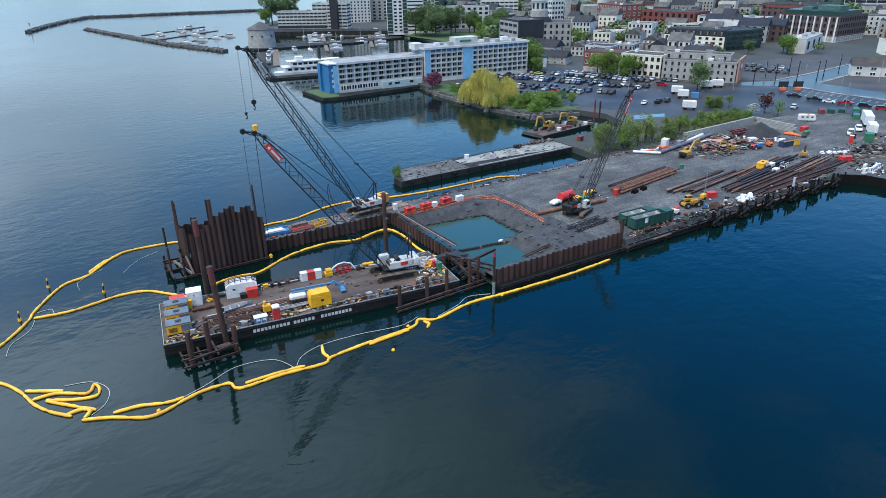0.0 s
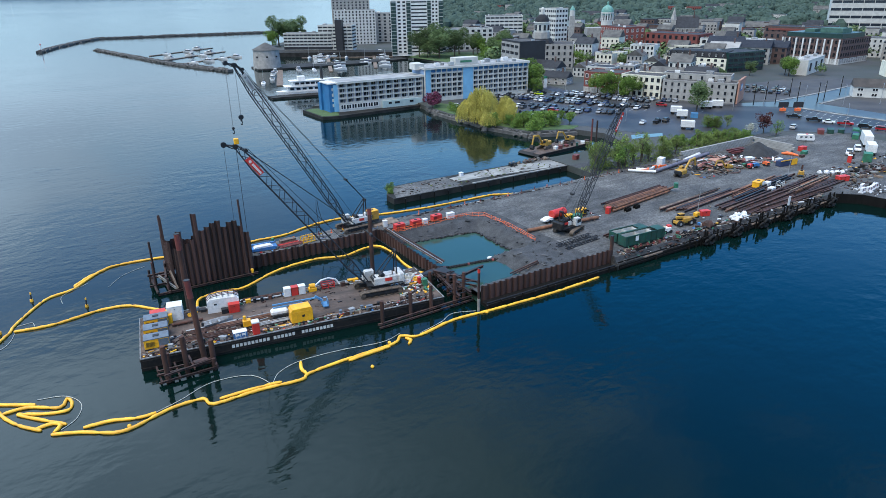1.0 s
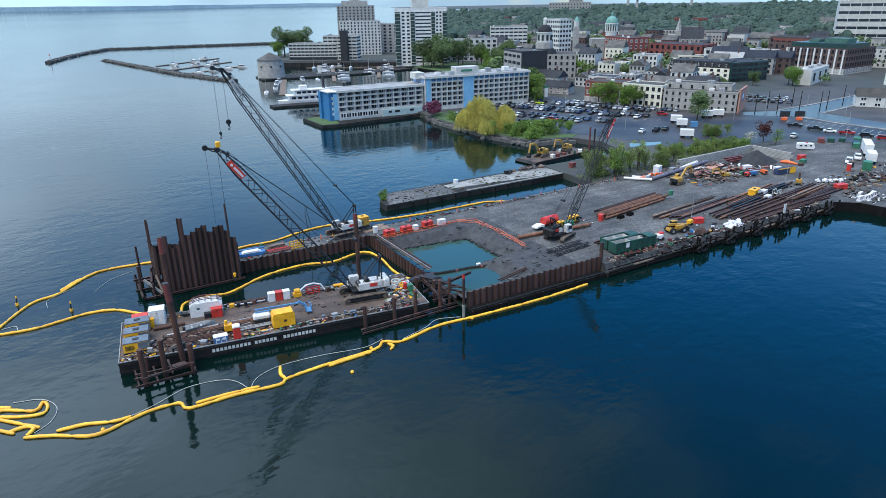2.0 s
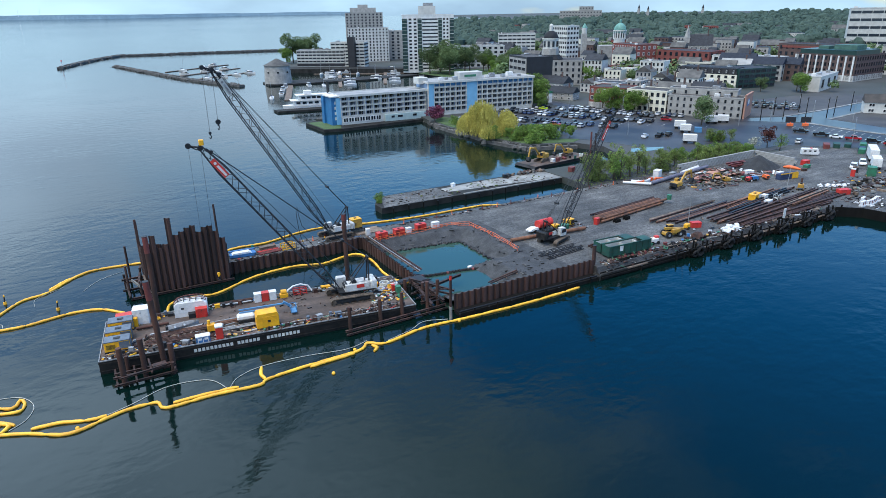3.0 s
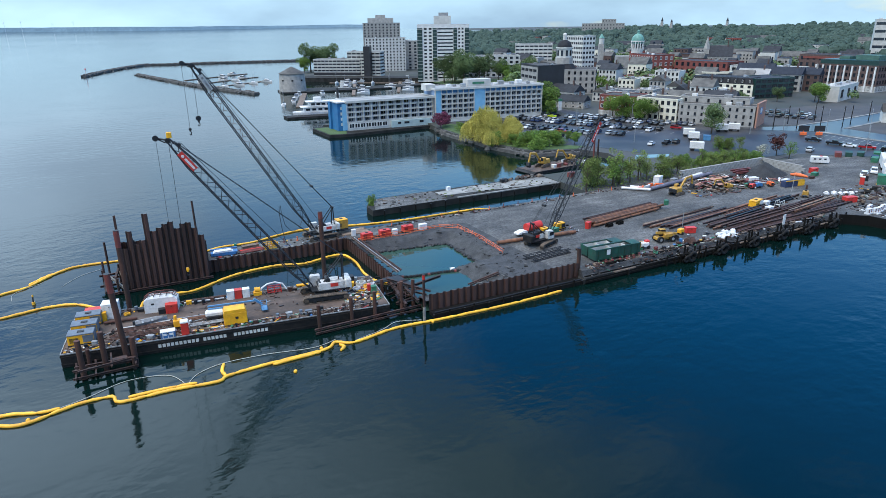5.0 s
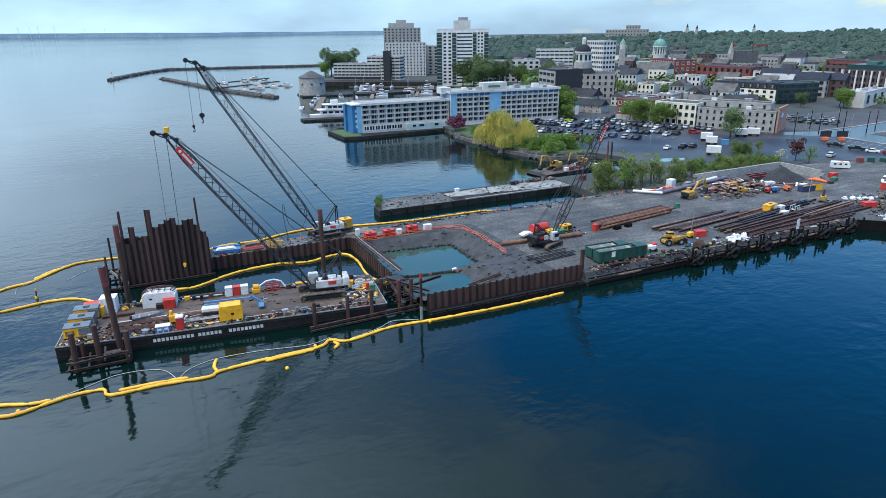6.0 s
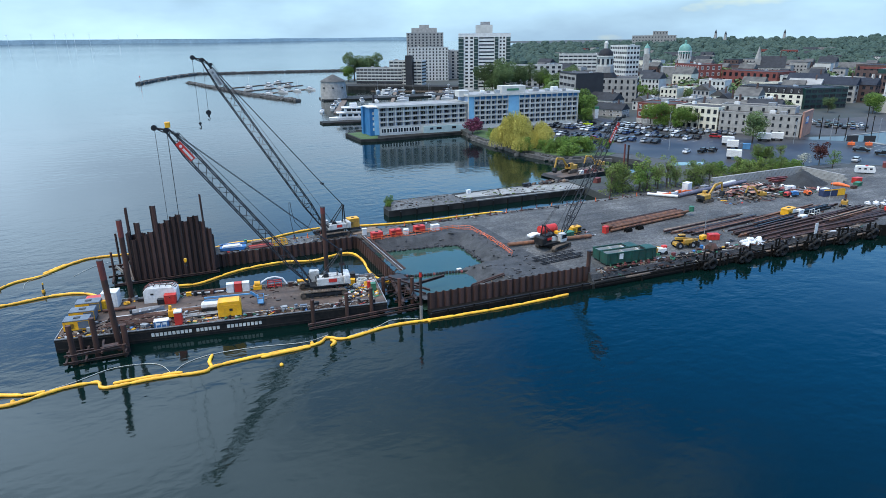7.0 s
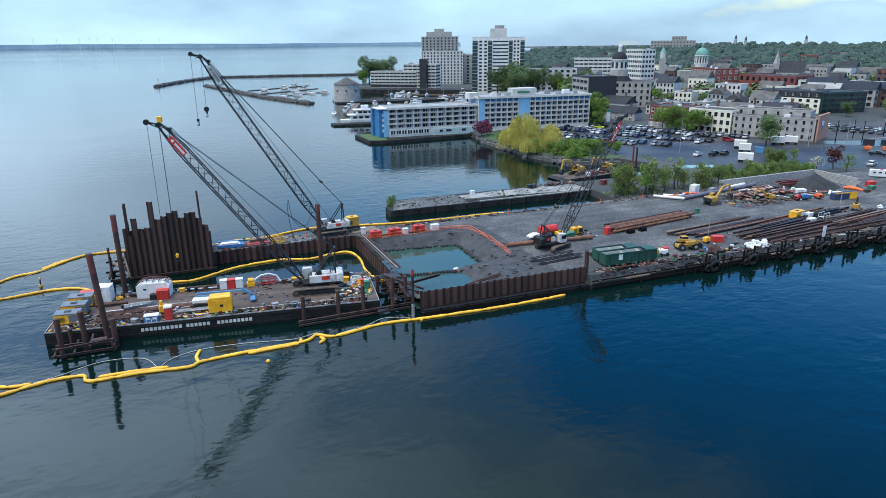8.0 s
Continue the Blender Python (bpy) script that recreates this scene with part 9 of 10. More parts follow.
for i in range(7):
    solid("barrier_block", G().side([(0, 0), (1.9, 0), (1.9, 0.3), (1.9, 0.9), (0, 0.9)], (-0.95, 0, 0), (1, 0, 0), 0.5), ok.choice(["orange", "orange", "tarp"]), "orange plastic road barrier on the pier", "barrier", m=at(151.5 + i * 1.4, 128.4 + ok.uniform(-0.8, 1.4), ok.uniform(-30, 40)), group="road barriers")
# scrap heap
sc = thing("scrap_heap", "heap of timber, rusted steel and broken formwork", "scrap", at(0, 0, 0, 0))
for i in range(150):
    x, y = ok.uniform(166, 199), ok.uniform(114.5, 128)
    if 190 < x and y > 118:
        continue
    hh = 2.35 + 1.5 * math.exp(-((x - 178) / 9) ** 2 - ((y - 121) / 4) ** 2) * ok.random()
    L, w_ = ok.uniform(1.2, 5.5), ok.uniform(0.15, 0.8)
    t = ok.uniform(0, 180)
    dx, dy, dz = math.cos(radians(t)) * L / 2, math.sin(radians(t)) * L / 2, ok.uniform(-0.3, 0.5)
    a_, b_ = Vector((x - dx, y - dy, hh + 0.15 - min(dz, 0.1))), Vector((x + dx, y + dy, hh + 0.2 + dz))
    part(ok.choice(["plank", "plank", "offcut", "sheet"]), G().add([a_ + Vector(o) for o in ((0, -w_ / 2, 0), (0, w_ / 2, 0), (0, w_ / 2, 0.16), (0, -w_ / 2, 0.16))] + [b_ + Vector(o) for o in ((0, -w_ / 2, 0), (0, w_ / 2, 0), (0, w_ / 2, 0.16), (0, -w_ / 2, 0.16))], [(0, 1, 2, 3), (4, 5, 6, 7), (0, 1, 5, 4), (1, 2, 6, 5), (2, 3, 7, 6), (3, 0, 4, 7)]),
         ok.choice(["lumber", "lumber", "rust", "rust", "pink_brick", "concrete", "grey", "dark_steel", "tarp", "rust_red"]), sc)
beams("dark red steel trusses on the scrap", at(189, 125.6, -5, 3.0), 4, 9, 0.5, "rust_red", 0.2, 81)
for i, (x, y, c, L, w_, h) in enumerate(((196.0, 113.6, "tarp", 2.2, 1.4, 0.8), (181.0, 115.2, "light_green", 1.4, 1.0, 1.0), (179.6, 120.2, "grey", 2.0, 1.2, 1.2), (188, 118.6, "tarp", 2.6, 1.8, 1.3), (214.5, 117.2, "red", 2.5, 1.7, 1.5), (211.0, 114.4, "light_green", 2.6, 1.5, 1.0), (206.6, 112.4, "rust", 1.8, 1.0, 0.7))):
    crate(c.replace("_", " ") + " equipment box beside the scrap heap", at(x, y, ok.uniform(-25, 25)), L, w_, h, c)
def compressor(label, m, body):
    """A small tow-behind engine unit: rounded hood, wheels, drawbar and exhaust."""
    t = thing("compressor", label, "compressor", m)
    part("hood", G().side([(0, 0), (1.9, 0), (1.9, 0.6), (1.6, 0.95), (0.3, 0.95), (0, 0.7)], (-0.95, 0, 0.5), (0.95, 0, 0.5), 1.1), body, t)
    part("chassis", G().box(0, 0, 0.42, 2.1, 1.0, 0.16), "dark_steel", t)
    part("drawbar", G().cyl((1.0, 0, 0.42), (2.0, 0, 0.3), 0.07, n=6), "dark_steel", t)
    part("exhaust", G().cyl((-0.5, 0.2, 1.4), (-0.5, 0.2, 1.8), 0.06, n=6), "rust", t)
    part("grille", G().box(-0.97, 0, 0.95, 0.06, 0.8, 0.55), "dark_steel", t)
    for sy in (-0.6, 0.6):
        part("wheel", G().cyl((0, sy - 0.11, 0.36), (0, sy + 0.11, 0.36), 0.36, n=14), "rubber", t, smooth=40)
    return t
compressor("red towed compressor among the scrap", at(180.6, 113.2, 15), "red")
compressor("blue towed compressor among the scrap", at(182.9, 112.8, -20), "blue")
compressor("black engine unit among the scrap", at(181.6, 114.8, 40), "dark_steel")
compressor("orange towed compressor among the scrap", at(187.2, 112.2, 75), "orange")
dn = thing("skip_bin", "navy and yellow banner-sided skip in the yard", "skip", at(193.0, 109.4, -6))
part("body", G().box(0, 0, 0.9, 7.0, 1.8, 1.7, ch=0.06), "navy_canvas", dn)
part("yellow_panel", G().box(2.6, -0.95, 0.9, 2.6, 0.08, 1.6).box(0, -0.95, 1.85, 7.0, 0.1, 0.3), "yellow", dn)
solid("orange_boom_bag", G().tube([(205.0, 118.4, 2.65), (205.6, 117.0, 2.8), (206.2, 115.4, 2.75), (206.6, 113.6, 2.55)], [0.25, 0.6, 0.5, 0.25], 10), "orange", "long orange bag lying by the gravel heap", "bag", smooth=60)
# gravel heap and its walls
g = G()
n_ = 36
for j in range(n_):
    for i in range(n_):
        x, y = 186.5 + i * 0.66, 115.5 + j * 0.44
        d = math.hypot((x - 199.5) / 8.6, (y - 123.8) / 6.0)
        g.v.append((x, y, 2.2 + max(-0.1, 4.0 * (1 - d) + 0.25 * noise.noise((x * 0.6, y * 0.6, 2)))))
g.f += [(j * n_ + i, j * n_ + i + 1, (j + 1) * n_ + i + 1, (j + 1) * n_ + i) for j in range(n_ - 1) for i in range(n_ - 1)]
solid("aggregate_mound", g, "heap", "big cone of dark grey aggregate by a block wall", "heap", smooth=60)
rw = thing("wall_retaining", "retaining wall of pale concrete blocks", "wall", kind="structure")
blk = G().box(0, 0, 0, 1.785, 0.8, 0.845, ch=0.03).mesh("concrete_block", M["block"])
def block_run(p, q, rows__):
    p, q = Vector((*p, 0)), Vector((*q, 0))
    d = q - p
    n = int(d.length / 1.8)
    for r_ in range(rows__):
        for i in range(n):
            c = p + d * ((i + 0.5 + 0.5 * (r_ % 2)) / n)
            part("concrete_block", blk, "", rw, m=at(c.x, c.y, math.degrees(math.atan2(d.y, d.x)), 2.72 + r_ * 0.85))
block_run((172.0, 132.2), (210.6, 133.4), 3)
block_run((210.8, 133.0), (210.4, 118.2), 3)

# middle of the yard
generator("yellow generator by the beam stacks", at(162.6, 98.0, 14), 3.8, 1.9, 2.0, "yellow", "yellow", "white")
crate("white water tote on the gravel", at(167.6, 98.8, 8), 1.8, 1.3, 1.3, "tarp", ribs=False, name="tote", cat="tote")
crate("white water tote on the gravel", at(164.4, 95.4, 8), 2.2, 1.3, 1.1, "tarp", ribs=False, name="tote", cat="tote")
rk = thing("frame_rack", "white painted tubular steel rack on the gravel", "rack", at(169.4, 96.2, 12))
for sx in (-1.2, 0, 1.2):
    for sy in (-0.6, 0.6):
        part("leg", G().cyl((sx * 1.1, sy * 1.1, 0), (sx, sy, 1.7), 0.07, n=6), "off_white", rk)
part("top_frame", G().box(0, -0.6, 1.74, 2.7, 0.12, 0.12).box(0, 0.6, 1.74, 2.7, 0.12, 0.12).box(0, 0, 0.9, 2.6, 0.9, 0.08), "off_white", rk)
part("load", G().box(0.2, 0, 1.14, 1.5, 0.8, 0.4, ch=0.1), "dark_steel", rk)
mx = thing("crawler_drill", "rusty orange crawler drill in the yard", "drill", at(184.9, 99.6, 30))
for s in (-0.8, 0.8):
    part("track", G().side(track_profile(2.6, 0.7), (-1.3, s, 0), (1.3, s, 0), 0.4), "track", mx, smooth=40)
part("body", G().box(0, 0, 1.2, 2.0, 1.5, 1.0, ch=0.12), "ochre", mx)
part("mast", G().box(0.9, 0, 1.9, 0.4, 0.5, 2.6, ch=0.05), "rust", mx)
part("operator_seat", G().box(-0.4, 0, 1.9, 0.6, 0.6, 0.6, ch=0.08), "dark_steel", mx)
solid("lamp_pole", G().cyl((181.6, 101.6, 2.3), (181.9, 101.6, 8.8), 0.09, 0.06, 6), "galv", "thin leaning steel pole in the yard", "pole")
for i, (x, y) in enumerate(((193.0, 97.0), (194.6, 96.2), (196.2, 95.4), (197.8, 94.7), (192.0, 98.2))):
    solid("bulk_bag", G().ball((0, 0, 0.5), ok.uniform(0.6, 0.85), 10, 7, 0.8, 0.25, ok), "tarp", "white bulk bag standing in the yard", "bag", smooth=25, m=at(x + ok.uniform(-0.4, 0.4), y + ok.uniform(-0.4, 0.4)), group="bulk bags")
crate("bright red skip box at the pier end", at(190.2, 90.6, -16), 3.4, 1.8, 1.4, "red")
for i in range(18):
    solid("bulk_bag", G().ball((0, 0, 0.36), ok.uniform(0.4, 0.68), 10, 7, 0.8, 0.26, ok), "tarp", "crumpled white bulk bag at the pier edge", "bag", smooth=25, m=at(135.4 + ok.uniform(0, 6.0), 86.3 + ok.uniform(-0.5, 0.9), 0, 2.28 + (0.45 if i > 11 else 0)), group="edge bags")
for i, (x, y, c) in enumerate(((112.8, 88.6, "tarp"), (113.6, 90.0, "tarp"), (114.8, 89.0, "light_green"), (117.6, 87.6, "rust_red"), (119.8, 87.4, "dark_steel"), (121.4, 86.6, "lumber"), (122.8, 87.4, "blue"), (124.8, 88.0, "rust"), (126.6, 88.2, "tarp"), (128.4, 87.4, "grey"), (130.0, 86.6, "ochre"), (131.8, 87.4, "rust"), (133.2, 88.4, "tarp"), (127.6, 86.2, "dark_steel"), (125.4, 86.4, "dark_steel"), (151.4, 88.0, "white"))):
    crate(c.replace("_", " ").replace("tarp", "white") + " gear box among clutter at the pier edge", at(x, y, ok.uniform(-40, 40)), ok.uniform(0.5, 1.0), ok.uniform(0.4, 0.6), ok.uniform(0.3, 0.6), c, name="gear_box")
for i in range(6):
    coil("green hose coil at the pier edge", at(110.5 + i * 2.6, 85.8 + ok.uniform(-0.3, 1.2)), 0.6, 3, ok.choice(["light_green", "rubber", "rubber"]), 0.07)
for i in range(46):
    x = 104 + i * 1.5 + ok.uniform(-1, 1)
    solid("edge_plank", G().box(0, 0, 0.15, ok.uniform(2, 5), 0.4, 0.3), ok.choice(["lumber", "rust", "timber"]), "weathered plank lying near the pier edge", "plank", m=at(x, 85.7 + ok.uniform(-0.2, 0.8), ok.uniform(-8, 8)), group="edge planks")
solid("life_ring_board", G().box(155.6, 85.0, 4.0, 0.9, 0.1, 2.4), "white", "tall white notice board on a post at the pier edge", "sign")
solid("sign_post", G().cyl((155.6, 85.1, 2.3), (155.6, 85.1, 5.2), 0.06, n=6), "galv", "thin steel sign post at the pier edge", "post")
# posts and boom along the far edge
for i in range(26):
    solid("edge_post", G().cyl((0, 0, 0), (0, 0, 1.0), 0.11, n=8).cyl((0, 0, 0), (0, 0, 0.08), 0.25, n=8), "rust_red" if i % 3 else "orange", "red delineator post on the pier edge", "post", m=at(34 + i * 4.6 if i > 8 else 34 + i * 3.0, 132.0 + ok.uniform(-0.2, 0.2)), group="edge posts")
floating_boom("yellow containment boom floating along the pier edge", [(104.0, 141.0), (107, 139.4), (110, 138.2)], 0.24, 2.2, 0.15)
fl2 = thing("float_line", "line of black floats on a white rope along the pier", "float line")
fp_ = [(110 + i * 1.05, 138.1 - 0.9 * math.sin(i / 25 * math.pi) + 0.02 * i, 0.15) for i in range(26)]
part("rope", G().tube([(x, y, z + 0.12) for x, y, z in fp_], 0.13, 6), "tarp", fl2)
for x, y, z in fp_[::2]:
    part("float", G().cyl((x - 0.3, y, z), (x + 0.3, y, z + 0.02), 0.26, n=10), "rubber", fl2, smooth=40)

# far end of the yard
def camper(m):
    t = thing("travel_trailer", "white travel trailer with small dark windows", "trailer", m @ Matrix.Scale(0.8, 4))
    part("body", G().side([(0, 0), (6.6, 0), (7.0, 0.8), (6.4, 2.4), (0.3, 2.5), (0, 2.1)], (-3.4, 0, 0.5), (-2.4, 0, 0.5), 2.4), "white", t)
    for x in (-2.2, -0.2, 1.8):
        part("window", G().box(x, -1.22, 2.0, 0.9, 0.06, 0.6), "glass_dark", t)
    for s in (-1.05, 1.05):
        part("wheel", G().cyl((0, s - 0.12, 0.38), (0, s + 0.12, 0.38), 0.38, n=12), "rubber", t)
    part("roof_unit", G().box(0.4, 0, 3.1, 0.9, 0.7, 0.3, ch=0.05), "red", t)
    return t
camper(at(229.5, 125.2, -40))
def box_trailer(label, m, L, h):
    t = thing("box_trailer", label, "trailer", m)
    part("box", G().box(0, 0, 1.0 + h / 2, L, 2.6, h, ch=0.06), "white", t)
    part("chassis", G().box(0, 0, 0.85, L, 1.2, 0.3), "dark_steel", t)
    for x in (-L * 0.36, -L * 0.24, L * 0.36):
        for s in (-1.0, 1.0):
            part("wheel", G().cyl((x, s - 0.18, 0.5), (x, s + 0.18, 0.5), 0.5, n=12), "rubber", t)
    return t
box_trailer("large white box trailer parked at the yard end", at(240.5, 110.2, 33), 11.0, 3.1)
box_trailer("white box truck body parked in the yard", at(228.5, 102.6, 33), 6.0, 2.6)
crate("bright green waste bin with a yellow notice", at(218.0, 98.2, 30), 3.2, 2.4, 2.6, "light_green")
park("pickupwhite" if "pickupwhite" in cars else "suvwhite", 230.0, 107.4, 210, 2.3)
park("suvwhite", 222.4, 106.0, 205, 2.3)
generator("dark engine unit beside the trailers", at(217.4, 101.8, 30), 2.4, 1.5, 1.7, "dark_steel", "lumber", "dark_steel")
crate("red and white cooler cabinet in the yard", at(212.4, 100.6, 25), 1.4, 1.2, 2.2, "red", "white")
for i, (x, y, c) in enumerate(((246.0, 129.2, "rust_red"), (249.6, 127.6, "green"), (254.0, 126.0, "green"), (258.8, 123.2, "light_green"), (251.4, 119.6, "navy_canvas"), (247.6, 117.4, "light_green"), (256.0, 119.0, "green"))):
    crate(c.replace("_", " ").replace("canvas", "blue") + " waste skip along the yard fence", at(x, y, 28 + ok.uniform(-8, 8), 2.3 if x < 250 else 2.04), 4.2, 2.0, 1.5, c, name="skip_bin", cat="skip")
sc = thing("rubble_heap", "heap of rubble, rope and timber at the pier root", "rubble", at(0, 0, 0, 0))
for i in range(70):
    x, y = ok.uniform(192, 214), ok.uniform(86.5, 95)
    L = ok.uniform(0.5, 2.6)
    part("lump", G().box(x, y, 2.5 + ok.random() * 0.5, L, ok.uniform(0.3, 0.9), ok.uniform(0.3, 0.8), ok.uniform(0, 180), 0.05), ok.choice(["lumber", "rock", "dark_concrete", "lumber", "timber", "sheet", "rust", "concrete"]), sc)
for i, (x, y, a_) in enumerate(((183.2, 81.4, 4), (185.5, 81.0, -6), (187.8, 81.3, 8), (190.2, 81.8, -3), (186.8, 83.4, 12))):
    cf = thing("concrete_form", "white concrete form with red stripes on the pier root", "form", at(x, y, a_), "pier root forms")
    part("body", G().box(0, 0, 0.7, 2.0, 0.7, 1.4, ch=0.06).box(0, 0, 0.2, 2.1, 1.1, 0.4, ch=0.05), "tarp", cf)
    for k in (-0.55, 0.45):
        part("red_stripe", G().box(k, -0.36, 0.85, 0.3, 0.04, 0.9), "rust_red", cf)
solid("pier_root", G().prism([(176.4, 84.3), (180.9, 80.0), (182.0, 74.8), (186, 66), (233, 59), (234, 70), (200, 90), (176.4, 90)], -3, 2.33), "gravel", "gravel corner where the pier meets the shore", "pier", "structure")
for p, q in (((176.2, 84.2), (180.8, 79.9)), ((180.8, 79.9), (181.9, 74.7)), ((181.9, 74.7), (186, 65.9)), ((186, 65.9), (233, 58.9))):
    d_ = Vector((q[0] - p[0], q[1] - p[1], 0))
    solid("root_quay", G().box((p[0] + q[0]) / 2, (p[1] + q[1]) / 2, -0.3, d_.length + 0.3, 0.34, 5.6, math.degrees(math.atan2(d_.y, d_.x))), "timber", "dark timber quay front at the pier root", "quay", "structure")

# old pier and the small dredging raft
ra = thing("work_raft", "flat dark work raft moored by the old pier", "raft", at(142.6, 166.2, 8, 0))
part("hull", G().side([(0, -0.6), (28, -0.6), (28, 1.0), (0, 1.0), (-1, 0.4)], (0, 5, 0), (1, 5, 0), 9.5), "hull", ra)
part("deck", G().box(14, 5, 1.03, 27.6, 9.2, 0.08), "deck", ra)
excavator(at(149.6, 172.6, 200, 1.1), "yellow excavator standing on a work raft").scale = (1.2, 1.2, 1.2)
excavator(at(163.0, 175.0, 190, 1.1), "yellow excavator standing on a work raft")
for i in range(16):
    crate(ok.choice(["rusty", "dark", "worn"]) + " steel gear box on the work raft", at(152 + ok.uniform(0, 19), 168.5 + ok.uniform(0, 8), ok.uniform(0, 90), 1.08), ok.uniform(0.8, 2.4), ok.uniform(0.6, 1.4), ok.uniform(0.5, 1.3), ok.choice(["rust", "dark_steel", "green", "white", "lumber", "rust_red"]), ribs=False, name="gear_box")
pipe_pile("dark steel spud of the work raft", 170.0, 168.0, -2, 9.5, 0.3, "sheet")
pipe_pile("dark steel spud of the work raft", 172.5, 173.0, -2, 9.0, 0.3, "rust_red")
rb = thing("rubble_heap", "heap of brown rubble on the old pier", "rubble", at(0, 0, 0, 0))
for i in range(46):
    x = ok.uniform(124, 139)
    part("lump", G().ball((x, 158.6 + ok.uniform(-0.9, 0.9), 1.9 + ok.random() * 0.5), ok.uniform(0.3, 0.75), 6, 4, 0.8, 0.25, ok), ok.choice(["lumber", "rock", "rust"]), rb)
crate("dark red box standing on the old pier slab", at(146.0, 152.4, 20, 2.0), 2.2, 1.5, 1.4, "rust_red")
crate("small grey box on the old pier", at(104.6, 157.6, 10, 1.78), 1.2, 1.0, 0.9, "tarp", ribs=False)
crate("dark generator on the old pier slab", at(124.4, 158.0, 5, 1.78), 2.6, 1.2, 0.9, "dark_steel", ribs=False)
for i in range(13):
    pipe_pile("old timber pile along the pier edge", 80 + i * 4.6, 147.6, -3, 1.5 + 0.2 * (i % 3), 0.2, "timber", group="old pier piles")
# lot trailers, road signs, lamp poles
for x, y, a_, L in ((213.4, 163.0, -46, 5.0), (230.0, 179.4, -46, 4.2), (235.4, 187.0, -46, 4.6), (256.6, 188.0, -46, 5.0), (262.6, 186.6, -46, 4.6)):
    box_trailer("white box trailer parked in the lot", at(x, y, a_, 2.04), L, 2.4)
crate("blue tarpaulin covered box beside a trailer", at(234.6, 176.8, -46, 2.04), 2.8, 2.0, 2.0, "lift_blue", ribs=False)
for x, y in ((279.0, 165.2), (284.2, 161.6)):
    s = thing("road_sign_trailer", "black road sign board on an orange trailer", "road sign", at(x, y, -35, 2.06))
    part("board", G().box(0, 0, 2.6, 4.2, 0.25, 2.4), "dark_clad", s)
    part("trailer", G().box(0, 0, 0.55, 2.4, 1.4, 1.1, ch=0.1), "orange", s)
    part("post", G().box(0, 0, 1.3, 0.3, 0.3, 0.8), "orange", s)
for x, y in ((262, 178), (281, 176), (296, 166), (312, 157), (240, 226), (215, 236), (206, 188), (264, 130), (330, 150), (350, 142)):
    s = thing("lamp_pole", "tall thin grey lamp pole beside the lot", "lamp pole", at(x, y, 30, 2.0))
    part("pole", G().cyl((0, 0, 0), (0, 0, 9.0), 0.13, 0.09, 8), "galv", s)
    part("arm", G().cyl((0, 0, 8.8), (1.6, 0, 9.2), 0.06, n=6), "galv", s)
    part("lamp_head", G().box(1.9, 0, 9.2, 0.7, 0.3, 0.14, ch=0.04), "grey", s)
for x, y, hgt in ((281.0, 181.0, 9.5), (291.5, 177.0, 9.0), (300.5, 172.0, 10.0), (310.5, 168.2, 9.5), (321.0, 171.0, 9.0), (318.0, 186.5, 9.0), (300.0, 187.5, 8.5), (340.0, 174.0, 9.5), (262.5, 199.0, 9.0), (253.0, 222.0, 9.0)):
    s = thing("utility_pole", "dark weathered timber utility pole beside the road", "pole", at(x, y, 20, 2.05), "road poles")
    part("pole", G().cyl((0, 0, 0), (0, 0, hgt), 0.2, 0.13, 8), "timber", s, smooth=40)
    part("cross_arm", G().box(0, 0, hgt - 0.7, 2.2, 0.14, 0.16), "timber", s)
    part("transformer", G().cyl((0.3, 0.25, hgt - 2.4), (0.3, 0.25, hgt - 1.4), 0.28, n=10), "grey", s, smooth=40)
s = thing("banner_mast", "white and green sign mast by the hotel lot", "sign", at(232, 271, 0, 2))
part("panel", G().box(0, 0, 4.5, 2.0, 0.4, 5.0), "white", s)
part("green_top", G().box(0, -0.05, 7.4, 2.2, 0.5, 1.2), "light_green", s)


# ---- litter of work, too small to count ----
def litter(name, label, n, spot, colours, big=1.0, seed=0, rods=False):
    """Loose rods, planks, lumps and hose ends, strewn over a place; spot(rng) gives (x, y, z)."""
    k = random.Random(seed)
    gs = collections.defaultdict(G)
    for _ in range(n):
        x, y, z = spot(k)
        c = gs[k.choice(colours)]
        t = k.uniform(0, 6.283) if k.random() < 0.5 else k.gauss(0, 0.25)
        kind = 0.1 if rods else k.random()
        if kind < 0.36:
            L, r = k.uniform(0.4, 1.7) * big, k.uniform(0.03, 0.08) * big
            d = Vector((math.cos(t), math.sin(t), k.uniform(-0.06, 0.12))) * L / 2
            c.cyl(Vector((x, y, z + r + abs(d.z))) - d, Vector((x, y, z + r + abs(d.z))) + d, r, n=5)
        elif kind < 0.66:
            c.box(x, y, z + 0.08 * big, k.uniform(0.3, 1.4) * big, k.uniform(0.12, 0.4) * big, k.uniform(0.08, 0.3) * big, math.degrees(t))
        elif kind < 0.96:
            r = k.uniform(0.12, 0.34) * big
            c.ball((x, y, z + r * 0.4), r, 6, 4, 0.7, 0.35, k)
        else:
            r = k.uniform(0.3, 0.8) * big
            a0 = k.uniform(0, 6.28)
            c.tube([(x + r * math.cos(a0 + i * 0.5), y + r * (0.6 + 0.1 * i) * math.sin(a0 + i * 0.5), z + 0.06 + 0.02 * (i % 2)) for i in range(k.randint(5, 11))], 0.05 * big, 4)
    return tagged(new(name, multi(name, list((g_, m_) for m_, g_ in gs.items()))), label, "litter", kind="stuff")
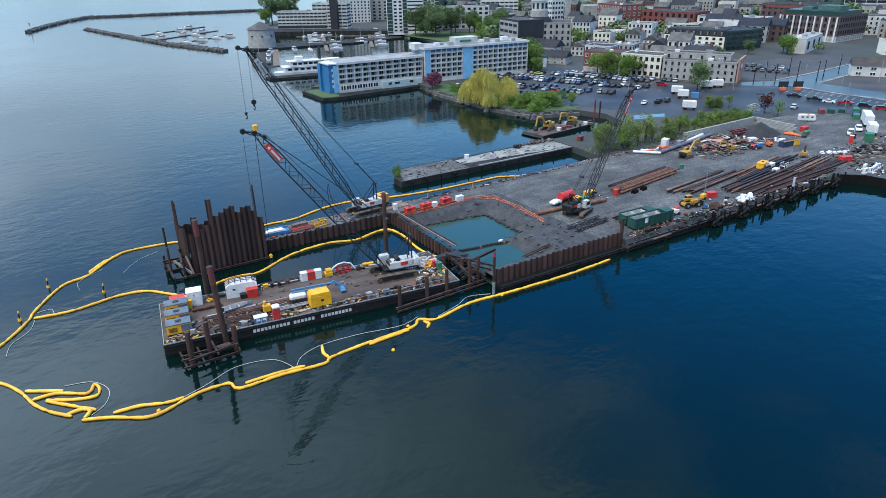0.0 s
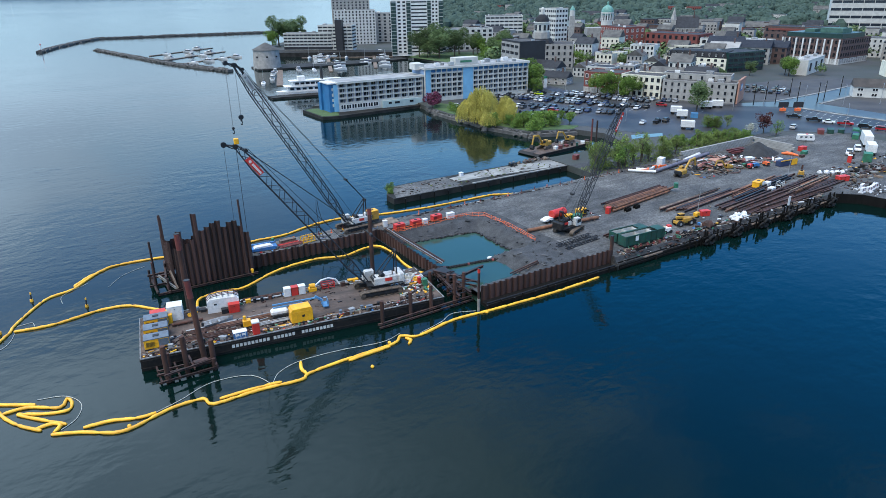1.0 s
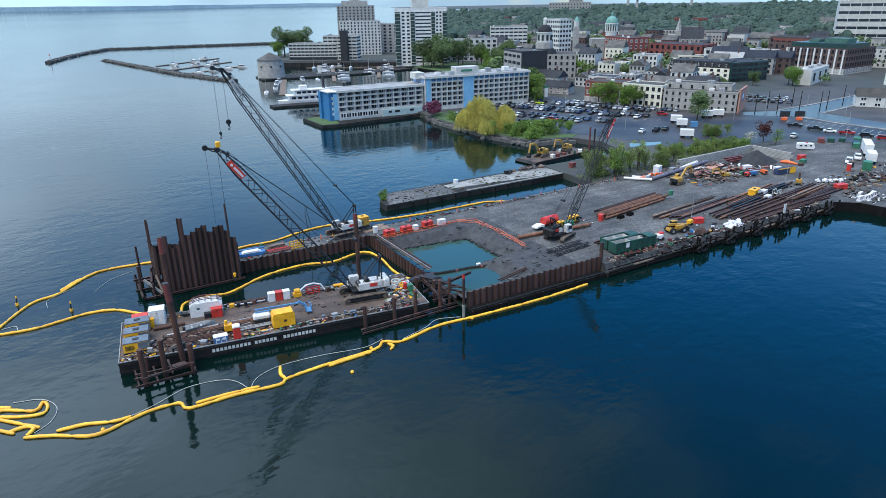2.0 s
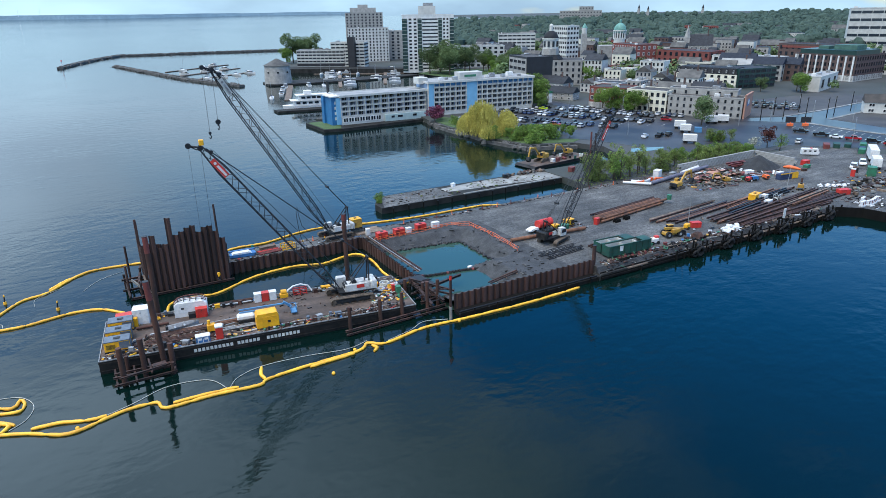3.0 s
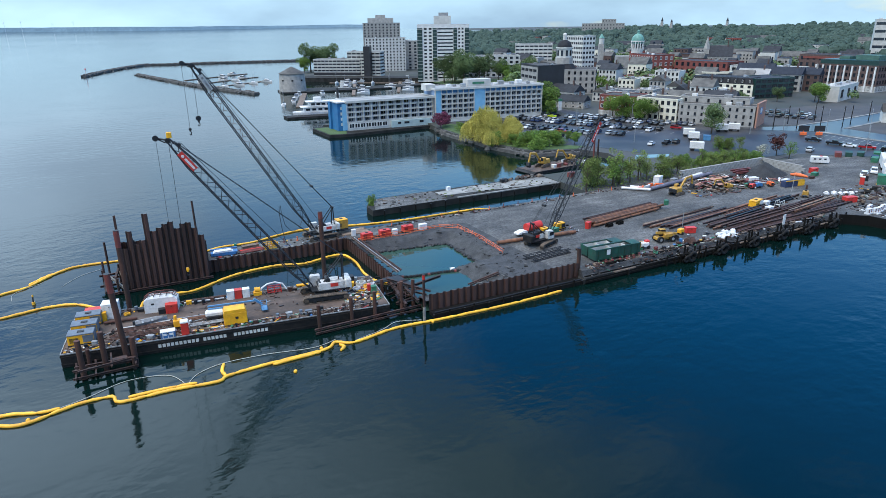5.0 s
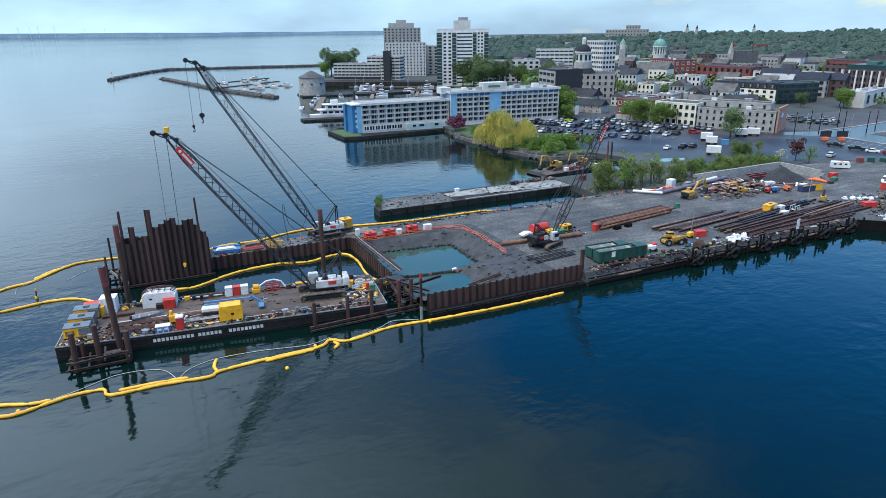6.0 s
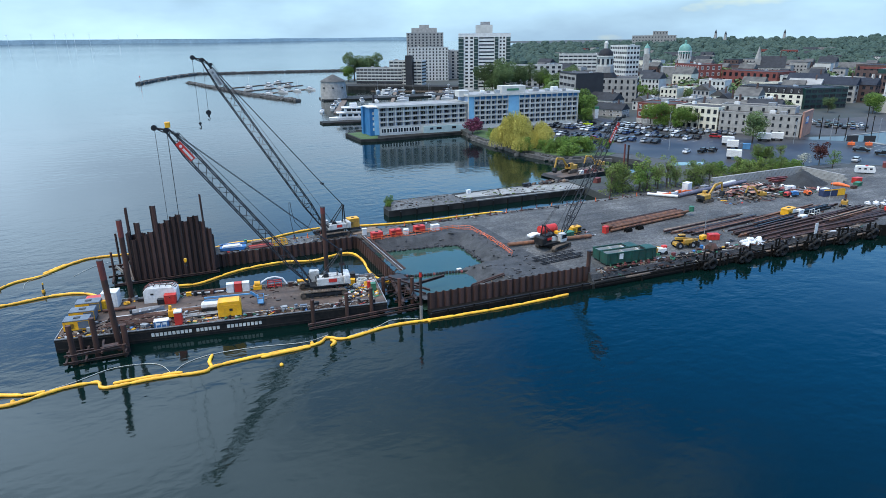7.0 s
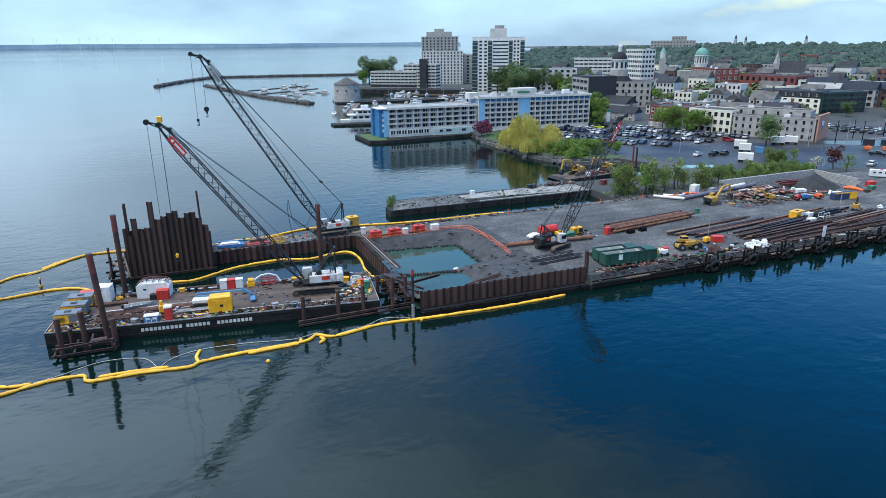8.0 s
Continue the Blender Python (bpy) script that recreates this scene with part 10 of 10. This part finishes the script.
def deck_spot(a0, a1, b0, b1):
    def spot(k):
        v = BM @ Vector((k.uniform(a0, a1), k.uniform(b0, b1), BZ + 0.02))
        return v.x, v.y, v.z
    return spot
def yard_spot(x0, x1, y0, y1, z=2.3):
    return lambda k: (k.uniform(x0, x1), k.uniform(y0, y1), z)
DULL = ["rust", "sheet", "dark_steel", "lumber", "rust", "dark_steel", "galv", "timber"]
BRIGHT = DULL + DULL + DULL + ["yellow", "red", "blue", "tarp", "light_green"]
litter("deck_litter", "rods, blocks and hose ends along the barge edge", 330, deck_spot(8, 49, 0.35, 2.4), BRIGHT, 0.9, 1)
litter("deck_litter", "drill rods and scrap steel strewn over the deck", 200, deck_spot(4.8, 24, 2.4, 6.6), DULL + ["galv", "lumber"], 1.1, 2)
litter("deck_litter", "scrap and hoses between the generators", 90, deck_spot(0.4, 7, 0.4, 2.4), DULL + ["yellow"], 0.9, 3)
litter("deck_litter", "pipe ends and timber along the far barge edge", 170, deck_spot(7, 44, 12.6, 14.3), BRIGHT, 0.95, 4)
litter("deck_litter", "hoses and tools heaped at the barge end", 130, deck_spot(43, 50.8, 5.5, 14.0), BRIGHT + ["rope", "yellow"], 0.9, 5)
litter("deck_litter", "ropes, shackles and hose tails by the deck crane", 170, deck_spot(44.5, 50.6, 3.0, 12.5), ["rope", "rope", "tarp", "dark_steel", "rust", "light_green", "timber", "yellow"], 1.0, 22)
crate("yellow tool box by the deck crane", on_barge(46.6, 10.8, rz=-14), 1.6, 1.0, 0.8, "yellow", ribs=False, name="tool_box")
for i in range(5):
    coil("pale mooring rope heaped at the barge end", on_barge(47.4 + 0.8 * i, 8.6 + 1.1 * (i % 3), rz=40 * i), 0.75 - 0.06 * i, 4, "rope" if i % 2 else "tarp", 0.07)
litter("deck_litter", "a few scattered bits on the open deck", 60, deck_spot(18, 44, 6, 12.5), DULL, 0.7, 6)
litter("slip_debris", "tangle of rusty rods and timber at the slip corner", 60, lambda k: (k.uniform(57.6, 63.4), k.uniform(88.5, 102.5), k.uniform(1.9, 2.8)), ["sheet", "sheet", "timber", "rust", "dark_steel"], 1.5, 7, True)
litter("edge_litter", "broken timber, hoses and scrap along the pier edge", 420, yard_spot(98, 172, 85.4, 87.2), DULL + DULL + ["lumber", "concrete", "light_green", "tarp"], 1.2, 8)
litter("yard_litter", "small scrap strewn round the scrap heap", 330, yard_spot(160, 200, 112.5, 129), BRIGHT + ["lumber", "lumber", "lumber", "lumber", "rust_red", "pink_brick"], 1.3, 9)
litter("yard_litter", "steel offcuts lying between the beam stacks", 160, yard_spot(130, 192, 87.5, 100), DULL, 1.2, 10)
litter("yard_litter", "parts and scrap strewn behind the yard crane", 70, yard_spot(98, 112, 105.5, 111), BRIGHT, 1.1, 11)
litter("yard_litter", "odds and ends along the far pier edge", 200, yard_spot(64, 175, 131, 132.6), DULL, 1.0, 12)
litter("yard_litter", "gear heaped along the yard's end", 200, yard_spot(196, 236, 88, 100), DULL + DULL + ["tarp", "light_green", "yellow"], 1.3, 13)
litter("tongue_litter", "rods and rope scattered on the pier tongue", 90, yard_spot(33, 62, 127.8, 132.8), BRIGHT + ["lift_blue"], 1.0, 14)
litter("root_litter", "rope, rubble and boards along the pier root", 120, yard_spot(183.5, 196, 77, 88, 2.34), ["rock", "rust", "timber", "lumber", "dark_steel", "tarp"], 1.1, 21)
litter("pit_stones", "dark stones scattered on the gravel banks", 240, lambda k: (lambda x, y: (x, y, pit(x, y)))(k.uniform(63, 91), k.uniform(88, 124)), ["bank", "rock", "bank", "dark_concrete"], 0.9, 15)
litter("old_pier_litter", "weeds, boards and rubble on the old pier", 160, yard_spot(80, 136, 149.4, 158.4, 1.75), ["lumber", "rock", "leaf_scrub", "rust", "dark_concrete"], 1.0, 16)

# low railing along the barge edge
er = thing("edge_rail", "low rusty stanchions along the barge edge", "rail", BM)
for i in range(17):
    part("stanchion", G().cyl((27.6 + i * 1.36, 0.28, BZ), (27.6 + i * 1.36, 0.28, BZ + 0.95), 0.045, n=6), "rust", er)
part("rail_wire", G().tube([(27.6 + i * 1.36, 0.28, BZ + 0.9 - 0.07 * (i % 2)) for i in range(17)], 0.03, 4), "galv", er)
litter("edge_litter", "loose stones and scrap on the sloping pier apron", 190, lambda k: (lambda x, u: (x, 84.4 + u * 0.85, 1.2 + u * 1.1))(k.uniform(97, 171), k.random()), ["rock", "dark_concrete", "rust", "timber", "timber", "sheet", "bank"], 0.85, 17)

# heaped timber and sheets in the scrap
sk_ = random.Random(91)
for i in range(70):
    x, y = 176 + sk_.gauss(0, 7.5), 120.5 + sk_.gauss(0, 3.0)
    z = 2.4 + 1.9 * math.exp(-((x - 177) / 8) ** 2 - ((y - 121) / 3.6) ** 2) * sk_.uniform(0.5, 1.0)
    part(sk_.choice(["plank", "plank", "offcut"]), G().box(0, 0, 0.08, sk_.uniform(1.6, 5.0), sk_.uniform(0.3, 1.3), 0.14), sk_.choice(["lumber", "pink_brick", "rust", "lumber", "rust_red", "sheet", "concrete", "timber"]), bpy.data.objects["scrap_heap"],
         m=Matrix.Translation((x, y, z)) @ Matrix.Rotation(sk_.uniform(0, 6.28), 4, "Z") @ Matrix.Rotation(sk_.uniform(-0.25, 0.25), 4, "Y") @ Matrix.Rotation(sk_.uniform(-0.35, 0.35), 4, "X"))
